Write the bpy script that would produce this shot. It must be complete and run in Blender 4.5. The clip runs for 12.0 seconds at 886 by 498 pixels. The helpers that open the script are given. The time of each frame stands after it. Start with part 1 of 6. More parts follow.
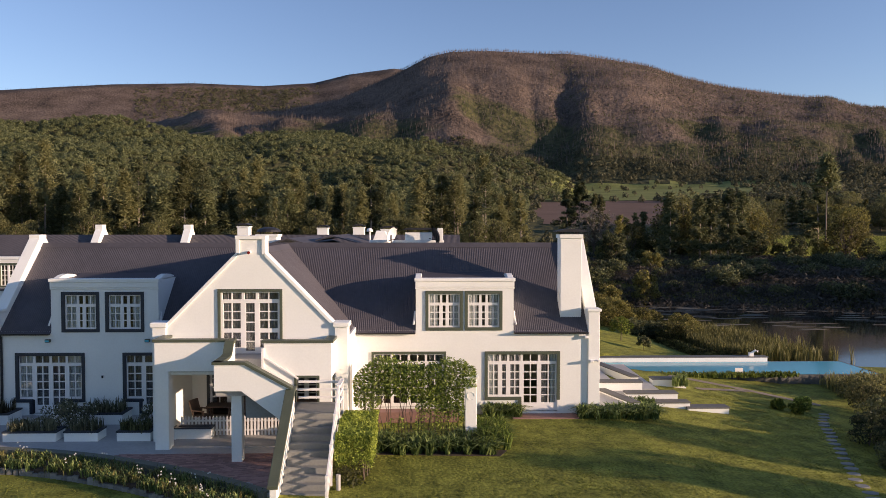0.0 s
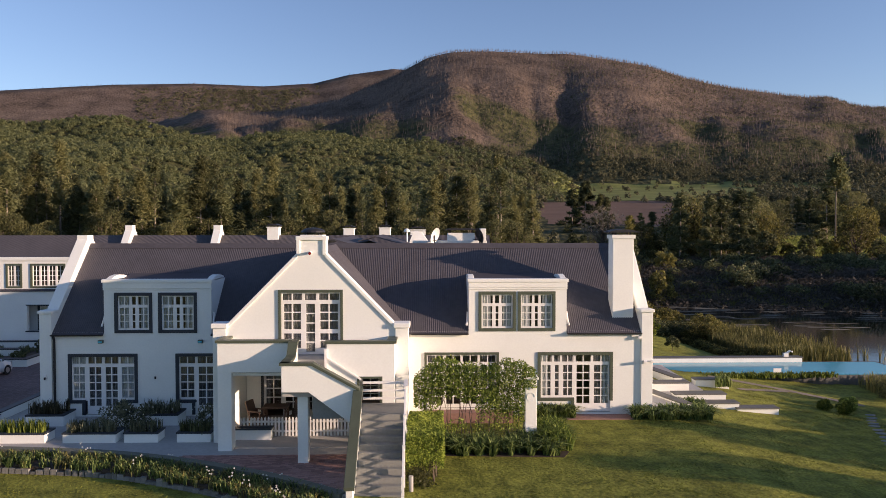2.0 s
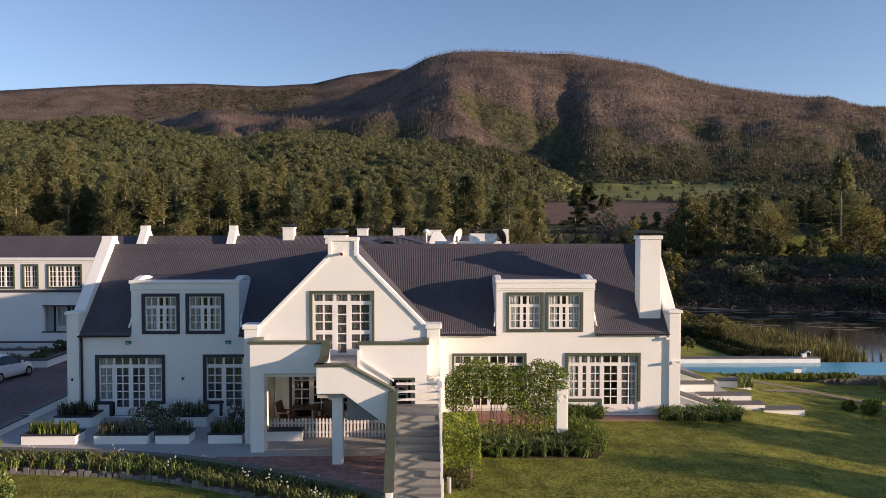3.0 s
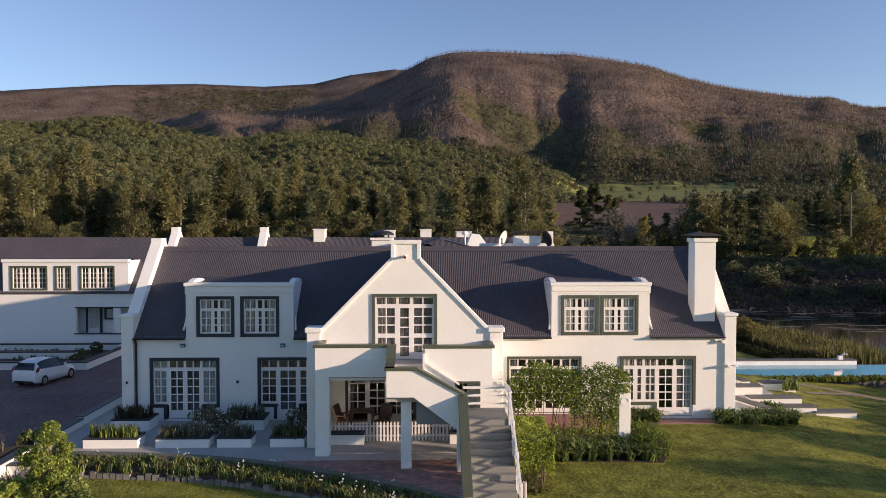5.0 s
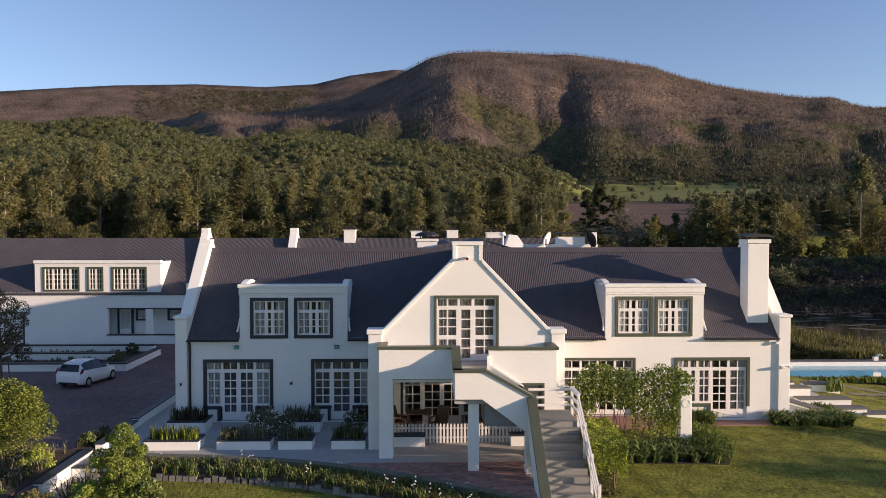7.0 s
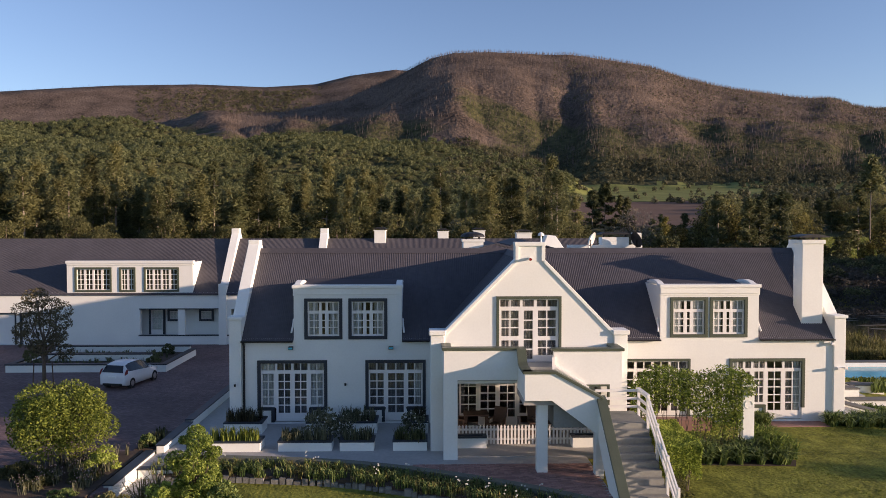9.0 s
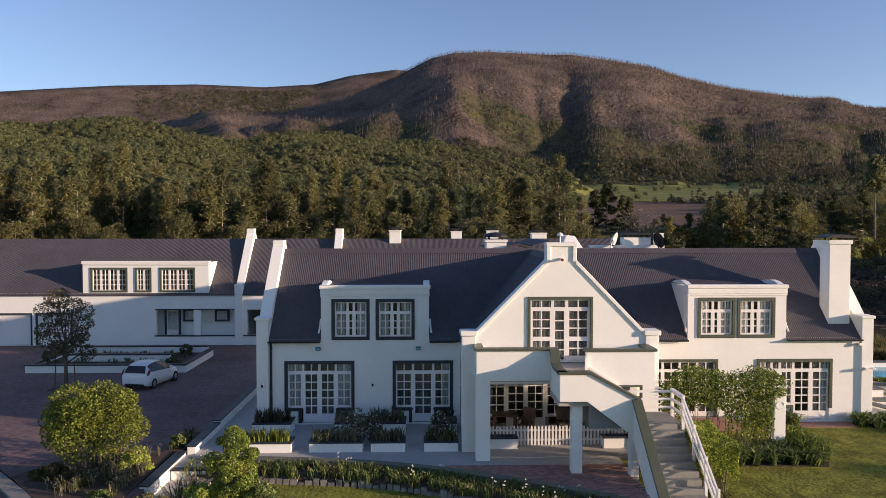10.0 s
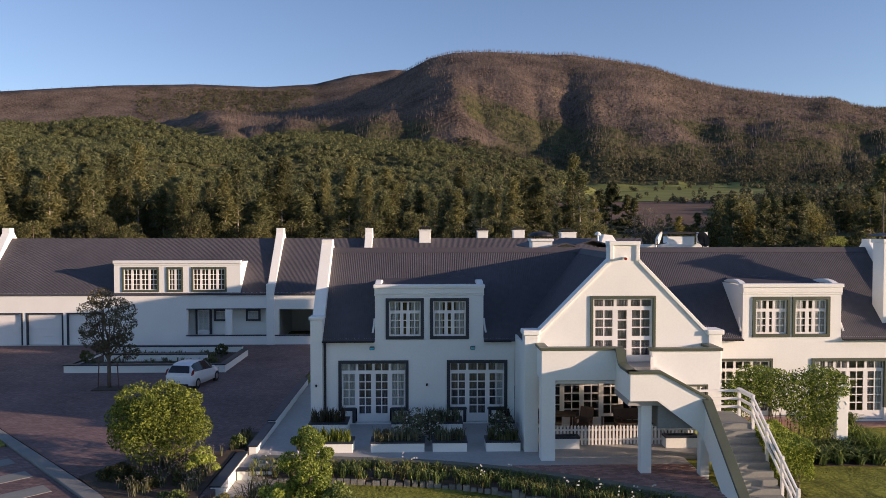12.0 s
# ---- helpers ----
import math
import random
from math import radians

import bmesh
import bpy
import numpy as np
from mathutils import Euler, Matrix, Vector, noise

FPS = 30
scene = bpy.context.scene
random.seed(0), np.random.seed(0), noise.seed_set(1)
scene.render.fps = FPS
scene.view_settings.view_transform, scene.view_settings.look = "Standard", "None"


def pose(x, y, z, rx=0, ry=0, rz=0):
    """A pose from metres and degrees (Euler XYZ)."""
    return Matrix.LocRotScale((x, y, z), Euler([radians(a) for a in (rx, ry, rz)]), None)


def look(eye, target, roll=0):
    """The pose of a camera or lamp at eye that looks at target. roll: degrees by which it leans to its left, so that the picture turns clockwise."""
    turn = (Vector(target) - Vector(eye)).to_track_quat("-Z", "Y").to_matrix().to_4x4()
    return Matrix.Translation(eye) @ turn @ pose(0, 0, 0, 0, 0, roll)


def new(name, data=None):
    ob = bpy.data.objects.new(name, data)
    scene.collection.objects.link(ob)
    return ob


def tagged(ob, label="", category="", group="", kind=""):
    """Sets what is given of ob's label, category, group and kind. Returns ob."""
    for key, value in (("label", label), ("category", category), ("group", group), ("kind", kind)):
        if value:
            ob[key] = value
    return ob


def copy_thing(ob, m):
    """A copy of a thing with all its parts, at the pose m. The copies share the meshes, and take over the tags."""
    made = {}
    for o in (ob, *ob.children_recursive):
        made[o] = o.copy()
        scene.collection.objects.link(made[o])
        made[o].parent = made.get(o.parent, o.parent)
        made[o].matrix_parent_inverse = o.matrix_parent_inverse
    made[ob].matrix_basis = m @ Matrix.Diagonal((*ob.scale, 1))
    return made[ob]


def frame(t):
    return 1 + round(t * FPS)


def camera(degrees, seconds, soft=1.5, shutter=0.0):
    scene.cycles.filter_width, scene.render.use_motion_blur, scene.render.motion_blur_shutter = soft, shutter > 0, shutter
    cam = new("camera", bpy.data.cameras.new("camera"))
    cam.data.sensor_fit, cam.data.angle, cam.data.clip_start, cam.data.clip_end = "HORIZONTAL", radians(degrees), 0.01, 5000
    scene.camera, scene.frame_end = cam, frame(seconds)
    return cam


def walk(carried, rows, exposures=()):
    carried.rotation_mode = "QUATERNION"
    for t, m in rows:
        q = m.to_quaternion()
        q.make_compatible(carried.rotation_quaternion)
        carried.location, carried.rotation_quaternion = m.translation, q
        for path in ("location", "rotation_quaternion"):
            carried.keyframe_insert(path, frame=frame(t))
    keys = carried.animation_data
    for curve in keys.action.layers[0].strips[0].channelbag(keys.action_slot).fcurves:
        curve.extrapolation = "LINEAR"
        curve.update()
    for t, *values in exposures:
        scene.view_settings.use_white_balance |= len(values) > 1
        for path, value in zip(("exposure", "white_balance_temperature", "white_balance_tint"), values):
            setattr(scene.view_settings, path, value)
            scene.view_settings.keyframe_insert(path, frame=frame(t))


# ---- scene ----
cam = camera(62.9, 12.0, soft=0.7)
METRES, EYE, TILT, LEAN, TURN = 13.8, 7.96, 0.0, -0.355, -1.27
ROWS = [
    (0.0, 0.0, 0.0, 0.0, -0.01, -1.82, 0.34),
    (0.5, -0.0406, 0.001, 0.0002, -0.01, -1.81, 0.35),
    (1.0, -0.0814, 0.0018, 0.0003, -0.02, -1.82, 0.35),
    (1.5, -0.1224, 0.0028, 0.0009, -0.01, -1.81, 0.36),
    (2.0, -0.1642, 0.0038, 0.0018, -0.03, -1.8, 0.36),
    (2.5, -0.2065, 0.0055, 0.0031, -0.03, -1.8, 0.35),
    (3.0, -0.2492, 0.0074, 0.0046, -0.03, -1.8, 0.36),
    (5.0, -0.4178, 0.0146, 0.0125, -0.03, -1.77, 0.34),
    (5.5, -0.4589, 0.0157, 0.0147, -0.03, -1.76, 0.35),
    (6.0, -0.5, 0.0171, 0.0156, -0.02, -1.75, 0.33),
    (6.5, -0.5412, 0.0186, 0.0156, -0.03, -1.75, 0.34),
    (7.0, -0.5822, 0.0201, 0.0164, -0.03, -1.75, 0.36),
    (9.0, -0.7482, 0.0285, 0.0185, -0.04, -1.74, 0.36),
    (9.5, -0.7901, 0.0304, 0.0197, -0.05, -1.74, 0.36),
    (10.0, -0.832, 0.0324, 0.0201, -0.07, -1.74, 0.37),
    (10.5, -0.8739, 0.0345, 0.0202, -0.09, -1.74, 0.38),
    (11.0, -0.9156, 0.0368, 0.0196, -0.11, -1.74, 0.39),
    (11.5, -0.957, 0.0393, 0.0192, -0.13, -1.74, 0.39),
    (12.0, -0.9987, 0.0416, 0.0184, -0.15, -1.75, 0.39),
]
walk(cam, [(t, pose(0, 0, EYE, TILT, LEAN, TURN) @ pose(METRES * x, METRES * y, METRES * z, 90 + pitch, roll, yaw)) for t, x, y, z, yaw, pitch, roll in ROWS], [(0.0, 1.15, 6600, 27), (12.0, 1.15, 6600, 27)])

SKY_STRENGTH, SUN_STRENGTH = 0.09, 3.3

# ---------- world, sun ----------
world = bpy.data.worlds.new("world")
scene.world = world
world.use_nodes = True
wn = world.node_tree
sky = wn.nodes.new("ShaderNodeTexSky")
sky.sky_type, sky.sun_disc = "NISHITA", False
SUN = Vector((1.0, -0.32, 0.165)).normalized()      # towards the sun
sky.sun_elevation, sky.sun_rotation = math.asin(SUN.z), math.atan2(SUN.x, SUN.y)
sky.air_density, sky.dust_density, sky.ozone_density = 0.85, 0.2, 2.2
wn.nodes["Background"].inputs[1].default_value = SKY_STRENGTH
wn.links.new(sky.outputs[0], wn.nodes["Background"].inputs[0])
lamp = bpy.data.lights.new("sun", "SUN")
lamp.energy, lamp.angle, lamp.color = SUN_STRENGTH, radians(0.6), (1.0, 0.79, 0.54)
sun = new("sun", lamp)
sun.matrix_world = look((60, -20, 40), Vector((60, -20, 40)) - SUN)


# ---------- materials ----------
def ramp_set(node, stops):
    el = node.color_ramp.elements
    while len(el) < len(stops):
        el.new(0.5)
    for e, (p, c) in zip(el, stops):
        e.position, e.color = p, (*c, 1)


def material(name, colour, rough=0.7, metal=0.0, vary=0.15, scale=1.5, fine=30.0, bump=0.15, dist=0.01, spec=0.4,
             island=0.0, rand=0.0, second=None):
    """Noise at two scales over a base colour, with fine relief."""
    m = bpy.data.materials.new(name)
    m.use_nodes = True
    t = m.node_tree
    b = t.nodes["Principled BSDF"]
    b.inputs["Roughness"].default_value, b.inputs["Metallic"].default_value = rough, metal
    b.inputs["Specular IOR Level"].default_value = spec
    co = t.nodes.new("ShaderNodeTexCoord")
    n1, n2 = t.nodes.new("ShaderNodeTexNoise"), t.nodes.new("ShaderNodeTexNoise")
    n1.inputs["Scale"].default_value, n2.inputs["Scale"].default_value = scale, fine
    n1.inputs["Detail"].default_value, n2.inputs["Detail"].default_value = 6, 4
    geo = t.nodes.new("ShaderNodeNewGeometry")
    for n in (n1, n2):
        t.links.new(geo.outputs["Position"], n.inputs["Vector"])
    mix = t.nodes.new("ShaderNodeMath")
    mix.operation = "MULTIPLY_ADD"
    mix.inputs[1].default_value, mix.inputs[2].default_value = 0.45, 0.0
    t.links.new(n2.outputs[0], mix.inputs[0])
    add = t.nodes.new("ShaderNodeMath")
    add.operation = "MULTIPLY_ADD"
    add.inputs[1].default_value = 0.55
    t.links.new(n1.outputs[0], add.inputs[0])
    t.links.new(mix.outputs[0], add.inputs[2])
    last = add.outputs[0]
    for amount, source in ((island, geo.outputs["Random Per Island"]), (rand, None)):
        if amount:
            if source is None:
                source = t.nodes.new("ShaderNodeObjectInfo").outputs["Random"]
            k = t.nodes.new("ShaderNodeMath")
            k.operation = "SUBTRACT"
            k.inputs[1].default_value = 0.5
            t.links.new(source, k.inputs[0])
            a = t.nodes.new("ShaderNodeMath")
            a.operation = "MULTIPLY_ADD"
            a.inputs[1].default_value = amount
            t.links.new(k.outputs[0], a.inputs[0])
            t.links.new(last, a.inputs[2])
            last = a.outputs[0]
    r = t.nodes.new("ShaderNodeValToRGB")
    c0 = [c * (1 - vary) for c in colour]
    c1 = [min(1, c * (1 + vary)) for c in (second or colour)]
    ramp_set(r, [(0.3, c0), (0.7, c1)])
    t.links.new(last, r.inputs[0])
    t.links.new(r.outputs[0], b.inputs["Base Color"])
    if bump:
        bp = t.nodes.new("ShaderNodeBump")
        bp.inputs["Strength"].default_value, bp.inputs["Distance"].default_value = bump, dist
        t.links.new(n2.outputs[0], bp.inputs["Height"])
        t.links.new(bp.outputs[0], b.inputs["Normal"])
    return m


def leaf_material(name, dark, light, trans=0.25, rand=0.5, island=0.7):
    m = material(name, dark, 0.6, 0, 0.15, 0.4, 6.0, 0, spec=0.25, island=island, rand=rand, second=light)
    t = m.node_tree
    b = t.nodes["Principled BSDF"]
    tr = t.nodes.new("ShaderNodeBsdfTranslucent")
    src = b.inputs["Base Color"].links[0].from_socket
    t.links.new(src, tr.inputs[0])
    mx = t.nodes.new("ShaderNodeMixShader")
    mx.inputs[0].default_value = trans
    t.links.new(b.outputs[0], mx.inputs[1])
    t.links.new(tr.outputs[0], mx.inputs[2])
    t.links.new(mx.outputs[0], t.nodes["Material Output"].inputs[0])
    return m


M = {}
M["plaster"] = material("plaster", (0.82, 0.835, 0.79), 0.85, vary=0.05, scale=0.7, fine=14, bump=0.12)
M["white_paint"] = material("white_paint", (0.82, 0.81, 0.78), 0.45, vary=0.04, scale=2, fine=30, bump=0.05)
M["linen"] = material("linen", (0.58, 0.59, 0.60), 0.9, vary=0.08, scale=3, fine=40, bump=0.1)
# Grey of the sheets that stand in for reflections on the panes.
M["net"] = material("pane_grey_sheet", (0.17, 0.165, 0.18), 0.9, vary=0.15, scale=3, fine=40, bump=0.1)
M["green_trim"] = material("green_trim", (0.080, 0.095, 0.066), 0.42, vary=0.15, scale=2, fine=25, bump=0.08)
M["kerb_green"] = material("kerb_green", (0.15, 0.16, 0.125), 0.8, vary=0.2, scale=1.5, fine=18, bump=0.15)
# Dark caps and rims; also green trim of the left front with its shade coloured in.
M["dark_and_shaded_trim"] = material("dark_and_shaded_trim", (0.030, 0.038, 0.050), 0.5, vary=0.2, scale=2, fine=25, bump=0.05)
M["roof"] = material("roof_sheet", (0.078, 0.074, 0.084), 0.6, 0.0, vary=0.2, scale=0.5, fine=5, bump=0.04, spec=0.25)
M["metal_dark"] = material("metal_dark", (0.03, 0.03, 0.033), 0.5, 0.3, vary=0.25, scale=4)
M["concrete"] = material("concrete", (0.40, 0.39, 0.37), 0.85, vary=0.14, scale=0.8, fine=12, bump=0.2)
M["paving"] = material("paving", (0.40, 0.395, 0.38), 0.8, vary=0.16, scale=0.6, fine=9, bump=0.15)
M["stair"] = material("stair_stone", (0.225, 0.23, 0.215), 0.85, vary=0.15, scale=1.5, fine=15, bump=0.2)
M["soil"] = material("soil", (0.075, 0.055, 0.042), 0.95, vary=0.4, scale=3, fine=25, bump=0.5, dist=0.03)
M["brick"] = material("brick_paver", (0.35, 0.20, 0.17), 0.85, vary=0.25, scale=0.5, fine=10, bump=0.2, rand=0.5, island=0.5)
M["wood"] = material("wood", (0.10, 0.062, 0.045), 0.6, vary=0.25, scale=3, fine=40, bump=0.15)
M["bark"] = material("bark", (0.13, 0.10, 0.075), 0.9, vary=0.3, scale=2, fine=18, bump=0.5, dist=0.03)
M["bark_pale"] = material("bark_pale", (0.30, 0.25, 0.20), 0.9, vary=0.3, scale=1, fine=9, bump=0.4, dist=0.03, rand=0.5)
M["car_paint"] = material("car_paint", (0.80, 0.80, 0.80), 0.22, 0, vary=0.02, scale=1, fine=10, bump=0, spec=0.6)
M["rubber"] = material("rubber", (0.02, 0.02, 0.02), 0.8, vary=0.2)
M["rim"] = material("rim_metal", (0.45, 0.45, 0.46), 0.3, 0.9, vary=0.05, bump=0)
M["red"] = material("red_lens", (0.22, 0.02, 0.02), 0.2, vary=0.1, bump=0)
M["stone"] = material("garden_stone", (0.21, 0.205, 0.19), 0.9, vary=0.3, scale=2.5, fine=20, bump=0.5, dist=0.03, rand=0.4)
M["pool_tile"] = material("pool_tile", (0.05, 0.50, 0.62), 0.35, vary=0.1, scale=1, fine=9, bump=0.02)
M["pool_white"] = material("pool_coping", (0.80, 0.82, 0.80), 0.6, vary=0.08, scale=1, fine=12, bump=0.1)
M["slate"] = material("slate_cap", (0.12, 0.12, 0.11), 0.7, vary=0.25, scale=1.2, fine=12, bump=0.2)
M["leaf_hedge"] = leaf_material("leaf_hedge", (0.12, 0.18, 0.034), (0.38, 0.45, 0.10), 0.4)
M["leaf_clipped"] = leaf_material("leaf_clipped", (0.15, 0.21, 0.03), (0.40, 0.46, 0.08))
M["leaf_lime"] = leaf_material("leaf_lime", (0.082, 0.115, 0.018), (0.225, 0.265, 0.045), 0.3)
M["leaf_dark"] = leaf_material("leaf_dark", (0.048, 0.060, 0.027), (0.132, 0.142, 0.060))
M["leaf_pine"] = leaf_material("leaf_pine", (0.076, 0.088, 0.040), (0.170, 0.182, 0.080), 0.45, .5, .4)
M["leaf_olive"] = leaf_material("leaf_olive", (0.084, 0.090, 0.037), (0.200, 0.198, 0.082), 0.45, .5, .45)
M["reed"] = leaf_material("reed_leaf", (0.11, 0.110, 0.036), (0.27, 0.25, 0.09), 0.35)
M["leaf_pond"] = leaf_material("leaf_pond", (0.066, 0.064, 0.018), (0.22, 0.20, 0.056), 0.3)
M["leaf_bronze"] = leaf_material("leaf_bronze", (0.050, 0.046, 0.026), (0.125, 0.105, 0.055), 0.3)
M["strap_dull"] = leaf_material("strap_dull", (0.085, 0.095, 0.055), (0.19, 0.19, 0.115), 0.3)
M["twig"] = leaf_material("twig_leaf", (0.12, 0.105, 0.08), (0.24, 0.21, 0.16), 0.1)
M["strap"] = leaf_material("strap_leaf", (0.07, 0.115, 0.032), (0.22, 0.275, 0.085))
M["flower"] = material("flower_white", (0.75, 0.75, 0.70), 0.7, vary=0.1, bump=0)
M["flower_pink"] = material("flower_pink", (0.42, 0.31, 0.34), 0.7, vary=0.2, bump=0)
M["burnt"] = material("burnt_wood", (0.075, 0.060, 0.053), 0.95, vary=0.2, scale=0.02, fine=0.3, bump=0, island=0.9, second=(0.15, 0.118, 0.102))

glass = bpy.data.materials.new("window_glass")
glass.use_nodes = True
gb = glass.node_tree.nodes["Principled BSDF"]
gb.inputs["Base Color"].default_value = (0.9, 0.95, 0.95, 1)
gb.inputs["Roughness"].default_value, gb.inputs["Transmission Weight"].default_value, gb.inputs["IOR"].default_value = 0.02, 1.0, 1.5
M["glass"] = glass
M["car_glass"] = material("car_glass", (0.012, 0.014, 0.016), 0.08, vary=0.1, bump=0, spec=0.7)

water = bpy.data.materials.new("pond_water")
water.use_nodes = True
wt = water.node_tree
wb = wt.nodes["Principled BSDF"]
wb.inputs["Base Color"].default_value, wb.inputs["Roughness"].default_value = (0.012, 0.014, 0.012, 1), 0.06
wno = wt.nodes.new("ShaderNodeTexNoise")
wno.inputs["Scale"].default_value, wno.inputs["Detail"].default_value = 1.2, 4
wbu = wt.nodes.new("ShaderNodeBump")
wbu.inputs["Strength"].default_value, wbu.inputs["Distance"].default_value = 0.05, 0.04
wge = wt.nodes.new("ShaderNodeNewGeometry")
wt.links.new(wge.outputs["Position"], wno.inputs["Vector"])
wt.links.new(wno.outputs[0], wbu.inputs["Height"])
wt.links.new(wbu.outputs[0], wb.inputs["Normal"])
M["water"] = water
pw = water.copy()
pw.name = "pool_water"
pwb = pw.node_tree.nodes["Principled BSDF"]
pwb.inputs["Base Color"].default_value = (0.03, 0.36, 0.46, 1)
pwb.inputs["Roughness"].default_value = 0.12
M["pool_water"] = pw


def grass_material():
    m = material("lawn", (0.085, 0.098, 0.020), 0.9, vary=0.45, scale=1.4, fine=9, bump=0.8, dist=0.06, second=(0.245, 0.250, 0.046), spec=0.15)
    return m


M["grass"] = grass_material()
M["meadow"] = material("meadow", (0.075, 0.085, 0.02), 0.95, vary=0.35, scale=0.05, fine=1.2, bump=0.6, dist=0.1, second=(0.16, 0.15, 0.04), spec=0.1)


def mountain_material():
    """Brown burnt slopes above, dark green scrub below and in patches, bare reddish soil streaks."""
    m = material("burnt_slope", (0.058, 0.047, 0.041), 0.95, vary=0.45, scale=0.012, fine=0.12, bump=1.0, dist=6.0, second=(0.140, 0.106, 0.084), spec=0.1)
    t = m.node_tree
    b = t.nodes["Principled BSDF"]
    brown = b.inputs["Base Color"].links[0].from_socket
    geo = t.nodes.new("ShaderNodeNewGeometry")
    sep = t.nodes.new("ShaderNodeSeparateXYZ")
    t.links.new(geo.outputs["Position"], sep.inputs[0])
    n = t.nodes.new("ShaderNodeTexNoise")
    n.inputs["Scale"].default_value, n.inputs["Detail"].default_value = 0.006, 7
    t.links.new(geo.outputs["Position"], n.inputs["Vector"])
    k = t.nodes.new("ShaderNodeMath")
    k.operation = "MULTIPLY_ADD"
    k.inputs[1].default_value = 560.0
    t.links.new(n.outputs[0], k.inputs[0])
    neg = t.nodes.new("ShaderNodeMath")
    neg.operation = "MULTIPLY"
    neg.inputs[1].default_value = -1.0
    t.links.new(sep.outputs[2], neg.inputs[0])
    t.links.new(neg.outputs[0], k.inputs[2])
    mr = t.nodes.new("ShaderNodeMapRange")
    mr.inputs[1].default_value, mr.inputs[2].default_value = 60.0, 110.0
    t.links.new(k.outputs[0], mr.inputs[0])
    green = t.nodes.new("ShaderNodeValToRGB")
    ramp_set(green, [(0.35, (0.036, 0.041, 0.019)), (0.65, (0.095, 0.092, 0.042))])
    n2 = t.nodes.new("ShaderNodeTexNoise")
    n2.inputs["Scale"].default_value, n2.inputs["Detail"].default_value = 0.05, 6
    t.links.new(geo.outputs["Position"], n2.inputs["Vector"])
    t.links.new(n2.outputs[0], green.inputs[0])
    mx = t.nodes.new("ShaderNodeMix")
    mx.data_type = "RGBA"
    t.links.new(mr.outputs[0], mx.inputs[0])
    t.links.new(brown, mx.inputs[6])
    t.links.new(green.outputs[0], mx.inputs[7])
    t.links.new(mx.outputs[2], b.inputs["Base Color"])
    return m


M["mountain"] = mountain_material()
M["field"] = material("ploughed_field", (0.176, 0.115, 0.084), 0.95, vary=0.2, scale=0.05, fine=0.8, bump=0.5, dist=0.2, spec=0.1)
M["field_green"] = material("pasture", (0.13, 0.16, 0.045), 0.95, vary=0.25, scale=0.03, fine=0.5, bump=0.4, dist=0.2, second=(0.22, 0.23, 0.075), spec=0.1)


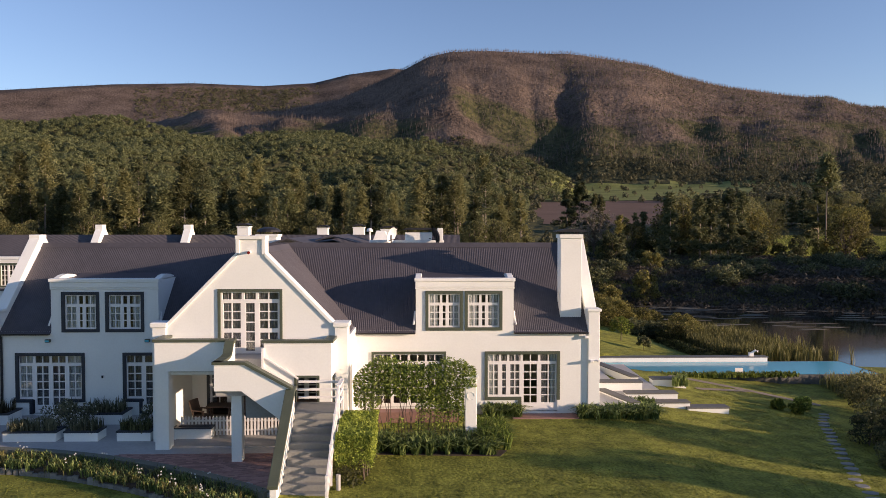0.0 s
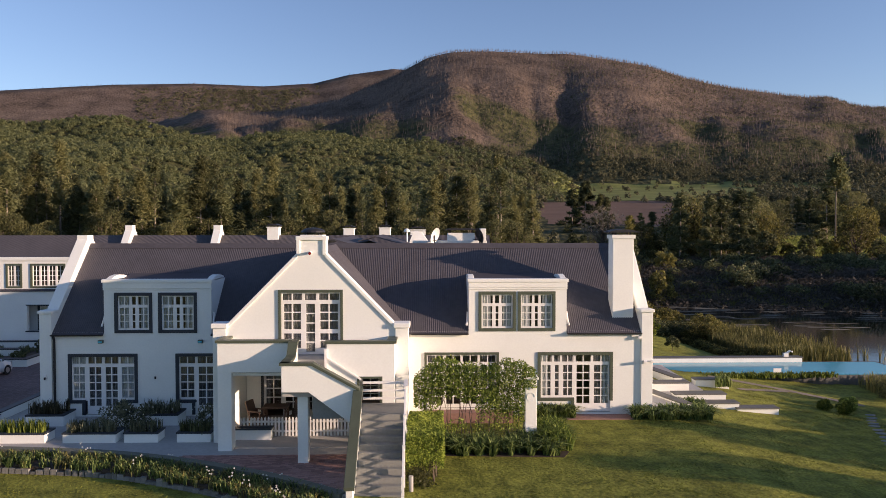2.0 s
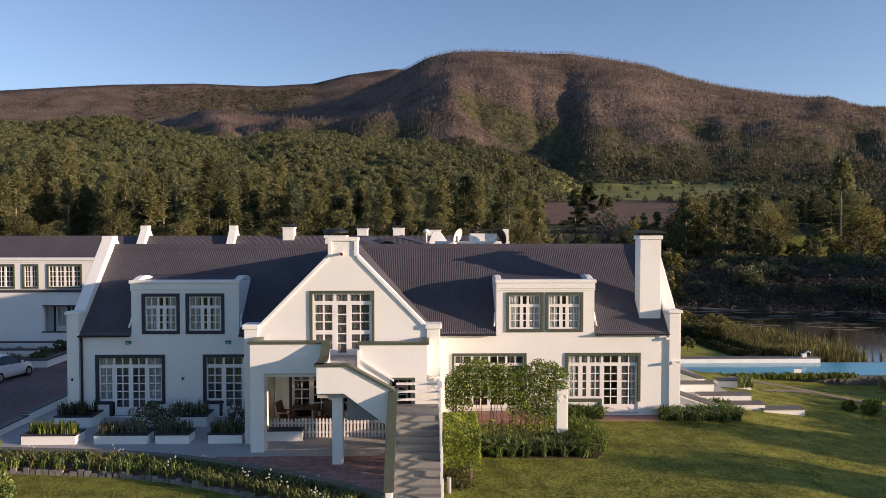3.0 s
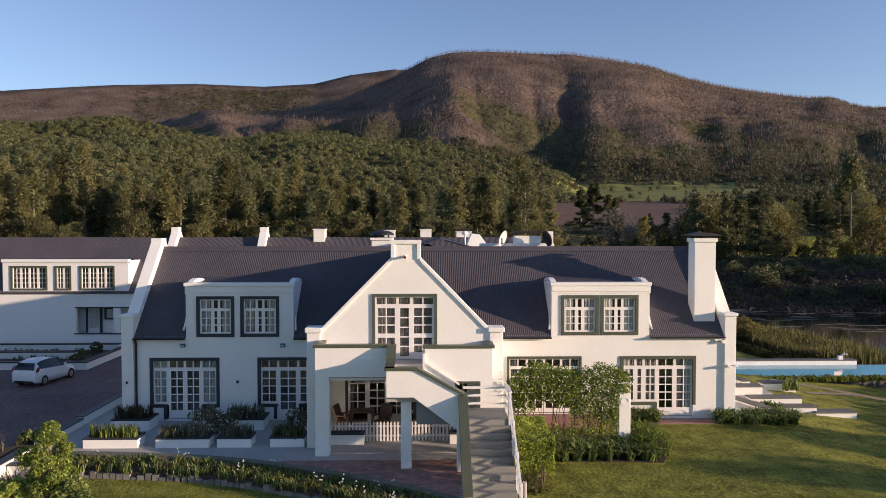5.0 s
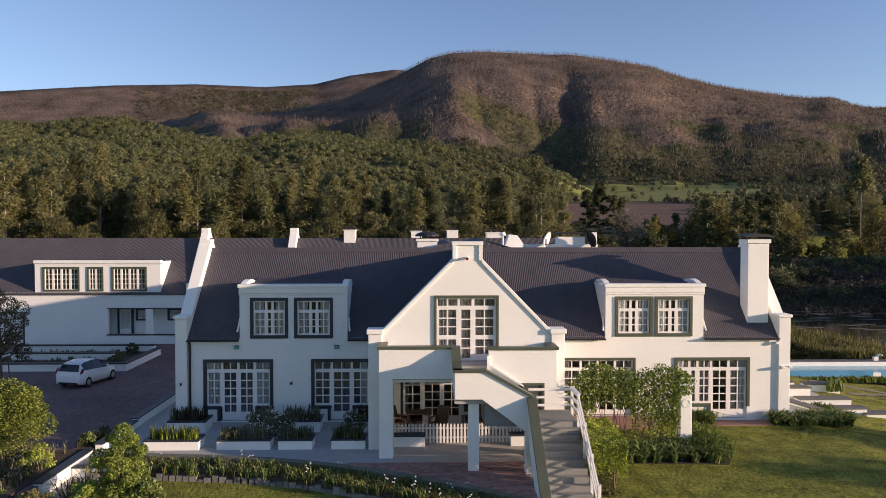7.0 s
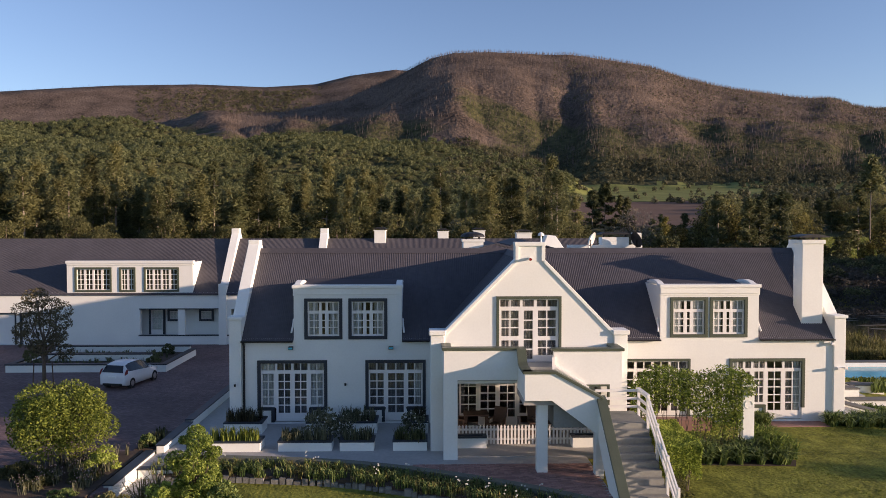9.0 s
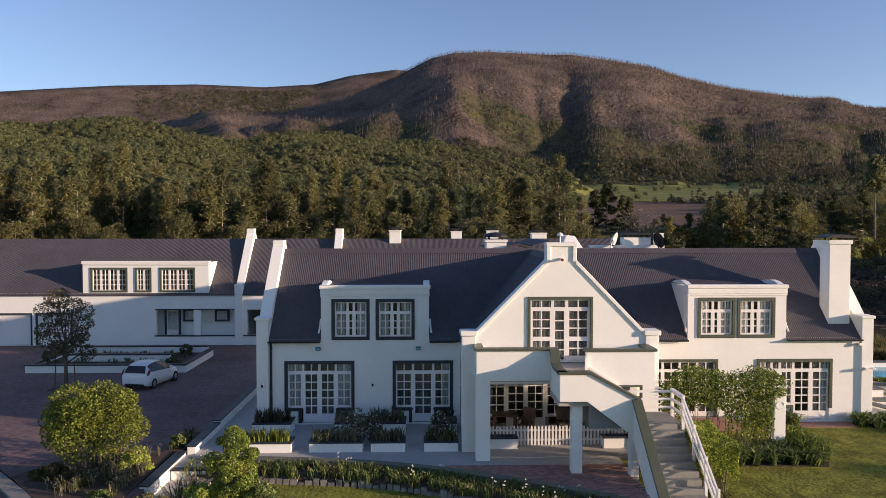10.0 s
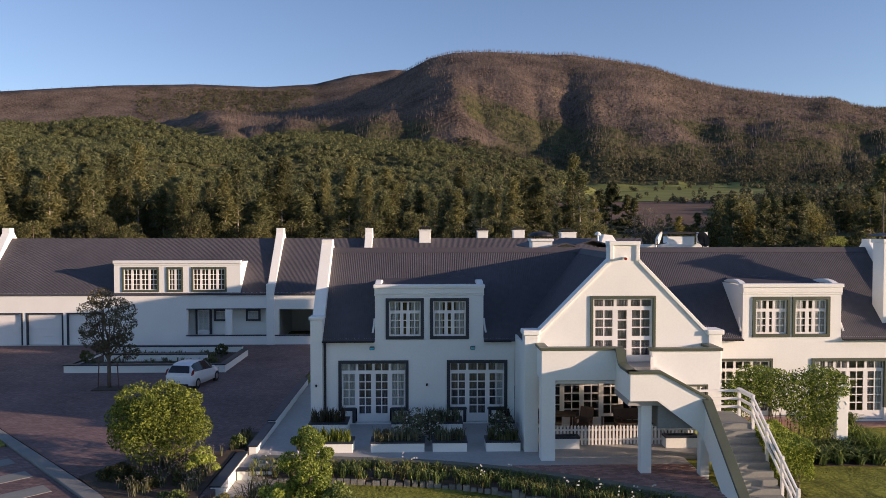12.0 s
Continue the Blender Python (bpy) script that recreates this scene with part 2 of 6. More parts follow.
# ---------- mesh helpers ----------
class Shape:
    """Vertices and faces in world metres, made into one mesh."""

    def __init__(self):
        self.v, self.f = [], []

    def add(self, verts, faces):
        n = len(self.v)
        self.v += [tuple(p) for p in verts]
        self.f += [tuple(i + n for i in f) for f in faces]
        return self

    def box(self, x0, x1, y0, y1, z0, z1):
        v = [(x, y, z) for z in (z0, z1) for y in (y0, y1) for x in (x0, x1)]
        return self.add(v, [(0, 2, 3, 1), (4, 5, 7, 6), (0, 1, 5, 4), (2, 6, 7, 3), (0, 4, 6, 2), (1, 3, 7, 5)])

    def prism(self, outline, a0, a1, axis="y"):
        """A closed outline of (u, z), drawn out along an axis from a0 to a1; or of (x, y), along z."""
        n = len(outline)
        put = {"y": lambda u, w, a: (u, a, w), "x": lambda u, w, a: (a, u, w), "z": lambda u, w, a: (u, w, a)}[axis]
        v = [put(u, w, a) for a in (a0, a1) for u, w in outline]
        f = [tuple(range(n)), tuple(range(2 * n - 1, n - 1, -1))]
        f += [(i, i + n, (i + 1) % n + n, (i + 1) % n) for i in range(n)]
        return self.add(v, f)

    def tube(self, points, r0, r1=None, sides=8):
        """A tapered tube through the points."""
        r1 = r0 if r1 is None else r1
        rings, n = [], len(points)
        for i, p in enumerate(points):
            p = Vector(p)
            d = (Vector(points[min(i + 1, n - 1)]) - Vector(points[max(i - 1, 0)])).normalized()
            u = d.orthogonal().normalized()
            w = d.cross(u)
            r = r0 + (r1 - r0) * i / max(1, n - 1)
            rings += [p + r * (math.cos(a) * u + math.sin(a) * w) for a in (2 * math.pi * k / sides for k in range(sides))]
        f = [(i * sides + k, i * sides + (k + 1) % sides, (i + 1) * sides + (k + 1) % sides, (i + 1) * sides + k) for i in range(n - 1) for k in range(sides)]
        f += [tuple(range(sides - 1, -1, -1)), tuple((n - 1) * sides + k for k in range(sides))]
        return self.add(rings, f)

    def cells(self, xs, zs, solid, y0, y1):
        """A wall of grid cells with openings: only its outer faces."""
        def ok(i, j):
            return 0 <= i < len(xs) - 1 and 0 <= j < len(zs) - 1 and solid(0.5 * (xs[i] + xs[i + 1]), 0.5 * (zs[j] + zs[j + 1]))
        for i in range(len(xs) - 1):
            for j in range(len(zs) - 1):
                if not ok(i, j):
                    continue
                a, b, c, d = xs[i], xs[i + 1], zs[j], zs[j + 1]
                self.add([(a, y0, c), (b, y0, c), (b, y0, d), (a, y0, d)], [(0, 1, 2, 3)])
                self.add([(a, y1, c), (b, y1, c), (b, y1, d), (a, y1, d)], [(3, 2, 1, 0)])
                for q, e in (((i - 1, j), (a, c, a, d)), ((i + 1, j), (b, d, b, c)), ((i, j - 1), (b, c, a, c)), ((i, j + 1), (a, d, b, d))):
                    if not ok(*q):
                        self.add([(e[0], y0, e[1]), (e[0], y1, e[1]), (e[2], y1, e[3]), (e[2], y0, e[3])], [(3, 2, 1, 0)])
        return self

    def mesh(self, name, offset=(0, 0, 0)):
        me = bpy.data.meshes.new(name)
        ox, oy, oz = offset
        me.from_pydata([(x - ox, y - oy, z - oz) for x, y, z in self.v], [], self.f)
        me.update()
        return me


def based(me, ob):
    """Moves a mesh given in world metres to the base of its thing."""
    me.transform(Matrix.Translation(-world_loc(ob)))
    return me


def world_loc(ob):
    p = Vector((0, 0, 0))
    while ob is not None:
        p += ob.location
        ob = ob.parent
    return p


def part(name, shape, mat, parent=None, label="", bevel=0.0, smooth=False):
    me = shape.mesh(name, world_loc(parent)) if isinstance(shape, Shape) else shape
    if not me.materials:
        me.materials.append(M[mat])
    ob = new(name, me)
    ob.parent = parent
    if label:
        ob["label"] = label
    if smooth:
        me.polygons.foreach_set("use_smooth", [True] * len(me.polygons))
    if bevel:
        md = ob.modifiers.new("bevel", "BEVEL")
        md.width, md.segments, md.limit_method, md.angle_limit = bevel, 2, "ANGLE", radians(40)
    return ob


def thing(name, x, y, z, label, category, group="", kind=""):
    e = new(name)
    e.location = (x, y, z)
    return tagged(e, label, category, group, kind)


def whole(name, shape, mat, label, category, group="", kind="", bevel=0.0, smooth=False):
    return tagged(part(name, shape, mat, None, "", bevel, smooth), label, category, group, kind)


def quads_mesh(name, verts, count, mat, per=4):
    """A mesh of loose quads or triangles from a numpy array of corners."""
    me = bpy.data.meshes.new(name)
    me.from_pydata(verts.tolist(), [], np.arange(count * per).reshape(count, per).tolist())
    me.materials.append(M[mat])
    return me


def leaves(rng, centres, size, name, mat, flat=0.0, long=1.0, tri=False):
    """A loose leaf or spray at each centre, turned every way."""
    n = len(centres)
    a = rng.normal(size=(n, 3))
    a[:, 2] *= 1 - flat
    a /= np.linalg.norm(a, axis=1)[:, None]
    b = np.cross(a, rng.normal(size=(n, 3)))
    b /= np.linalg.norm(b, axis=1)[:, None] + 1e-9
    s = size * rng.uniform(0.6, 1.3, (n, 1))
    c = np.asarray(centres)
    if tri:
        v = np.stack([c - a * s * long, c + b * s * 0.5, c + a * s * long - b * s * 0.3], 1).reshape(-1, 3)
        return quads_mesh(name, v, n, mat, 3)
    v = np.stack([c - a * s * long, c + b * s * 0.45, c + a * s * long, c - b * s * 0.45], 1).reshape(-1, 3)
    return quads_mesh(name, v, n, mat)


# ---------- lie of the land ----------
def smooth(a, b, x):
    t = np.clip((x - a) / (b - a), 0, 1)
    return t * t * (3 - 2 * t)


def land(x, y):
    """Height of the near ground."""
    x, y = np.asarray(x, float), np.asarray(y, float)
    z = -0.12 - 0.02 * np.clip(30 - y, 0, 40) * smooth(-6, -1, x)
    z = z - 0.33 * smooth(26.6, 25.3, y) * smooth(-4.0, -8.0, x) * smooth(-23.0, -20.9, x)
    z = z - 0.1 * np.clip(x - 8.2, 0, 13) * smooth(-10, 25, y) - 0.04 * np.clip(x - 22, 0, 60)
    z = z - 0.9 * smooth(47, 57, y) * smooth(8, 18, x) - 1.0 * smooth(50, 64, y) * smooth(18, 26, x)
    pit = smooth(10.6, 11.0, x) * smooth(27.6, 27.2, x) * smooth(42.5, 42.9, y) * smooth(47.2, 46.8, y)
    z = z * (1 - pit) + np.minimum(z, -1.9) * pit
    under = smooth(-19.6, -19.2, x) * smooth(-4.2, -4.8, x) * smooth(27.2, 28.0, y) * smooth(39.0, 38.0, y)
    z = z - 0.25 * under
    return z


def hash2(i, j, k):
    h = np.sin(i * 127.1 + j * 311.7 + k * 74.7) * 43758.5453
    return h - np.floor(h)


def vnoise(x, y, k=0):
    i, j = np.floor(x), np.floor(y)
    u, w = x - i, y - j
    u, w = u * u * (3 - 2 * u), w * w * (3 - 2 * w)
    a, b, c, d = hash2(i, j, k), hash2(i + 1, j, k), hash2(i, j + 1, k), hash2(i + 1, j + 1, k)
    return (a * (1 - u) + b * u) * (1 - w) + (c * (1 - u) + d * u) * w - 0.5


def fbm(x, y, octaves=5, k=0):
    return sum(vnoise(x * 2 ** o, y * 2 ** o, k + o) / 2 ** o for o in range(octaves))


# Skylines as (bearing, rise): bearing is the tangent right of the view's middle, rise the tangent above the level.
SKY_FOOT = [(-2.5, .12), (-.61, .157), (-.45, .155), (-.28, .146), (-.2, .145), (-.1, .138), (.0, .125), (.06, .112), (.1, .100), (.14, .088), (.18, .075), (.24, .058), (.3, .04), (.4, .0), (3, .0)]
SKY_MAIN = [(-2.5, .02), (-.7, .05), (-.37, .150), (-.22, .160), (-.14, .176), (-.065, .208), (-.019, .233), (.012, .2405), (.07, .2415), (.13, .2375),
            (.17, .2385), (.23, .230), (.285, .2205), (.33, .205), (.40, .189), (.48, .179), (.53, .1745), (.58, .163), (.61, .161), (.8, .13), (1.2, .06), (1.9, .0), (5, .0)]
SKY_BACK = [(-3, .13), (-.75, .18), (-.61, .1865), (-.53, .191), (-.45, .195), (-.34, .1965), (-.245, .1925), (-.175, .1965), (-.128, .208), (-.066, .2165),
            (-.03, .213), (.05, .20), (.5, .15), (.62, .163), (.75, .165), (1.2, .04), (1.9, .0), (5, .0)]


def rise(table, b):
    return np.interp(b, [p for p, _ in table], [q for _, q in table]) / np.sqrt(1 + b * b)


EYE_Z = 8.0


def far_land(x, y):
    """Height of the far ground: plain, foothills, the burnt mountain and the range behind."""
    x, y = np.asarray(x, float), np.asarray(y, float)
    dx, r = x + 7.0, np.hypot(x + 7.0, y)
    th = np.arctan2(dx, y) - radians(1.27)
    b = np.where(np.abs(th) < 1.4, np.tan(np.clip(th, -1.4, 1.4)), np.sign(th) * 5.8)
    front = smooth(2.2, 1.0, np.abs(th))
    plain = -2.0 + 0.075 * np.clip(r - 200, 0, 1e4) * front * smooth(1.5, .7, b)
    rough = fbm(x / 260, y / 260, 6)
    foot = EYE_Z + rise(SKY_FOOT, b) * 900 - 14.0
    zf = -3 + (foot + 3) * np.clip((r - 170) / 730, 0, 1.0) ** 1.6 + 26 * fbm(x / 120, y / 120, 4, 9) * smooth(250, 500, r) - 0.35 * np.clip(r - 900, 0, 1e4)
    s = np.clip((r - 950) / 1250, 0, 1)
    bw = b + .018 * fbm(x / 300, y / 300, 4, 61) + .008 * fbm(x / 70, y / 70, 3, 62)
    d = bw - .166 - .008 * s
    gully = -50 * np.clip(1 - np.where(d > 0, d / .075, -d / .16), 0, 1) ** 1.5 * (4 * s * (1 - s)) ** 1.5
    gully = gully - 12 * np.exp(-((b - .36) / .03) ** 2) * 4 * s * (1 - s) - 10 * np.exp(-((b + .17 - .10 * s) / .03) ** 2) * 4 * s * (1 - s)
    ribs = (np.abs(vnoise(b * 22 + 1.4 * s, s * 2.2, 3)) - .25) * 38 * (4 * s * (1 - s))
    top = EYE_Z + rise(SKY_MAIN, b) * 2200
    zm = (-3 + .075 * 750) * front * smooth(1.5, .7, b) + (top - 54) * (0.75 * s + 0.25 * s * s * (3 - 2 * s)) + gully + ribs + 46 * rough * 4 * s * (1 - s) - 0.6 * np.clip(r - 2200, 0, 1e4)
    zm = np.where(s > 0, zm, -1e3)
    q = np.clip((r - 1900) / 1300, 0, 1)
    zb = (EYE_Z + rise(SKY_BACK, b) * 3200) * q + 30 * (fbm(x / 400, y / 400, 5, 5)) * 4 * q * (1 - q) - 0.6 * np.clip(r - 3200, 0, 1e4)
    return np.maximum(np.maximum(plain, zf), np.maximum(zm, zb))


def ground_z(x, y):
    x, y = np.asarray(x, float), np.asarray(y, float)
    r = np.hypot(x + 7.0, y)
    k = smooth(97, 128, r)
    return land(x, y) * (1 - k) + far_land(x, y) * k


def gz(x, y):
    return float(ground_z(x, y))


def build_ground():
    front = np.radians(np.arange(-44, 44.01, 0.25) + 1.27)
    rest = np.radians(np.linspace(44, 316, 69)[1:-1] + 1.27)
    th = np.concatenate([front, rest])
    rad = np.concatenate([[0.02], np.linspace(3, 15, 6), np.linspace(16, 60, 90), np.geomspace(61, 4600, 190)])
    T, R = np.meshgrid(th, rad)
    X, Y = -7.0 + R * np.sin(T), R * np.cos(T)
    Z = ground_z(X, Y)
    nt, nr = len(th), len(rad)
    v = np.stack([X, Y, Z], -1).reshape(-1, 3)
    i, j = np.meshgrid(np.arange(nr - 1), np.arange(nt), indexing="ij")
    jn = (j + 1) % nt
    f = np.stack([i * nt + j, (i + 1) * nt + j, (i + 1) * nt + jn, i * nt + jn], -1).reshape(-1, 4)
    me = bpy.data.meshes.new("ground")
    me.from_pydata(v.tolist(), [], f.tolist())
    for k in ("grass", "meadow", "mountain", "field", "field_green"):
        me.materials.append(M[k])
    c = v[f].mean(1)
    r = np.hypot(c[:, 0] + 7, c[:, 1])
    b = np.tan(np.clip(np.arctan2(c[:, 0] + 7, c[:, 1]) - radians(1.27), -1.4, 1.4))
    wig = fbm(c[:, 0] / 70, c[:, 1] / 70, 3, 40)
    r, b = r + 60 * wig * (r > 150), b + .03 * wig * (r > 150)
    idx = np.where(r < 75, 0, np.where(r < 240, 1, 2))
    idx = np.where((b > .15) & (b < .36) & (r > 330) & (r < 600), 3, idx)
    idx = np.where((b > .15) & (b < .56) & (r > 620) & (r < 1010), 4, idx)
    idx = np.where((b > .40) & (b < .85) & (r > 190) & (r < 285), 4, idx)
    me.polygons.foreach_set("material_index", idx.astype(np.int32))
    me.polygons.foreach_set("use_smooth", np.ones(len(f), bool))
    tagged(new("ground", me), "mown lawn running out to meadow, hills and a burnt mountain", "ground", kind="structure")


build_ground()


# ---------- roof, wall and window builders ----------
def corrugated(x0, x1, low, high, pitch=0.083, depth=0.011, hole=None):
    """A corrugated sheet roof slope: low and high are (y, z) of its eave and ridge; waves run down the slope."""
    n = max(8, int((x1 - x0) / pitch) * 6)
    xs = np.linspace(x0, x1, n + 1)
    (ya, za), (yb, zb) = low, high
    L = math.hypot(yb - ya, zb - za)
    ny, nz = -(zb - za) / L * (1 if yb > ya else -1), abs(yb - ya) / L
    w = depth * 0.5 * np.cos(2 * np.pi * (xs - x0) / pitch)
    s = Shape()
    cut = [next((back for a, b, back in hole if a < x < b), 0.0) for x in xs] if hole else [0.0] * (n + 1)
    k = 1 if yb > ya else -1
    v = [(x, ya + ny * d + k * c, za + nz * d + c) for x, d, c in zip(xs, w, cut)] + [(x, yb + ny * d, zb + nz * d) for x, d in zip(xs, w)]
    f = [(i, i + 1, i + n + 2, i + n + 1) if yb > ya else (i + n + 1, i + n + 2, i + 1, i) for i in range(n)]
    s.add(v, f)
    # underside, so that the sheet has thickness
    lift = max(cut)
    v2 = [(x, y, z - 0.05) for x, y, z in ((x0, ya + k * lift, za + lift), (x1, ya + k * lift, za + lift), (x1, yb, zb), (x0, yb, zb))]
    s.add(v2, [(3, 2, 1, 0)])
    return s


def turn_quarter(s, cx, cy):
    """Turns a shape a quarter about (cx, cy): its x runs along y."""
    s.v = [(cx - (y - cy), cy + (x - cx), z) for x, y, z in s.v]
    return s


def sash(x0, x1, z0, z1, y, cols, rows, stile=0.105, bar=0.042, foot=0.1, depth=0.05):
    """A glazed leaf: stiles, rails and glazing bars in one shape, with its glass sheet."""
    s = Shape()
    s.box(x0, x0 + stile, y, y + depth, z0, z1).box(x1 - stile, x1, y, y + depth, z0, z1)
    s.box(x0 + stile, x1 - stile, y, y + depth, z0, z0 + foot).box(x0 + stile, x1 - stile, y, y + depth, z1 - stile, z1)
    a, b, c, d = x0 + stile, x1 - stile, z0 + foot, z1 - stile
    for i in range(1, cols):
        m = a + (b - a) * i / cols
        s.box(m - bar / 2, m + bar / 2, y + 0.006, y + depth - 0.006, c, d)
    for j in range(1, rows):
        m = c + (d - c) * j / rows
        s.box(a, b, y + 0.009, y + depth - 0.009, m - bar / 2, m + bar / 2)
    g = Shape().box(a, b, y + depth * 0.5 - 0.003, y + depth * 0.5 + 0.003, c, d)
    return s, g


def window(house, name, leaves_, surround, y, trim, label, curtain=(), dim=()):
    """A window of many leaves: leaves_ rows are (x0, x1, z0, z1, cols, rows, foot); surround is a list of boxes (x0, x1, z0, z1)."""
    x0, z0 = surround[0][0], min(b[2] for b in surround)
    w = new(name)
    w.parent = house
    w.location = Vector((x0, y, z0)) - world_loc(house)
    w["label"] = label
    fr = Shape()
    for a, b, c, d in surround:
        fr.box(a, b, y - 0.05, y + 0.16, c, d)
    part("surround", fr, trim, w, "", 0.008)
    for a, b, c, d, cols, rows, foot in leaves_:
        s, g = sash(a, b, c, d, y + 0.05, cols, rows, 0.05 if rows == 1 else 0.075 if "dormer" in name or "garden" in name else 0.094, foot=min(foot, .05) if rows == 1 else foot)
        so = part("sash", s, "white_paint", w)
        go = part("pane", g, "glass", w)
        go.visible_shadow = False
    # Linen rows are curtains; dim rows are grey sheets added to imitate pane reflections.
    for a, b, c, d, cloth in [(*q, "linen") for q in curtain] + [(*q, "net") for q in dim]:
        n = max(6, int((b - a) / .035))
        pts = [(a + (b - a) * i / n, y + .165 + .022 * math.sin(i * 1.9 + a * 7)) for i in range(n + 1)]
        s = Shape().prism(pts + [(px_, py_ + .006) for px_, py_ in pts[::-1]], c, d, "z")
        part("curtain", s, cloth, w, "pale folded curtain" if cloth == "linen" else "grey sheet standing in for the reflection on the panes")
    return w


def french_leaves(xs, kinds, z_sill, z_top, z_mid):
    """Leaves between the xs: kind d a door to the floor, s a side light to the sill, n a narrow one; above z_mid a row of top lights."""
    out = []
    for a, b, k in zip(xs, xs[1:], kinds):
        z0 = 0.03 if k == "d" else z_sill
        n = 1 if k == "n" else 2
        out.append((a, b, z0, z_mid, n, 5 if k == "d" else 4, 0.34 if k == "d" else 0.12))
        out.append((a, b, z_mid, z_top, n, 1, 0.07))
    return out


def tee_surround(x0, x1, d0, d1, z_sill, z_top, w=0.13):
    """Trim round a unit whose doors go down past the sills of the side lights."""
    b = [(x0, x0 + w, z_sill, z_top), (x1 - w, x1, z_sill, z_top), (x0 + w, x1 - w, z_top - w, z_top)]
    if d0 > x0 + w:
        b += [(x0 + w, d0, z_sill, z_sill + w), (d0 - w, d0, 0.0, z_sill)]
    if d1 < x1 - w:
        b += [(d1, x1 - w, z_sill, z_sill + w), (d1, d1 + w, 0.0, z_sill)]
    return b


def frame_surround(x0, x1, z0, z1, w=0.13):
    return [(x0, x0 + w, z0, z1), (x1 - w, x1, z0, z1), (x0 + w, x1 - w, z1 - w, z1), (x0 + w, x1 - w, z0, z0 + w)]


def casement(x0, x1, z0, z1, w=0.13):
    """Two casements with a narrow fixed light between, and top lights over them."""
    a, b, c, d = x0 + w, x1 - w, z0 + w, z1 - w
    t = (b - a)
    m0, m1, h = a + 0.40 * t, a + 0.60 * t, d - 0.30 * (d - c)
    out = []
    for p, q, n in ((a, m0, 2), (m0, m1, 1), (m1, b, 2)):
        out += [(p, q, c, h, n, 3, 0.07), (p, q, h, d, n, 1, 0.07)]
    return out


def wall_with(x0, x1, z0, z1, y0, y1, holes):
    xs = sorted({x0, x1, *[h[0] for h in holes], *[h[1] for h in holes]})
    zs = sorted({z0, z1, *[h[2] for h in holes], *[h[3] for h in holes]})
    return Shape().cells(xs, zs, lambda x, z: not any(h[0] < x < h[1] and h[2] < z < h[3] for h in holes), y0, y1)


# ---------- the main house ----------
FY, RIDGE_Y, RIDGE_Z, EAVE_Z = 30.8, 34.4, 7.13, 3.5
BACK_Y = 2 * RIDGE_Y - FY
house = thing("house", -5.5, FY, 0, "white plastered two-storey farmhouse with dark corrugated roof and steep gables", "house")
holes = [(-17.36, -14.46, 0.5, 2.6), (-16.73, -15.17, 0, 0.5), (-12.87, -10.35, 0.5, 2.6), (-12.02, -11.18, 0, 0.5),
         (2.48, 5.71, 0.5, 2.6), (4.05, 5.61, 0, 0.5), (-2.36, 0.82, 0.0, 2.6),
         (-15.40, -13.82, 3.47, 5.18), (-13.57, -11.95, 3.47, 5.18), (-0.06, 1.54, 3.5, 5.2), (1.62, 3.23, 3.5, 5.2)]
DORMERS = [(-15.84, -11.35), (-0.47, 3.71)]
xs = sorted({-18.0, 6.9, *[h[0] for h in holes], *[h[1] for h in holes], *[d for p in DORMERS for d in p]})
xs = sorted({*xs, -10.05, -3.05})
zs = sorted({-1.2, 2.7, EAVE_Z, 5.62, *[h[2] for h in holes], *[h[3] for h in holes]})


def front_solid(x, z):
    if any(h[0] < x < h[1] and h[2] < z < h[3] for h in holes) or -10.05 < x < -3.05 and z < 2.7:
        return False
    return z < EAVE_Z or any(a < x < b for a, b in DORMERS)


part("front_wall", Shape().cells(xs, zs, front_solid, FY, FY + 0.28), "plaster", house)
part("back_wall", Shape().box(-18.0, 6.9, BACK_Y - 0.3, BACK_Y, -1.2, EAVE_Z), "plaster", house)
part("upper_floor", Shape().box(-18.0, 6.9, FY + 0.3, BACK_Y - 0.3, 2.75, 2.95), "wood", house)
part("ground_floor", Shape().box(-18.0, 6.9, FY + 0.29, BACK_Y - 0.3, -1.2, -0.01), "wood", house)
for xw in (-10.3, -2.9):
    part("cross_wall", Shape().prism([(FY + .3, 0), (BACK_Y - .3, 0), (BACK_Y - .3, 3.3), (RIDGE_Y, 6.8), (FY + .3, 3.4)], xw, xw + .2, "x"), "plaster", house)

roof_f = corrugated(-18.05, 6.95, (FY - 0.12, EAVE_Z - 0.12), (RIDGE_Y, RIDGE_Z), hole=[(a, b, .41) for a, b in DORMERS])
part("roof_slope", roof_f, "roof", house, "dark corrugated iron roof slope", smooth=False)
part("roof_slope", corrugated(-18.05, 6.95, (BACK_Y + 0.12, EAVE_Z - 0.12), (RIDGE_Y, RIDGE_Z)), "roof", house)
part("ridge_cap", Shape().prism([(RIDGE_Y - .22, RIDGE_Z - .19), (RIDGE_Y, RIDGE_Z + .045), (RIDGE_Y + .22, RIDGE_Z - .19), (RIDGE_Y, RIDGE_Z - .03)], -18, 6.9, "x"), "roof", house)
for a, b in ((-18.0, -15.86), (-11.33, -10.2), (-2.92, -0.49), (3.73, 6.9)):
    part("gutter", Shape().prism([(FY - .22, EAVE_Z - .13), (FY - .23, EAVE_Z - .07), (FY - .10, EAVE_Z - .07), (FY - .10, EAVE_Z - .13)], a, b, "x"), "metal_dark", house)
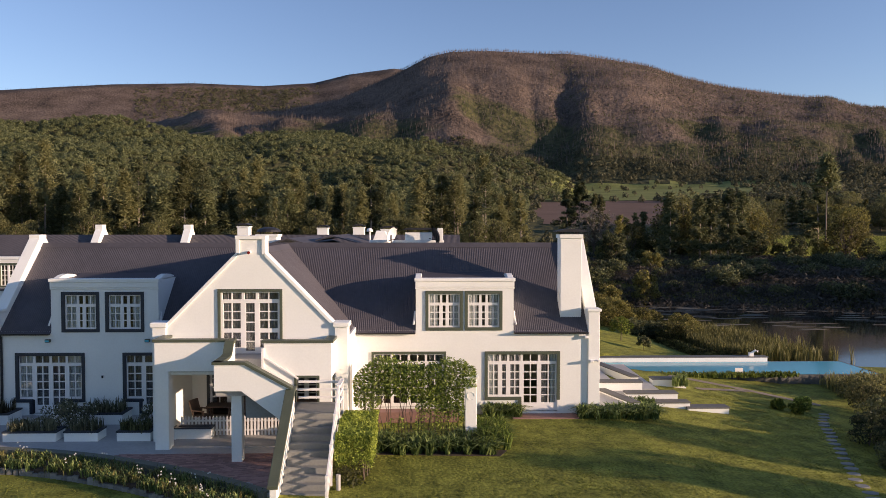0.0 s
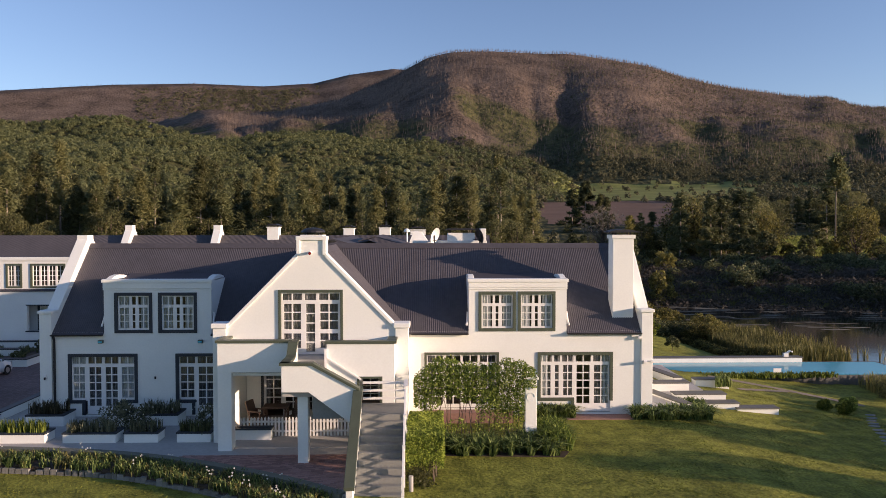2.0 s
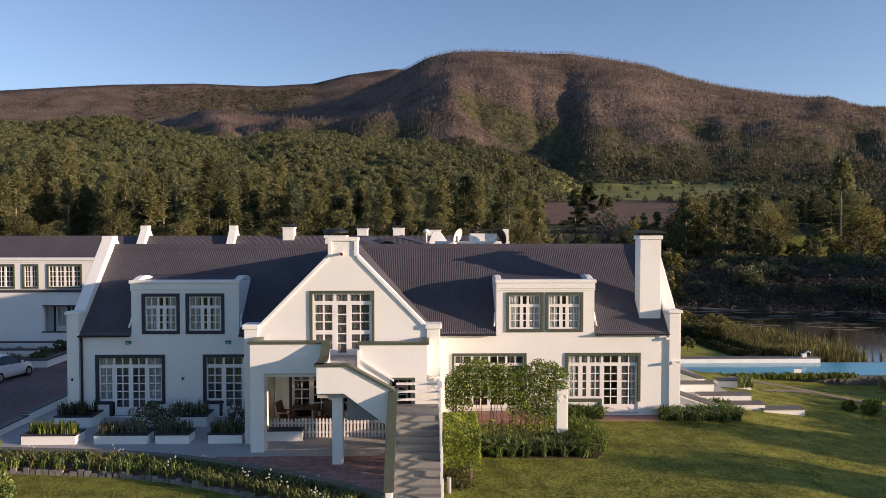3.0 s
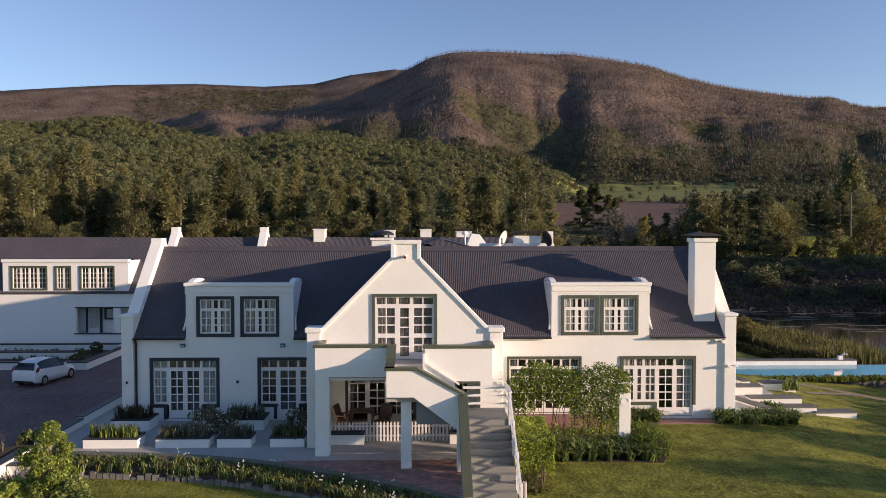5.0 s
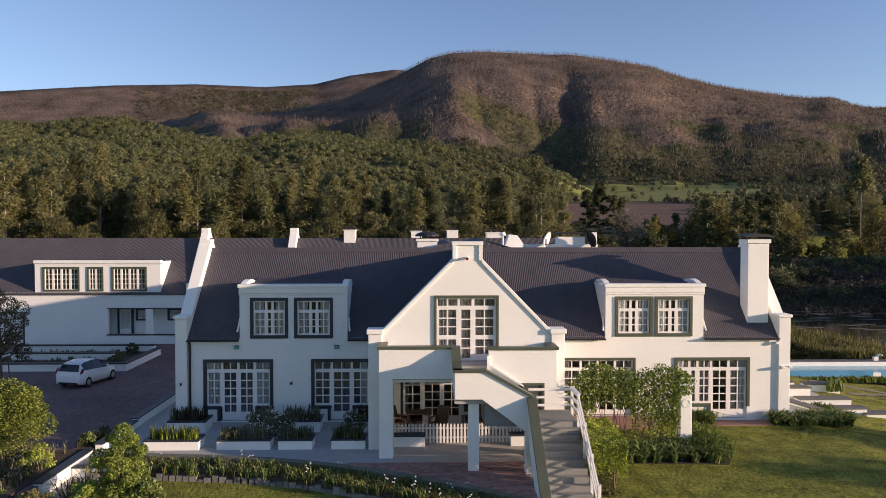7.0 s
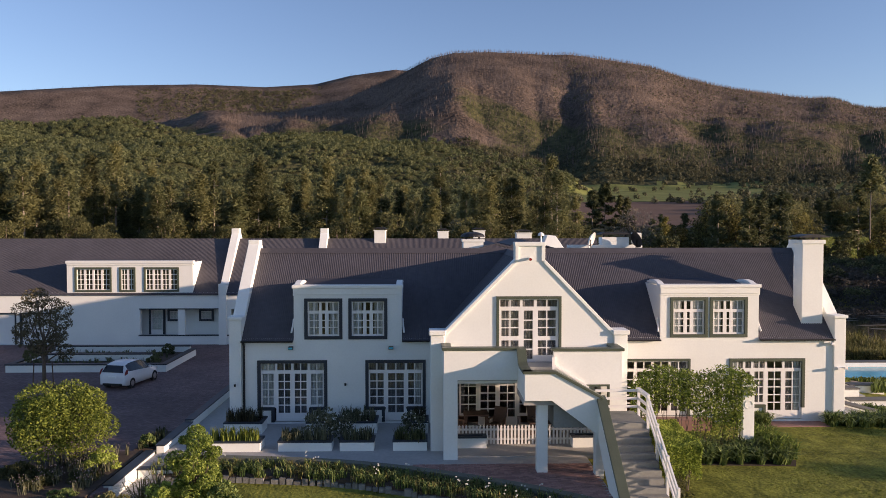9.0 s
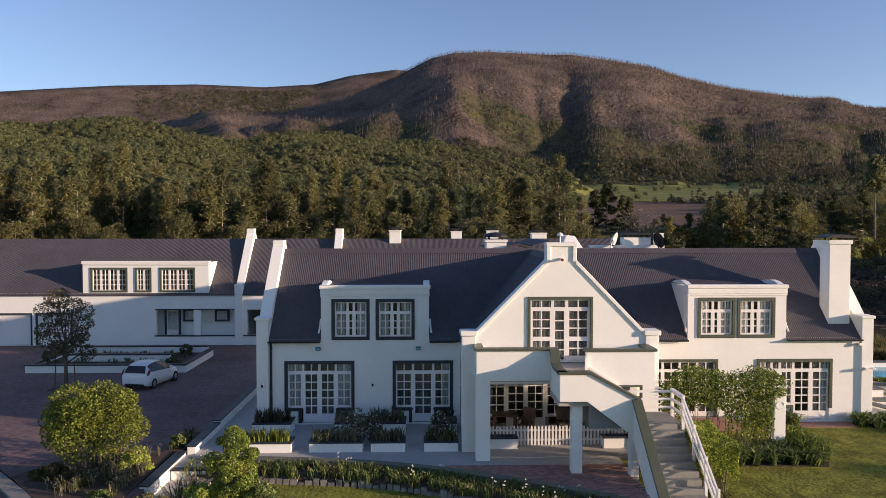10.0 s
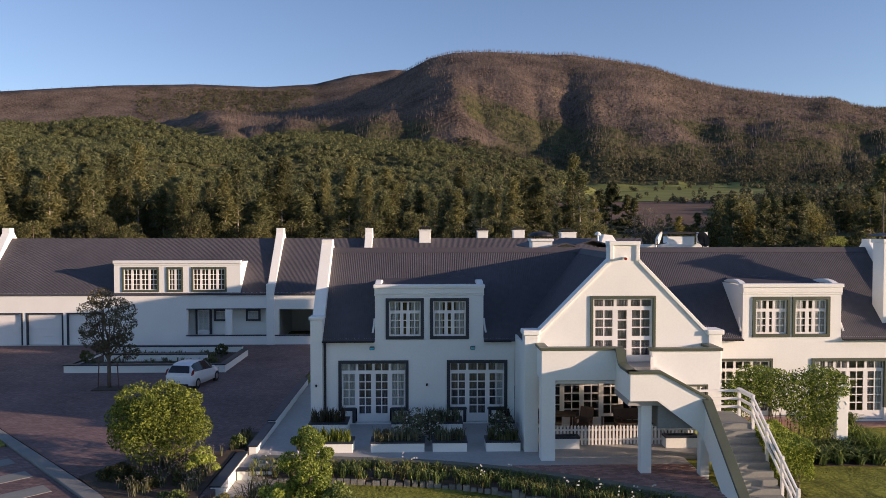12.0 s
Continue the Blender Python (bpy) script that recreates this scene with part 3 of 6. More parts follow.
for side, x0, x1 in (("left", -18.5, -18.0), ("right", 6.9, 7.4)):
    top = RIDGE_Z + 0.24
    o = [(FY - 0.1, -1.2), (BACK_Y + .1, -1.2), (BACK_Y + .1, EAVE_Z + .75), (BACK_Y - .45, EAVE_Z + .75), (RIDGE_Y + .3, top), (RIDGE_Y + .3, top + .18), (RIDGE_Y - .3, top + .18),
         (RIDGE_Y - .3, top), (FY + .45, EAVE_Z + .8), (FY - 0.1, EAVE_Z + .8)]
    part("end_gable", Shape().prism(o, x0, x1, "x"), "plaster", house, "white gable end rising above the roof", 0.02)
    part("kneeler", Shape().box(x0 - .06, x1 + .06, FY - .17, FY + .5, EAVE_Z + .8, EAVE_Z + .93), "plaster", house, "", 0.03)
# chimney at the gable end
part("chimney", Shape().box(5.8, 6.72, 31.3, 32.05, 3.4, 7.55).box(5.74, 6.78, 31.24, 32.11, 7.43, 7.6), "plaster", house, "tall white chimney with dark metal cap", 0.02)
part("chimney_cap", Shape().prism([(5.62, 7.74), (5.95, 7.82), (6.26, 7.845), (6.57, 7.82), (6.92, 7.74), (6.92, 7.70), (5.62, 7.70)], 31.16, 32.2, "y"), "metal_dark", house, "bowed dark metal cap")
for cx, cy in ((5.9, 31.4), (6.56, 31.4), (5.9, 31.9), (6.56, 31.9)):
    part("cap_leg", Shape().box(cx, cx + .07, cy, cy + .07, 7.55, 7.72), "metal_dark", house)

# dormers
for x0, x1 in DORMERS:
    for a, b in ((x0, x0 + .22), (x1 - .22, x1)):
        part("dormer_cheek", Shape().prism([(FY + .28, EAVE_Z + .1), (FY + 2.25, 5.66), (FY + .28, 5.66)], a, b, "x"), "plaster", house)
        part("scroll", Shape().prism([(FY + .15, 5.7), (FY + 1.9, 5.7), (FY + 1.9, 5.76), (FY + 1.5, 5.84), (FY + 1.0, 5.88), (FY + .6, 5.84), (FY + .35, 5.77)], a - .02, b + .02, "x"), "plaster", house, "", 0.02)
    part("dormer_roof", Shape().prism([(FY + .28, 5.42), (FY + .28, 5.5), (FY + 2.4, 5.86), (FY + 2.4, 5.6)], x0 + .22, x1 - .22, "x"), "roof", house)
    part("cornice", Shape().box(x0 - .02, x1 + .02, FY - .06, FY + .3, 5.36, 5.6).box(x0 - .06, x1 + .06, FY - .11, FY + .32, 5.6, 5.74).box(x0 - .03, x1 + .03, FY - .03, FY + .3, 5.28, 5.36), "plaster", house, "", 0.015)
    part("overflow_pipe", Shape().tube([(x1 + .04, FY + .25, 4.3), (x1 + .06, FY + .1, 4.0), (x1 + .1, FY - .02, 3.75)], .04), "white_paint", house)
    part("overflow_pipe", Shape().tube([(x0 - .04, FY + .25, 4.3), (x0 - .06, FY + .1, 4.0), (x0 - .1, FY - .02, 3.75)], .04), "white_paint", house)
# The left dormer pair wear the green trim with shade put into its colour.
for a, b, z0, z1, tr in ((-15.40, -13.82, 3.47, 5.18, "dark_and_shaded_trim"), (-13.57, -11.95, 3.47, 5.18, "dark_and_shaded_trim"), (-0.06, 1.54, 3.5, 5.2, "green_trim"), (1.62, 3.23, 3.5, 5.2, "green_trim")):
    window(house, "dormer_window", casement(a, b, z0, z1), frame_surround(a, b, z0, z1), FY, tr, "white small-paned casement window in a dark green surround", [(a + .05, a + .55, z0, z1), (b - .55, b - .05, z0, z1)])
# french doors of the ground floor; the left two have shade coloured into their green trim
window(house, "french_door", french_leaves([-17.26, -16.60, -15.92, -15.24, -14.56], "sdds", 0.6, 2.5, 2.12), tee_surround(-17.36, -14.46, -16.66, -15.18, 0.5, 2.6), FY, "dark_and_shaded_trim", "white small-paned french doors with side lights, green surround darkened for shade", [(-17.3, -16.7, .5, 2.55), (-15.2, -14.6, .5, 2.55)], [(-16.62, -15.25, 0, 2.55)])
window(house, "french_door", french_leaves([-12.77, -12.02, -11.18, -10.45], "sds", 0.6, 2.5, 2.12), tee_surround(-12.87, -10.35, -12.06, -11.14, 0.5, 2.6), FY, "dark_and_shaded_trim", "white small-paned french door with side lights, green surround darkened for shade", [(-10.8, -10.5, .5, 2.55)], [(-12.7, -10.85, 0, 2.55)])
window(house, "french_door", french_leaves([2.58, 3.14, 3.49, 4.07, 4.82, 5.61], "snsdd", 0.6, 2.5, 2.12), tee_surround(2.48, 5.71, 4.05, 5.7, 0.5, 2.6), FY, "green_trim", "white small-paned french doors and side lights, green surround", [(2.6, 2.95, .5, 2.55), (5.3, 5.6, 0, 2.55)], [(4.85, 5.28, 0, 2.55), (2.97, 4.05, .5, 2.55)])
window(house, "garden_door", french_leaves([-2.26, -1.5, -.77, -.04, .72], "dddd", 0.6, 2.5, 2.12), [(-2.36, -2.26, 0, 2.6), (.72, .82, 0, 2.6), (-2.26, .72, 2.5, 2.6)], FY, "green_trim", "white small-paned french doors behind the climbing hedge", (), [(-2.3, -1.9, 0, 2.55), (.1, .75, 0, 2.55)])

# ---------- front gable wing ----------
GY, GX0, GX1, GXM = 27.0, -10.17, -2.94, -6.53
gable = [(GX0 + .45, -.3), (GX0 + .45, 0), (GX0 + .45, 2.8), (GX0 + .45, 4.2), (-7.04, 6.93), (-7.04, 7.5), (-6.02, 7.5), (-6.02, 6.93), (GX1 - .45, 4.2), (GX1 - .45, 2.8)]
gs = Shape()
DX0, DX1, DZ1 = -7.76, -5.37, 5.62
for o in ([(GX0 + .45, 2.8), (DX0, 2.8), (DX0, 6.17), (GX0 + .45, 4.2)], [(DX1, 2.8), (GX1 - .45, 2.8), (GX1 - .45, 4.2), (DX1, 6.17 + .1)],
          [(DX0, DZ1), (DX1, DZ1), (DX1, 6.27), (-6.02, 6.93), (-6.02, 7.5), (-7.04, 7.5), (-7.04, 6.93), (DX0, 6.17)]):
    gs.prism(o, GY, GY + .35, "y")
part("gable_wall", gs, "plaster", house, "white front gable with a squared top")
# raised coping along the gable
cop = Shape()
for (xa, za), (xb, zb) in (((GX0 + .35, 4.16), (-7.04, 6.98)), ((GX1 - .35, 4.16), (-6.02, 6.98))):
    cop.prism([(xa, za - .16), (xa, za + .02), (xb, zb + .02), (xb, zb - .16)], GY - .06, GY + .5, "y")
cop.box(-7.08, -6.94, GY - .06, GY + .5, 6.9, 7.5).box(-6.12, -5.98, GY - .06, GY + .5, 6.9, 7.5).box(-7.1, -5.96, GY - .07, GY + .52, 7.46, 7.6)
part("coping", cop, "plaster", house, "", 0.015)
part("spout", Shape().tube([(-6.55, GY - .22, 6.98), (-6.55, GY + .05, 7.0)], .05), "white_paint", house, "small white spout")
part("spout_end", Shape().tube([(-6.55, GY - .27, 6.975), (-6.55, GY - .2, 6.98)], .055), "red", house, "red spout end")
for x0, x1 in ((GX0, GX0 + .5), (GX1 - .5, GX1)):
    part("corner_pillar", Shape().box(x0, x1, GY - .08, GY + .5, -.6, 4.2), "plaster", house, "", 0.02)
    part("kneeler", Shape().box(x0 - .06, x1 + .06, GY - .15, GY + .6, 4.2, 4.38), "plaster", house, "", 0.03)
for sx in (1, -1):
    # waves run down the slope, across the wing
    n = int((RIDGE_Y - GY - .3) / .083) * 6
    ys = np.linspace(GY + .3, RIDGE_Y + .0, n + 1)
    w = .0055 * np.cos(2 * np.pi * (ys - ys[0]) / .083) * .7071
    xe, ze = GXM + sx * 3.45, 7.08 - 3.45
    s = Shape()
    v = [(xe + sx * q, y, ze + q) for y, q in zip(ys, w)] + [(GXM + sx * q, y, 7.08 + q) for y, q in zip(ys, w)]
    s.add(v, [(i, i + 1, i + n + 2, i + n + 1) if sx > 0 else (i + n + 1, i + n + 2, i + 1, i) for i in range(n)])
    part("wing_roof", s, "roof", house, "dark corrugated roof of the front wing")
    part("wing_side_wall", Shape().box(GXM + sx * 3.35 - .15, GXM + sx * 3.35 + .15, GY + .4, FY, 2.4, 3.66).box(GXM + sx * 3.35 - .15, GXM + sx * 3.35 + .15, 29.3 if sx > 0 else GY + .4, FY, -.6, 2.4), "plaster", house)
part("wing_ridge", Shape().prism([(GXM - .2, 6.9), (GXM, 7.13), (GXM + .2, 6.9), (GXM, 7.05)], GY + .3, RIDGE_Y, "y"), "roof", house)
gl = [(-6.84, -6.32, 3.2, 5.18, 1, 5, .1), (-6.84, -6.32, 5.18, 5.52, 1, 1, .07)]
for a, b in ((-7.66, -6.84), (-6.32, -5.47)):
    gl += [(a, b, 4.08, 5.18, 2, 3, .06), (a, b, 3.2, 4.08, 2, 2, .24), (a, b, 5.18, 5.52, 2, 1, .07)]
window(house, "balcony_door", gl, [(DX0, DX0 + .1, 2.8, DZ1), (DX1 - .1, DX1, 2.8, DZ1), (DX0 + .1, DX1 - .1, DZ1 - .1, DZ1)], GY, "green_trim", "white small-paned double door to the balcony", (), [(-7.7, -5.45, 3.2, 5.5)])
part("room_floor", Shape().box(-9.7, -3.4, 30.0, FY + .3, 2.7, 3.18), "wood", house)
# porch doors and side walls under the wing
part("porch_back_wall", wall_with(-9.7, -3.4, -.2, 2.8, 30.0, 30.2, [(-9.0, -4.2, 0, 2.5)]), "plaster", house)
window(house, "porch_door", french_leaves([-9.0, -8.2, -7.4, -6.6, -5.8, -5.0, -4.2], "sddsdd", .4, 2.5, 2.1), [(-9.1, -9.0, 0, 2.6), (-4.2, -4.1, 0, 2.6), (-9.0, -4.2, 2.5, 2.6)], 30.0, "dark_and_shaded_trim", "white small-paned folding doors at the back of the porch", (), [(-9.0, -8.75, .4, 2.5), (-6.75, -6.45, .0, 2.5), (-4.45, -4.2, 0, 2.5)])

# ---------- balcony, stairs ----------
bal = thing("balcony", -6.5, 25.9, 0, "white plastered balcony and outside staircase with green-capped parapets", "balcony")
part("porch_ceiling", Shape().box(-9.66, -3.46, 26.12, GY + 3, 2.6, 2.696), "plaster", bal)
part("deck", Shape().box(-9.68, -3.44, 25.9 + .2, GY + 3, 2.7, 3.18).box(-7.1, -5.8, 24.35, 26.1, 2.25, 2.45), "concrete", bal)
part("parapet", Shape().box(-9.72, -7.1, 25.9, 26.1, 2.76, 3.82).box(-9.72, -9.5, 26.1, GY, 2.76, 3.82), "plaster", bal, "", 0.015)
part("parapet", Shape().cells([-5.83, -4.75, -3.85, -3.42], [1.35, 1.45, 2.6, 3.78], lambda x, z: not (-4.75 < x < -3.85 and 1.45 < z < 2.6), 25.9, 26.1).box(-3.64, -3.42, 26.1, GY, 2.5, 3.78), "plaster", bal, "", 0.015)
part("opening_surround", Shape().box(-4.75, -4.68, 25.88, 26.0, 1.45, 2.6).box(-3.92, -3.85, 25.88, 26.0, 1.45, 2.6).box(-4.68, -3.92, 25.88, 26.0, 2.53, 2.6), "green_trim", bal)
cap = Shape().box(-9.78, -7.04, 25.84, 26.16, 3.82, 3.92).box(-9.78, -9.44, 26.16, GY, 3.82, 3.92)
part("cap", cap, "green_trim", bal, "dull green parapet cap", 0.015)
part("cap", Shape().box(-5.9, -3.34, 25.84, 26.16, 3.78, 3.88).box(-3.7, -3.34, 26.16, GY, 3.78, 3.88), "green_trim", bal, "", 0.015)
# side of the upper landing, stepping down
part("landing_side", Shape().prism([(26.1, 2.44), (26.1, 3.82), (25.75, 3.78), (25.45, 3.40), (25.15, 3.34), (24.36, 3.34), (24.36, 2.44)], -7.096, -6.9, "x"), "plaster", bal, "", .01)
part("cap", Shape().prism([(26.1, 3.82), (26.1, 3.92), (25.72, 3.88), (25.42, 3.48), (25.12, 3.43), (24.1, 3.43), (24.1, 3.34), (25.15, 3.34), (25.45, 3.40), (25.75, 3.78)], -7.16, -6.84, "x"), "green_trim", bal)
# front of landing and upper flight
part("flight_wall", Shape().prism([(-7.1, 2.44), (-6.2, 2.44), (-4.68, 1.3), (-4.55, 1.3), (-4.55, 2.5), (-6.09, 3.34), (-7.1, 3.34)], 24.15, 24.35, "y"), "plaster", bal, "", .01)
part("cap", Shape().prism([(-7.16, 3.34), (-6.09, 3.34), (-4.5, 2.47), (-4.5, 2.57), (-6.06, 3.43), (-7.16, 3.43)], 24.09, 24.41, "y"), "green_trim", bal, "", .01)
us = Shape()
for i in range(4):
    us.box(-6.1 + .38 * i, -6.1 + .38 * (i + 1), 24.35, 25.9, 1.5, 2.45 - .2 * (i + 1))
part("upper_steps", us, "stair", bal)
# lower landing and flight towards the lawn
STX0, STX1 = -4.45, -3.0
part("lower_landing", Shape().box(-4.6, STX1, 24.3, 25.9, 1.4, 1.65), "stair", bal)
for i in range(11):
    part("step", Shape().box(STX0, STX1, 24.3 - .255 * (i + 1), 24.3 - .255 * i + .03, 1.65 - .18 * (i + 1) - .2, 1.65 - .18 * (i + 1)), "stair", bal, "", .01)
part("stair_wall", Shape().prism([(24.35, 1.3), (24.35, 2.47), (24.1, 2.4), (21.3, .2), (21.3, -.6), (22.0, -.6), (23.2, .3)], -4.66, -4.46, "x"), "plaster", bal, "", .01)
part("cap", Shape().prism([(24.4, 2.47), (24.4, 2.57), (24.1, 2.5), (21.25, .28), (21.25, .17), (24.1, 2.39)], -4.72, -4.40, "x"), "green_trim", bal, "", .01)
part("pier", Shape().box(-4.75, -4.45, 24.2, 24.5, -.5, 1.4), "plaster", bal, "", .015)
part("column", Shape().box(-9.72, -9.22, 25.9, 26.4, -.6, 2.78), "plaster", bal, "", .02)
part("column", Shape().box(-6.63, -6.27, 24.5, 24.86, -.6, 2.44), "plaster", bal, "", .02)
part("column", Shape().box(-3.75, -3.42, 25.9, 26.3, -.6, 1.4), "plaster", bal, "", .02)


def rail_line(p, q, r=.05, flat=True):
    s = Shape()
    (xa, ya, za), (xb, yb, zb) = p, q
    d = Vector((xb - xa, yb - ya, 0)).normalized()
    n = Vector((-d.y, d.x, 0)) * .025
    v = []
    for (x, y, z) in (p, q):
        v += [(x - n.x, y - n.y, z - r), (x + n.x, y + n.y, z - r), (x + n.x, y + n.y, z + r), (x - n.x, y - n.y, z + r)]
    return s.add(v, [(0, 1, 2, 3), (7, 6, 5, 4), (0, 4, 5, 1), (1, 5, 6, 2), (2, 6, 7, 3), (3, 7, 4, 0)])


RX = -2.98
for h in (.3, .58, .85):
    part("rail", rail_line((-4.5, 25.35, 1.65 + h), (RX, 25.35, 1.65 + h), .04), "white_paint", bal)
    part("rail", rail_line((RX, 25.35, 1.65 + h), (RX, 24.3, 1.65 + h), .045), "white_paint", bal)
    part("rail", rail_line((RX, 24.3, 1.65 + h), (RX, 21.3, -.45 + h), .05), "white_paint", bal)
part("handrail", Shape().box(RX - .07, RX + .07, 24.3, 25.4, 2.54, 2.59), "white_paint", bal)
for y, z in ((25.35, 1.65), (24.3, 1.65), (23.3, .95), (22.3, .25), (21.35, -.4)):
    part("rail_post", Shape().box(RX - .045, RX + .045, y - .045, y + .045, z - .35, z + .95), "white_paint", bal, "", .006)
# upper rail beside the landing and flight
for h in (.45, .85):
    part("rail", rail_line((-5.85, 25.85, 2.45 + h), (-4.6, 25.85, 1.65 + h), .035), "white_paint", bal)
part("rail_post", Shape().box(-5.9, -5.81, 25.8, 25.89, 2.4, 3.6), "white_paint", bal)


# ---------- back wing ----------
WY, WR, WZ = 51.2, 54.95, 7.3
wing = thing("back_house", -35, WY, 0, "long white plastered rear wing with dark roof, garages and a porch", "house")
wx0, wx1 = -64.0, 2.5
wh = [(-34.64, -32.1, 3.66, 5.37), (-31.59, -30.46, 3.66, 5.37), (-29.9, -27.47, 3.66, 5.37), (-30.19, -27.6, .65, 2.43), (-27.12, -24.5, .65, 2.43), (-23.9, -21.5, .65, 2.43),
      (-38.43, -35.95, 0.02, 2.23), (-41.18, -38.67, .02, 2.23), (-43.93, -41.42, .02, 2.23), (-46.68, -44.17, .02, 2.23)]
BD = (-35.17, -26.53)
wxs = sorted({wx0, wx1, *BD, *[h[0] for h in wh], *[h[1] for h in wh]})
wzs = sorted({-.4, 3.6, 5.7, *[h[2] for h in wh], *[h[3] for h in wh]})
part("front_wall", Shape().cells(wxs, wzs, lambda x, z: not any(h[0] < x < h[1] and h[2] < z < h[3] for h in wh) and (z < 3.6 or BD[0] < x < BD[1]), WY, WY + .3), "plaster", wing)
part("back_wall", Shape().box(wx0, wx1, 58.4, 58.7, -.4, 3.6), "plaster", wing)
part("roof_slope", corrugated(wx0, wx1, (WY - .12, 3.48), (WR, WZ), .09), "roof", wing)
part("roof_slope", corrugated(wx0, wx1, (58.8, 3.48), (WR, WZ), .09), "roof", wing)
part("porch_wall", Shape().box(-30.6, -24.3, 52.3, 52.5, 0, 3.0).box(-24.3, -21.0, 57.9, 58.1, 0, 3.0).box(-24.35, -24.25, 52.5, 57.9, 0, 3.0).box(-21.1, -21.0, WY + .3, 57.9, 0, 3.0), "plaster", wing)
part("porch_floor", Shape().box(-30.6, -21.0, WY + .3, 53.0, -.2, .3), "concrete", wing)
part("inner_wall", Shape().box(-35.4, -35.2, WY + .3, 58.4, 0, 3.4), "plaster", wing)
part("upper_floor", Shape().box(wx0, wx1, WY + .3, 58.4, 2.9, 3.1), "wood", wing)
window(wing, "porch_door", [(-29.8, -28.95, .3, 2.3, 2, 3, .6)], [(-29.92, -29.8, .3, 2.42), (-28.95, -28.83, .3, 2.42), (-29.8, -28.95, 2.3, 2.42)], 52.12, "dark_and_shaded_trim", "white half-glazed porch door in a dark frame")
for a in (-28.62, -26.4):
    window(wing, "small_window", [(a + .1, a + .9, 1.6, 2.25, 3, 2, .06)], frame_surround(a, a + 1.0, 1.5, 2.35), 52.12, "dark_and_shaded_trim", "small white-barred porch window in a dark frame")
part("porch_sill", Shape().box(-30.3, -21.4, WY - .05, WY + .12, .58, .66), "dark_and_shaded_trim", wing)
part("porch_head", Shape().box(-30.25, -24.45, WY - .03, WY + .1, 2.43, 2.5), "dark_and_shaded_trim", wing)
for a, b in ((-34.64, -32.1), (-29.9, -27.47)):
    t = (b - a - .2) / 4
    lv = [(a + .1 + i * t, a + .1 + (i + 1) * t, 3.76, 5.27, 2, 4, .07) for i in range(4)]
    window(wing, "dormer_window", lv, frame_surround(a, b, 3.66, 5.37), WY, "green_trim", "wide white small-paned dormer window in a green surround")
window(wing, "dormer_window", [(-31.49, -31.0, 3.76, 5.27, 2, 4, .07), (-31.0, -30.56, 3.76, 5.27, 2, 4, .07)], frame_surround(-31.59, -30.46, 3.66, 5.37), WY, "green_trim", "narrow white small-paned dormer window in a green surround")
part("cornice", Shape().box(BD[0] - .05, BD[1] + .05, WY - .1, WY + .35, 5.62, 5.82).box(BD[0], BD[1], WY - .04, WY + .3, 5.5, 5.62), "plaster", wing, "", .015)
for a, b in ((BD[0], BD[0] + .3), (BD[1] - .3, BD[1])):
    part("dormer_cheek", Shape().prism([(WY + .3, 3.7), (WY + 2.3, 5.7), (WY + .3, 5.7)], a, b, "x"), "plaster", wing)
part("dormer_roof", Shape().prism([(WY + .3, 5.4), (WY + .3, 5.5), (WY + 2.5, 5.85), (WY + 2.5, 5.6)], BD[0] + .3, BD[1] - .3, "x"), "roof", wing)
for x0 in (-38.43, -41.18, -43.93, -46.68):
    g = Shape()
    for i in range(4):
        g.box(x0 + .1, x0 + 2.41, WY + .12, WY + .17, .04 + i * .545, .037 + (i + 1) * .545)
    part("garage_door", g, "white_paint", wing, "plain white sectional garage door", .002)
    part("garage_frame", Shape().box(x0, x0 + .1, WY - .03, WY + .2, 0, 2.23).box(x0 + 2.41, x0 + 2.51, WY - .03, WY + .2, 0, 2.23).box(x0 + .1, x0 + 2.41, WY - .03, WY + .2, 2.13, 2.23), "dark_and_shaded_trim", wing)
for x0 in (-44.7, -24.75, -18.2):
    o = [(WY - .12, -.4 if x0 < -20 else 3.0), (58.8, 3.0), (58.8, 4.1), (58.2, 4.2), (WR + .3, WZ + .45), (WR + .3, WZ + .75), (WR - .3, WZ + .75), (WR - .3, WZ + .4), (WY + .5, 4.2), (WY - .12, 4.2)]
    part("parapet_gable", Shape().prism(o, x0, x0 + .55, "x"), "plaster", wing, "white parapet rising through the roof", .02)
for x0, x1, y, z0, z1 in ((-14.2, -13.35, 54.6, 5.5, 7.86), (-9.35, -8.45, 62, -.5, 7.74), (-6.3, -5.35, 62, -.5, 7.80), (-3.5, -2.35, 55.3, 5.5, 7.66)):
    part("chimney", Shape().box(x0, x1, y, y + .9, z0, z1), "plaster", wing, "", .02)
    part("chimney_rim", Shape().box(x0 - .05, x1 + .05, y - .05, y + .95, z1, z1 + .07), "plaster", wing)
    m = (x0 + x1) / 2
    part("chimney_cap", Shape().prism([(x0 - .12, z1 + .16), (m - .2, z1 + .30), (m + .2, z1 + .30), (x1 + .12, z1 + .16)], y - .12, y + 1.02, "y").box(x0 + .05, x0 + .12, y + .1, y + .17, z1 + .06, z1 + .18).box(x1 - .12, x1 - .05, y + .1, y + .17, z1 + .06, z1 + .18), "metal_dark", wing)

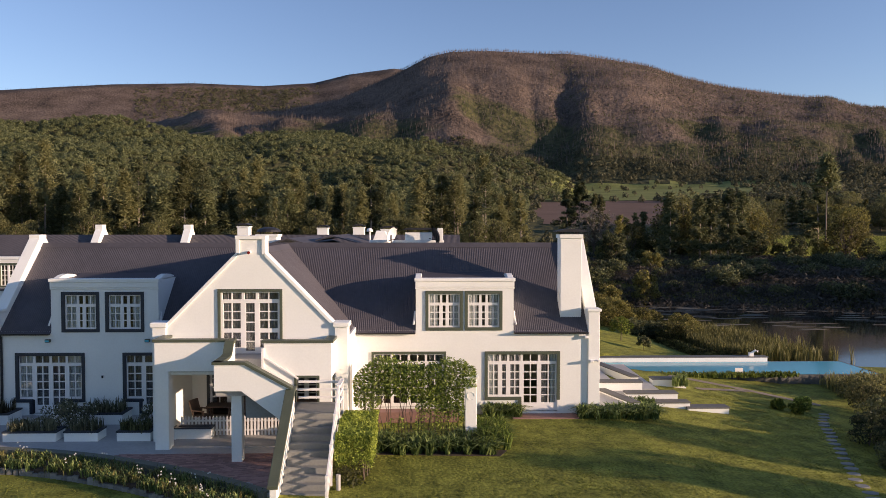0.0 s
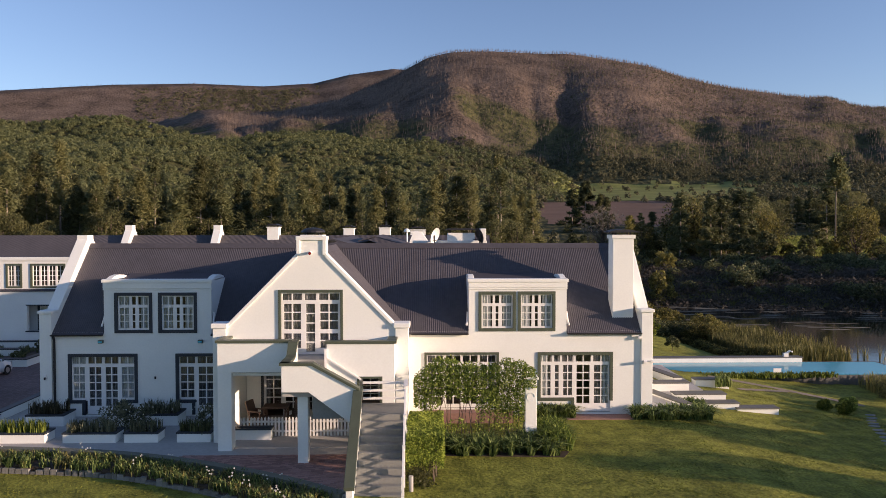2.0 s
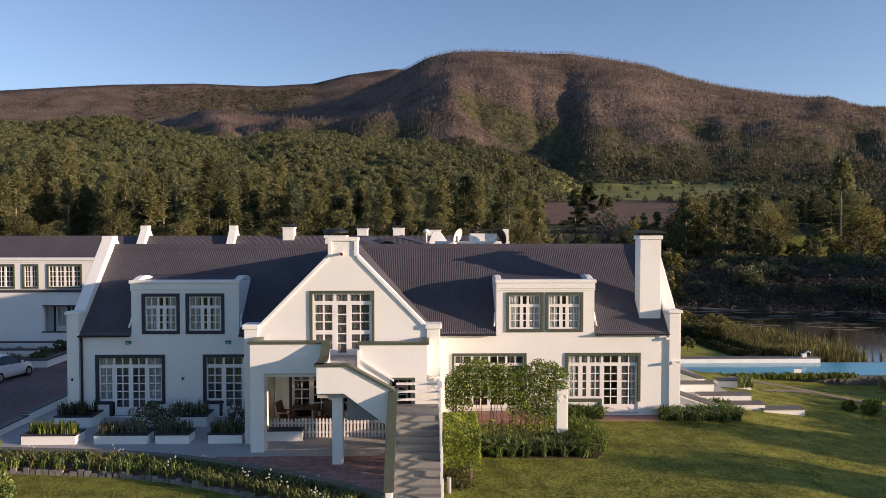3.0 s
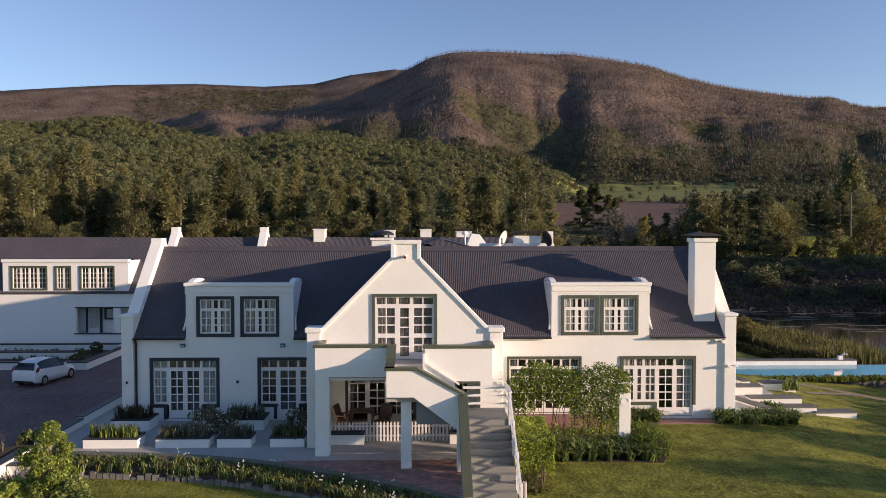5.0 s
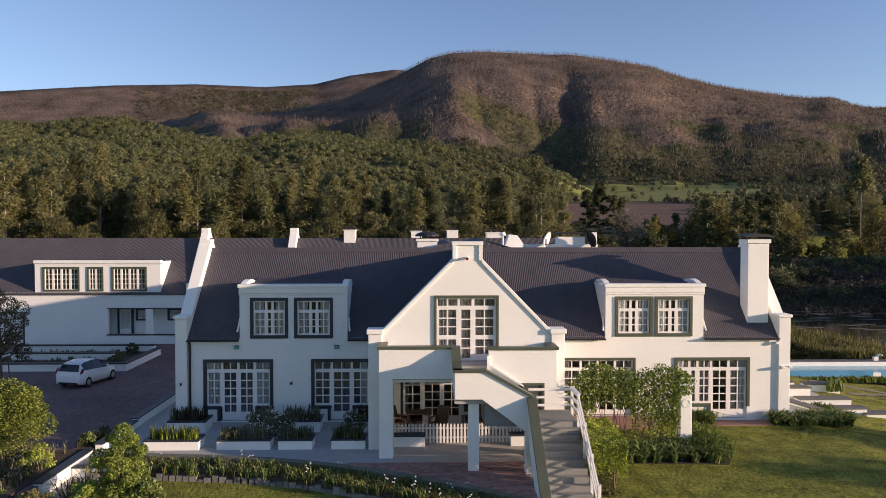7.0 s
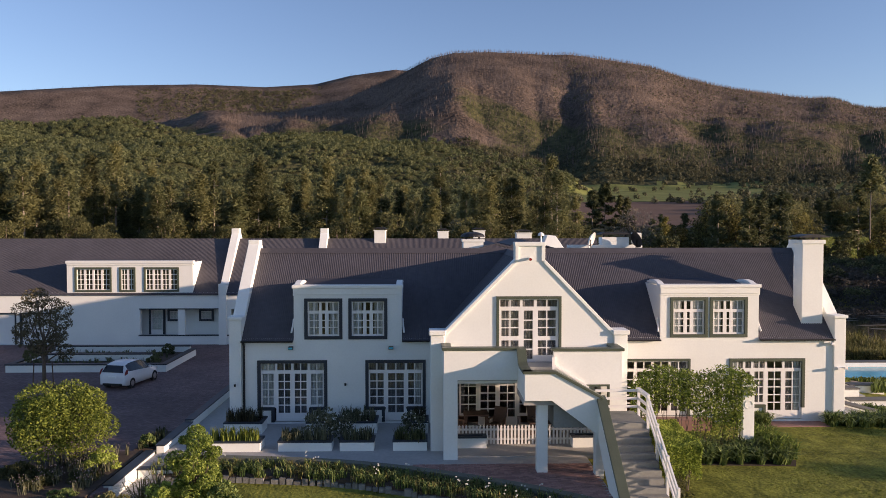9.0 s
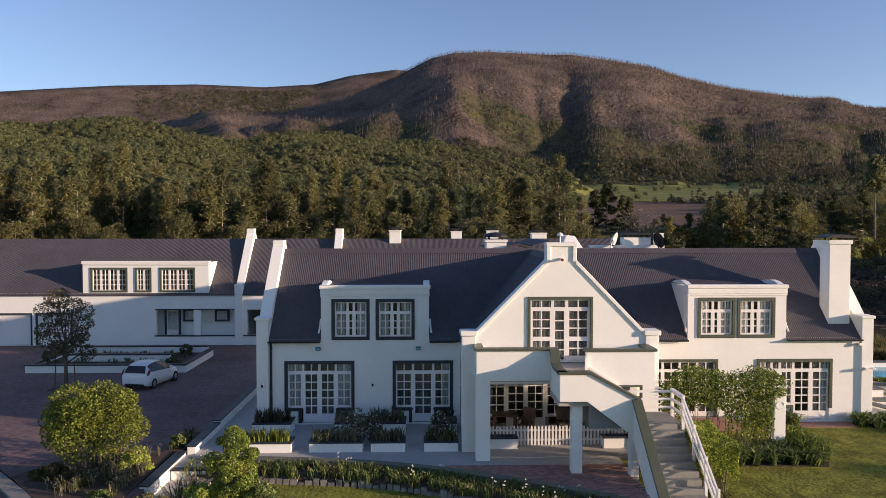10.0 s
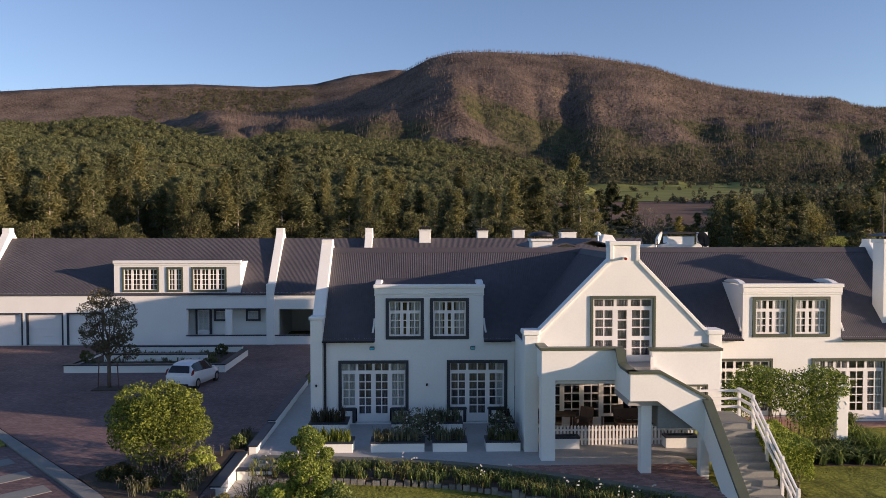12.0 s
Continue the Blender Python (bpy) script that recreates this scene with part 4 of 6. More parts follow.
# chimneys, dishes and rear parapets behind the main ridge
rear = thing("rear_wing", -2, 39, 0, "low rear part of the house with white parapets and chimneys", "house")
part("wall", Shape().box(-4.6, .9, 38.0, 44.0, 0, 6.9), "plaster", rear)
part("parapet", Shape().box(-3.0, .9, 38.0, 38.25, 6.9, 7.22).box(.55, .85, 38.0, 38.8, 7.2, 7.85), "plaster", rear, "", .02)
part("sloped_parapet", Shape().prism([(-3.35, 6.9), (-2.05, 6.9), (-2.55, 7.62), (-3.05, 7.68)], 44.0, 45.2, "y"), "plaster", rear, "", .02)
part("chimney", Shape().box(-1.15, .28, 38.3, 39.0, 6.0, 7.62), "plaster", rear, "", .02)
part("chimney_cap", Shape().prism([(-1.3, 7.76), (-1.05, 7.86), (.18, 7.86), (.43, 7.76)], 38.15, 39.15, "y"), "metal_dark", rear, "flat dark chimney cover")
for cx in (-1.05, .1):
    part("cap_leg", Shape().box(cx, cx + .08, 38.45, 38.53, 7.6, 7.78), "metal_dark", rear)


def dome(cx, cy, cz, r, h, n=16, rings=5):
    s = Shape()
    v, f = [(cx, cy, cz + h)], []
    for i in range(1, rings + 1):
        a = i / rings * math.pi / 2
        v += [(cx + r * math.sin(a) * math.cos(2 * math.pi * k / n), cy + r * math.sin(a) * math.sin(2 * math.pi * k / n), cz + h * math.cos(a)) for k in range(n)]
    f += [(0, 1 + k, 1 + (k + 1) % n) for k in range(n)]
    for i in range(rings - 1):
        f += [(1 + i * n + k, 1 + (i + 1) * n + k, 1 + (i + 1) * n + (k + 1) % n, 1 + i * n + (k + 1) % n) for k in range(n)]
    f.append(tuple(1 + (rings - 1) * n + k for k in range(n))[::-1])
    return s.add(v, f)


for xr, ys_, zr, wl, wr in ((-6.9, 36.0, 7.36, 1.2, 1.5), (-5.0, 38.5, 7.46, .9, 2.0)):
    for sx, w_ in ((-1, wl), (1, wr)):
        part("cross_roof", Shape().add([(xr, ys_, zr), (xr, 46, zr), (xr + sx * w_, 46, zr - .28 * w_), (xr + sx * w_, ys_, zr - .28 * w_), (xr, ys_, zr - .06), (xr, 46, zr - .06), (xr + sx * w_, 46, zr - .28 * w_ - .06), (xr + sx * w_, ys_, zr - .28 * w_ - .06)],
             [(0, 1, 2, 3), (7, 6, 5, 4), (0, 3, 7, 4), (1, 5, 6, 2), (3, 2, 6, 7)] if sx > 0 else [(3, 2, 1, 0), (4, 5, 6, 7), (4, 7, 3, 0), (2, 6, 5, 1), (7, 6, 2, 3)]), "roof", rear, "low dark sheet roof behind the ridge")
cow = thing("cowled_chimney", -8.0, 37.0, 6.2, "short white chimney with a black domed cowl", "chimney")
part("stack", Shape().box(-8.5, -7.5, 36.4, 37.4, 5.0, 7.52), "plaster", cow, "", .02)
part("rim", Shape().box(-8.56, -7.44, 36.34, 37.46, 7.42, 7.54), "plaster", cow, "", .01)
part("cowl", dome(-8.0, 36.9, 7.66, .62, .25), "metal_dark", cow, "black domed cowl")
part("cowl_leg", Shape().box(-8.35, -8.3, 36.5, 36.55, 7.5, 7.7).box(-7.7, -7.65, 36.5, 36.55, 7.5, 7.7).box(-8.35, -8.3, 37.2, 37.25, 7.5, 7.7).box(-7.7, -7.65, 37.2, 37.25, 7.5, 7.7), "metal_dark", cow)
ball = whole("roof_vent", dome(-3.45, 43.9, 7.62, .2, .22).tube([(-3.45, 43.9, 6.8), (-3.45, 43.9, 7.64)], .05), "white_paint", "small white round roof vent", "vent", smooth=True)


def dish(x, y, z, r, yaw, mat, label):
    d = thing("satellite_dish", x, y, z, label, "satellite dish", "dishes on the roof")
    s = Shape()
    n, rings, v, f = 18, 4, [(0, .12, 0)], []
    for i in range(1, rings + 1):
        q = i / rings
        v += [(r * q * math.cos(2 * math.pi * k / n), .12 - .16 * q * q, r * q * math.sin(2 * math.pi * k / n)) for k in range(n)]
    f += [(0, 1 + k, 1 + (k + 1) % n) for k in range(n)]
    for i in range(rings - 1):
        f += [(1 + i * n + k, 1 + (i + 1) * n + k, 1 + (i + 1) * n + (k + 1) % n, 1 + i * n + (k + 1) % n) for k in range(n)]
    m = pose(x, y, z, 18, 0, yaw)
    s.add([m @ Vector(p) for p in v], f)
    s.add([m @ Vector((p[0], p[1] + .012, p[2])) for p in v], [g[::-1] for g in f])
    part("reflector", s, mat, d)
    part("mast", Shape().tube([(x, y + .15, z - .7), (x, y + .15, z)], .03), "metal_dark", d)
    part("feed_arm", Shape().tube([m @ Vector((0, .05, -r * .8)), m @ Vector((0, -.45, -.05))], .02), "metal_dark", d)


dish(-1.85, 37.6, 7.5, .42, 60, "white_paint", "white satellite dish behind the roof ridge")
dish(.5, 37.6, 7.5, .42, -70, "metal_dark", "dark satellite dish seen edge-on behind the roof ridge")

# ---------- paving of patio and court ----------
def curve_pts(pts, n=14):
    """A smooth line through the points."""
    out = []
    P = [Vector(p) for p in pts]
    P = [2 * P[0] - P[1]] + P + [2 * P[-1] - P[-2]]
    for i in range(1, len(P) - 2):
        for k in range(n):
            t = k / n
            a, b, c, d = P[i - 1], P[i], P[i + 1], P[i + 2]
            out.append(.5 * (2 * b + (c - a) * t + (2 * a - 5 * b + 4 * c - d) * t * t + (3 * b - a - 3 * c + d) * t ** 3))
    out.append(P[-2])
    return [(p.x, p.y) for p in out]


LEDGE = curve_pts([(-19.6, 26.5), (-16.0, 26.15), (-13.0, 25.65), (-10.0, 24.6), (-7.0, 23.1), (-4.8, 21.6)])
OUTER = curve_pts([(-19.6, 25.2), (-16.5, 24.95), (-13.0, 24.4), (-10.0, 23.2), (-7.6, 21.9), (-5.3, 20.3)])
patio = Shape().prism([(-4.6, FY), (-19.84, FY), (-19.84, 26.6)] + [(x, y) for x, y in LEDGE] + [(-4.6, 21.5)], -.5, -.06, "z")
whole("pavement", patio, "paving", "grey slab paving of the patio round the house", "paving", kind="structure")
whole("pavement", Shape().box(-19.84, -18.55, FY, 50, -.5, -.06), "paving", "grey slab path beside the house end", "paving", kind="structure")
whole("pavement", Shape().box(-9.4, -3.6, 26.2, 30.0, -.5, -.03), "concrete", "smooth concrete porch floor", "floor", kind="structure")
edge = Shape()
for (xa, ya), (xb, yb) in zip(LEDGE, LEDGE[1:]):
    d = Vector((xb - xa, yb - ya)).normalized()
    nx, ny = -d.y * .16, d.x * .16
    edge.add([(xa + nx, ya + ny, -.5), (xb + nx, yb + ny, -.5), (xb - nx, yb - ny, -.5), (xa - nx, ya - ny, -.5), (xa + nx, ya + ny, .0), (xb + nx, yb + ny, .0), (xb - nx, yb - ny, .0), (xa - nx, ya - ny, .0)],
             [(4, 7, 6, 5), (0, 1, 5, 4), (1, 2, 6, 5), (2, 3, 7, 6), (3, 0, 4, 7)])
whole("kerb", edge, "kerb_green", "curved green-painted kerb along the flower bed", "kerb", kind="structure")
bed = Shape().prism(LEDGE + OUTER[::-1], -.9, -.22, "z")
whole("flower_bed", bed, "soil", "curved raised bed of dark soil below the patio", "flower bed", kind="structure")

# brick paving below the stairs, laid brick by brick
bs, laid = Shape(), []
rb = random.Random(5)
row, y = 0, 21.9
while y < 25.4:
    x = -10.9 + (.11 if row % 2 else 0)
    while x < -4.8:
        yl = np.interp(x, [p[0] for p in LEDGE], [p[1] for p in LEDGE])
        if yl + .2 < y < 25.35:
            h = -.045 + rb.uniform(-.004, .004)
            if x > -7.1 and y < 24.35 and len(laid) < 300:
                laid.append((x, y, h))
            else:
                bs.add([(x, y, h), (x + .21, y, h), (x + .21, y + .1, h), (x, y + .1, h), (x, y, h - .03), (x + .21, y, h - .03), (x + .21, y + .1, h - .03), (x, y + .1, h - .03)],
                       [(0, 1, 2, 3), (4, 5, 1, 0), (5, 6, 2, 1), (6, 7, 3, 2), (7, 4, 0, 3)])
        x += .22
    y += .11
    row += 1
whole("brick_paving", bs, "brick", "red-brown brick paving below the outside staircase", "paving", kind="stuff")
front_paving = thing("brick_pavement", -6, 23, -.06, "red-brown bricks laid in rows below the staircase", "paving", kind="structure")
brick_mesh = Shape().box(0, .21, 0, .1, -.03, 0).mesh("brick")
for x, y, h in laid:
    part("brick", brick_mesh, "brick", front_paving).location = Vector((x, y, h)) - front_paving.location


def court_material():
    m = material("court_brick", (0.18, 0.118, 0.112), 0.85, vary=.3, scale=.25, fine=6, bump=.2, second=(.27, .178, .165))
    t = m.node_tree
    b = t.nodes["Principled BSDF"]
    src = b.inputs["Base Color"].links[0].from_socket
    geo = t.nodes.new("ShaderNodeNewGeometry")
    br = t.nodes.new("ShaderNodeTexBrick")
    br.inputs["Scale"].default_value = 1.0
    br.inputs["Brick Width"].default_value, br.inputs["Row Height"].default_value, br.inputs["Mortar Size"].default_value = .22, .11, .012
    br.inputs["Color1"].default_value, br.inputs["Color2"].default_value, br.inputs["Mortar"].default_value = (1, 1, 1, 1), (.62, .6, .62, 1), (.45, .45, .45, 1)
    t.links.new(geo.outputs["Position"], br.inputs["Vector"])
    mx = t.nodes.new("ShaderNodeMix")
    mx.data_type, mx.blend_type = "RGBA", "MULTIPLY"
    mx.inputs[0].default_value = 1.0
    t.links.new(src, mx.inputs[6])
    t.links.new(br.outputs[0], mx.inputs[7])
    t.links.new(mx.outputs[2], b.inputs["Base Color"])
    return m


M["court"] = court_material()
court = Shape().prism([(-20.3, 51.2), (-70, 51.2), (-70, 44), (-36.5, 35.9), (-30.6, 30.05), (-23.1, 22.5), (-21.5, 21.5), (-20.3, 23.0)], -.5, -.02, "z")
whole("courtyard", court, "court", "red-brown brick-paved courtyard in front of the rear wing", "courtyard", kind="structure")
kerb = Shape().prism([(-37.2, 36.6), (-30.85, 30.17), (-23.2, 22.45), (-23.75, 22.3), (-30.35, 29.1), (-37.3, 36.0)][::-1], -.5, .04, "z")
whole("kerb", kerb, "stair", "wide grey concrete kerb at the courtyard edge", "kerb", kind="structure", bevel=.02)
dr = Shape().prism([(-29.3, 27.98), (-23.85, 22.35), (-25, 16), (-48, 16), (-46, 26.8)], -.5, -.03, "z")
whole("driveway", dr, "court", "brick driveway beyond the kerb", "driveway", kind="structure")
for q in range(3):
    x0, y0 = -25.3 - 1.3 * q, 23.3 + 1.35 * q
    ln = Shape().prism([(x0, y0), (x0 - .55, y0 + .55), (x0 - 5.5, y0 - 4.0), (x0 - 4.9, y0 - 4.6)], -.3, -.018, "z")
    whole("paving_band", ln, "stair", "pale concrete band across the brick driveway", "paving", kind="structure")
whole("lawn_patch", Shape().prism([(-30.3, 29.1), (-34, 32.7), (-44, 34.5), (-44, 27.2), (-30.5, 26.6), (-29.45, 28.1)], -.4, .0, "z"), "grass", "patch of mown grass beside the driveway", "lawn", kind="structure")


# ---------- walls and planters ----------
def wall_run(name, x0, x1, y0, y1, z0, z1, label, capmat="dark_and_shaded_trim", cap=.05, over=.03):
    w = thing(name, (x0 + x1) / 2, (y0 + y1) / 2, z0, label, "garden wall")
    part("wall", Shape().box(x0, x1, y0, y1, z0, z1), "plaster", w, "", .015)
    part("cap", Shape().box(x0 - over, x1 + over, y0 - over, y1 + over, z1, z1 + cap), capmat, w, "dark flat cap", .01)
    return w


wall_run("garden_wall", -20.14, -19.86, 30.2, 38.5, -.3, .26, "low white garden wall with wide dark cap beside the courtyard")
wall_run("garden_wall", -20.16, -19.86, 27.0, 30.16, -.5, .18, "low white garden wall end with wide dark cap")
wall_run("garden_wall", -20.46, -20.16, 23.35, 26.85, -.7, .03, "low white wall with dark cap along the garden path")
wall_run("garden_wall", -20.70, -20.4, 19.6, 23.3, -.8, -.2, "lower white wall with dark cap stepping down to the garden")
wall_run("garden_wall", -20.12, -18.95, 25.2, 25.45, -.7, -.1, "low white cross wall closing the garden path")
whole("pavement", Shape().box(-20.14, -18.9, 25.46, 26.9, -.6, -.07), "paving", "grey slab corner of the patio by the wall", "paving", kind="structure")
whole("garden_path", Shape().prism([(-20.12, 25.18), (-18.7, 25.18), (-18.9, 19.5), (-20.4, 19.5)], -.8, -.40, "z"), "paving", "sunken grey garden path along the low wall", "path", kind="structure")
whole("planting_bed", Shape().box(-20.95, -20.32, 27.0, 29.4, -.3, .06), "soil", "small bed of soil at the end of the courtyard wall", "flower bed", kind="structure")


def planter(x0, x1, y0, y1, z0, z1, label="white plastered planter box with a dark rim on the patio"):
    p = thing("planter", (x0 + x1) / 2, (y0 + y1) / 2, z0, label, "planter", "planters on the patio")
    w = .1
    part("box", Shape().box(x0, x1, y0, y0 + w, z0, z1).box(x0, x1, y1 - w, y1, z0, z1).box(x0, x0 + w, y0 + w, y1 - w, z0, z1).box(x1 - w, x1, y0 + w, y1 - w, z0, z1), "plaster", p, "", .012)
    part("rim", Shape().box(x0 - .02, x1 + .02, y0 - .02, y0 + w + .02, z1, z1 + .06).box(x0 - .02, x1 + .02, y1 - w - .02, y1 + .02, z1, z1 + .06).box(x0 - .02, x0 + w + .02, y0 + w + .02, y1 - w - .02, z1, z1 + .06).box(x1 - w - .02, x1 + .02, y0 + w + .02, y1 - w - .02, z1, z1 + .06), "dark_and_shaded_trim", p, "dark painted rim")
    part("soil", Shape().box(x0 + w, x1 - w, y0 + w, y1 - w, z0, z1 - .03), "soil", p)
    return p


FRONT_BOXES = [(-18.4, -16.4), (-15.75, -13.8), (-13.5, -12.25), (-11.55, -10.3)]
BACK_BOXES = [(-18.35, -16.85), (-15.1, -14.3), (-13.95, -12.3), (-10.95, -10.25)]
for a, b in FRONT_BOXES:
    planter(a, b, 27.0, 27.75, -.08, .26)
for a, b in BACK_BOXES:
    planter(a, b, 29.3, 30.3, -.08, .34)
planter(-9.5, -8.1, 27.15, 27.55, -.08, .34, "low white planter box beside the picket fence")
planter(-4.9, -3.7, 27.15, 27.55, -.08, .34, "low white planter box beside the picket fence")
# big stepped planter in the court
cp = thing("court_planter", -29.5, 44.3, 0, "large low white planter with dark caps in the courtyard", "planter")
for a, b, c, d, z0, z1 in ((-33.95, -25.0, 41.6, 41.9, -.1, .38), (-33.95, -33.65, 41.9, 46.9, -.1, .38), (-25.3, -25.0, 41.9, 46.9, -.1, .38), (-33.65, -25.3, 46.6, 46.9, -.1, .6),
                           (-32.6, -26.6, 43.6, 43.85, -.1, .62)):
    part("wall", Shape().box(a, b, c, d, z0, z1), "plaster", cp, "", .012)
    part("cap", Shape().box(a - .03, b + .03, c - .03, d + .03, z1, z1 + .07), "dark_and_shaded_trim", cp)
part("soil", Shape().box(-33.65, -25.3, 41.9, 46.6, -.1, .25), "soil", cp)

# picket fence of the porch
fence = thing("picket_fence", -7, 27.65, 0, "white wooden picket fence across the porch", "fence")
pk = Shape().prism([(-.035, 0), (.035, 0), (.035, .68), (0, .74), (-.035, .68)], -.012, .012, "y").mesh("picket")
for i in range(44):
    x = -9.35 + i * .132
    if -9.6 < x < -3.6:
        p = part("picket", pk, "white_paint", fence)
        p.location = Vector((x, 27.65, -.03)) - fence.location
for z in (.12, .48):
    part("rail", Shape().box(-9.4, -3.6, 27.67, 27.71, z, z + .07), "white_paint", fence)


def porch_chair(x, y, rz):
    c = thing("porch_chair", 0, 0, 0, "brown wooden armchair on the porch", "chair", "chairs on the porch")
    part("seat", Shape().box(-.27, .27, -.25, .27, .38, .44), "wood", c, "", .015)
    part("backrest", Shape().prism([(.22, .44), (.28, .44), (.46, 1.02), (.40, 1.02)], -.27, .27, "x"), "wood", c, "", .015)
    for a in (-.25, .25):
        part("armrest", Shape().box(a - .035, a + .035, -.27, .3, .62, .66), "wood", c)
        for b in (-.22, .22):
            part("leg", Shape().box(a - .025, a + .025, b - .025, b + .025, 0, .64), "wood", c)
    c.matrix_basis = pose(x, y, -.03, 0, 0, rz)
    return c


porch_chair(-9.0, 29.0, 70)
porch_chair(-7.55, 28.9, -30)
porch_chair(-5.9, 29.2, 20)
tb = thing("porch_table", -8.35, 29.3, -.03, "dark wooden table on the porch", "table")
part("tabletop", Shape().box(-8.85, -7.85, 28.95, 29.65, .68, .74), "wood", tb, "", .01)
for a in (-8.78, -7.92):
    for b in (29.02, 29.58):
        part("leg", Shape().box(a - .04, a + .04, b - .04, b + .04, -.03, .68), "wood", tb)
bn = thing("porch_bench", -5.0, 28.9, -.03, "red-brown wooden bench behind the picket fence", "bench")
part("seat", Shape().box(-6.3, -4.1, 28.7, 29.2, .42, .48), "wood", bn, "", .01)
part("backrest", Shape().box(-6.3, -4.1, 29.16, 29.22, .5, .95), "wood", bn, "", .01)
for a in (-6.2, -5.2, -4.2):
    part("leg", Shape().box(a - .04, a + .04, 28.75, 29.15, -.03, .42), "wood", bn)

# wall lamps and pipes
for x in (-15.96, -11.8):
    l = thing("wall_light", x, FY - .1, 3.1, "small green square outdoor wall light under the eaves", "lamp", "wall lights of the facade")
    part("housing", Shape().box(x - .1, x + .1, FY - .15, FY, 3.05, 3.19), "green_trim", l, "", .02)
    part("lens", Shape().box(x - .08, x + .08, FY - .165, FY - .15, 3.08, 3.15), "pool_tile", l, "dull teal glass")
for x in (-13.7, -18.25):
    yl = FY - .1 if x < -18 else FY
    l = thing("wall_lamp", x, yl, 1.6, "small white wall lamp with a dark glass on the plastered front", "lamp", "wall lamps")
    part("bracket", Shape().box(x - .045, x + .045, yl - .05, yl, 1.56, 1.74), "white_paint", l, "", .008)
    part("lens", Shape().tube([(x, yl - .09, 1.54), (x, yl - .09, 1.64)], .035, .045, 10), "metal_dark", l)
whole("downpipe", Shape().tube([(-17.9, FY - .17, 3.4), (-17.9, FY - .07, 3.2), (-17.9, FY - .07, .0)], .05), "metal_dark", "dark downpipe beside the white house corner", "pipe")
fl = thing("floodlight", 6.7, FY - .2, 3.2, "small white floodlight under the eave", "lamp")
part("bracket", Shape().box(6.5, 6.8, FY - .06, FY, 3.22, 3.32), "white_paint", fl)
part("head", Shape().box(6.74, 6.88, FY - .18, FY - .06, 3.16, 3.28), "white_paint", fl, "", .02)
sl = thing("security_light", 7.1, FY - .25, 2.1, "white security lamp on the house corner", "lamp")
part("bracket", Shape().box(7.0, 7.35, FY - .2, FY - .1, 2.2, 2.24), "white_paint", sl)
part("head", Shape().box(6.95, 7.1, FY - .3, FY - .2, 2.14, 2.24), "white_paint", sl, "", .02)
part("head", Shape().box(7.25, 7.4, FY - .3, FY - .2, 2.16, 2.26), "white_paint", sl, "", .02)

# ---------- terrace and pool ----------
for x0, x1, y0, y1, z0, z1 in ((8.3, 10.45, 34.7, 36.0, -.6, .36), (9.4, 11.8, 33.6, 35.0, -.7, .06), (10.5, 12.15, 32.95, 34.2, -.9, -.22), (12.0, 13.9, 32.75, 33.9, -1.1, -.42), (12.0, 13.8, 38.0, 39.2, -1, -.2)):
    t = thing("terrace_planter", (x0 + x1) / 2, y0, z0, "white stepped terrace wall with a grey slate top", "terrace wall", "stepped terrace walls")
    part("wall", Shape().box(x0, x1, y0, y0 + .58, z0, z1), "plaster", t, "", .015)
    part("slab", Shape().box(x0 - .04, x1 + .04, y0 - .04, y0 + .62, z1, z1 + .06), "slate", t, "", .01)
whole("terrace", Shape().box(7.4, 9.6, 31.6, 43.0, -1.2, -.02).box(9.6, 11.8, 36.4, 43.0, -1.3, -.35), "paving", "grey slate-paved pool terrace beside the house", "terrace", kind="structure")
for (xa, ya), (xb, yb), w in (((9.5, 41.8), (10.65, 37.4), .4), ((8.2, 34.6), (9.1, 31.9), .4)):
    t = thing("terrace_wall", xa, ya, -.4, "low slanting white terrace wall with a grey slab top", "terrace wall", "slanting terrace walls")
    part("wall", Shape().prism([(xa, ya), (xa + w, ya), (xb + w, yb), (xb, yb)], -.5, .06, "z"), "plaster", t, "", .01)
    part("slab", Shape().prism([(xa - .03, ya + .03), (xa + w + .05, ya + .03), (xb + w + .05, yb - .05), (xb - .03, yb - .05)], .06, .12, "z"), "slate", t)
pool = thing("swimming_pool", 18, 44.8, -1.2, "long blue lap pool with a white back wall and infinity edge", "pool")
part("basin", Shape().box(10.8, 27.3, 42.55, 42.75, -2.4, -.93).box(21.9, 27.3, 46.75, 46.95, -2.4, -.93).box(10.8, 11.0, 42.75, 46.7, -2.4, -.85).box(27.1, 27.3, 42.75, 46.75, -2.4, -.93), "slate", pool, "dark outer pool wall", .01)
part("back_wall", Shape().box(10.8, 22.3, 46.7, 47.1, -2.4, -.66), "pool_white", pool, "white raised back wall", .015)
part("coping", Shape().box(10.7, 22.4, 46.75, 47.4, -.66, -.60), "slate", pool)
part("pool_floor", Shape().box(11.0, 27.1, 42.75, 46.7, -2.3, -2.2), "pool_tile", pool)
part("water", Shape().box(11.0, 27.1, 42.75, 46.7, -2.0, -.915), "pool_water", pool, "still blue pool water")
sg = thing("pool_sign", 18.5, 43.0, -1.0, "small blank white notice board on a post by the pool", "sign")
part("board", Shape().box(18.28, 18.74, 42.3, 42.33, -.75, -.45), "white_paint", sg)
part("post", Shape().box(18.47, 18.55, 42.33, 42.39, -1.4, -.5), "wood", sg)
whole("pool_fitting", Shape().box(21.2, 21.5, 46.9, 47.1, -.6, -.36).tube([(21.35, 47.0, -.4), (21.6, 46.9, -.2), (21.7, 46.8, -.25)], .07), "white_paint", "white pool fitting on the back wall coping", "pool fitting")


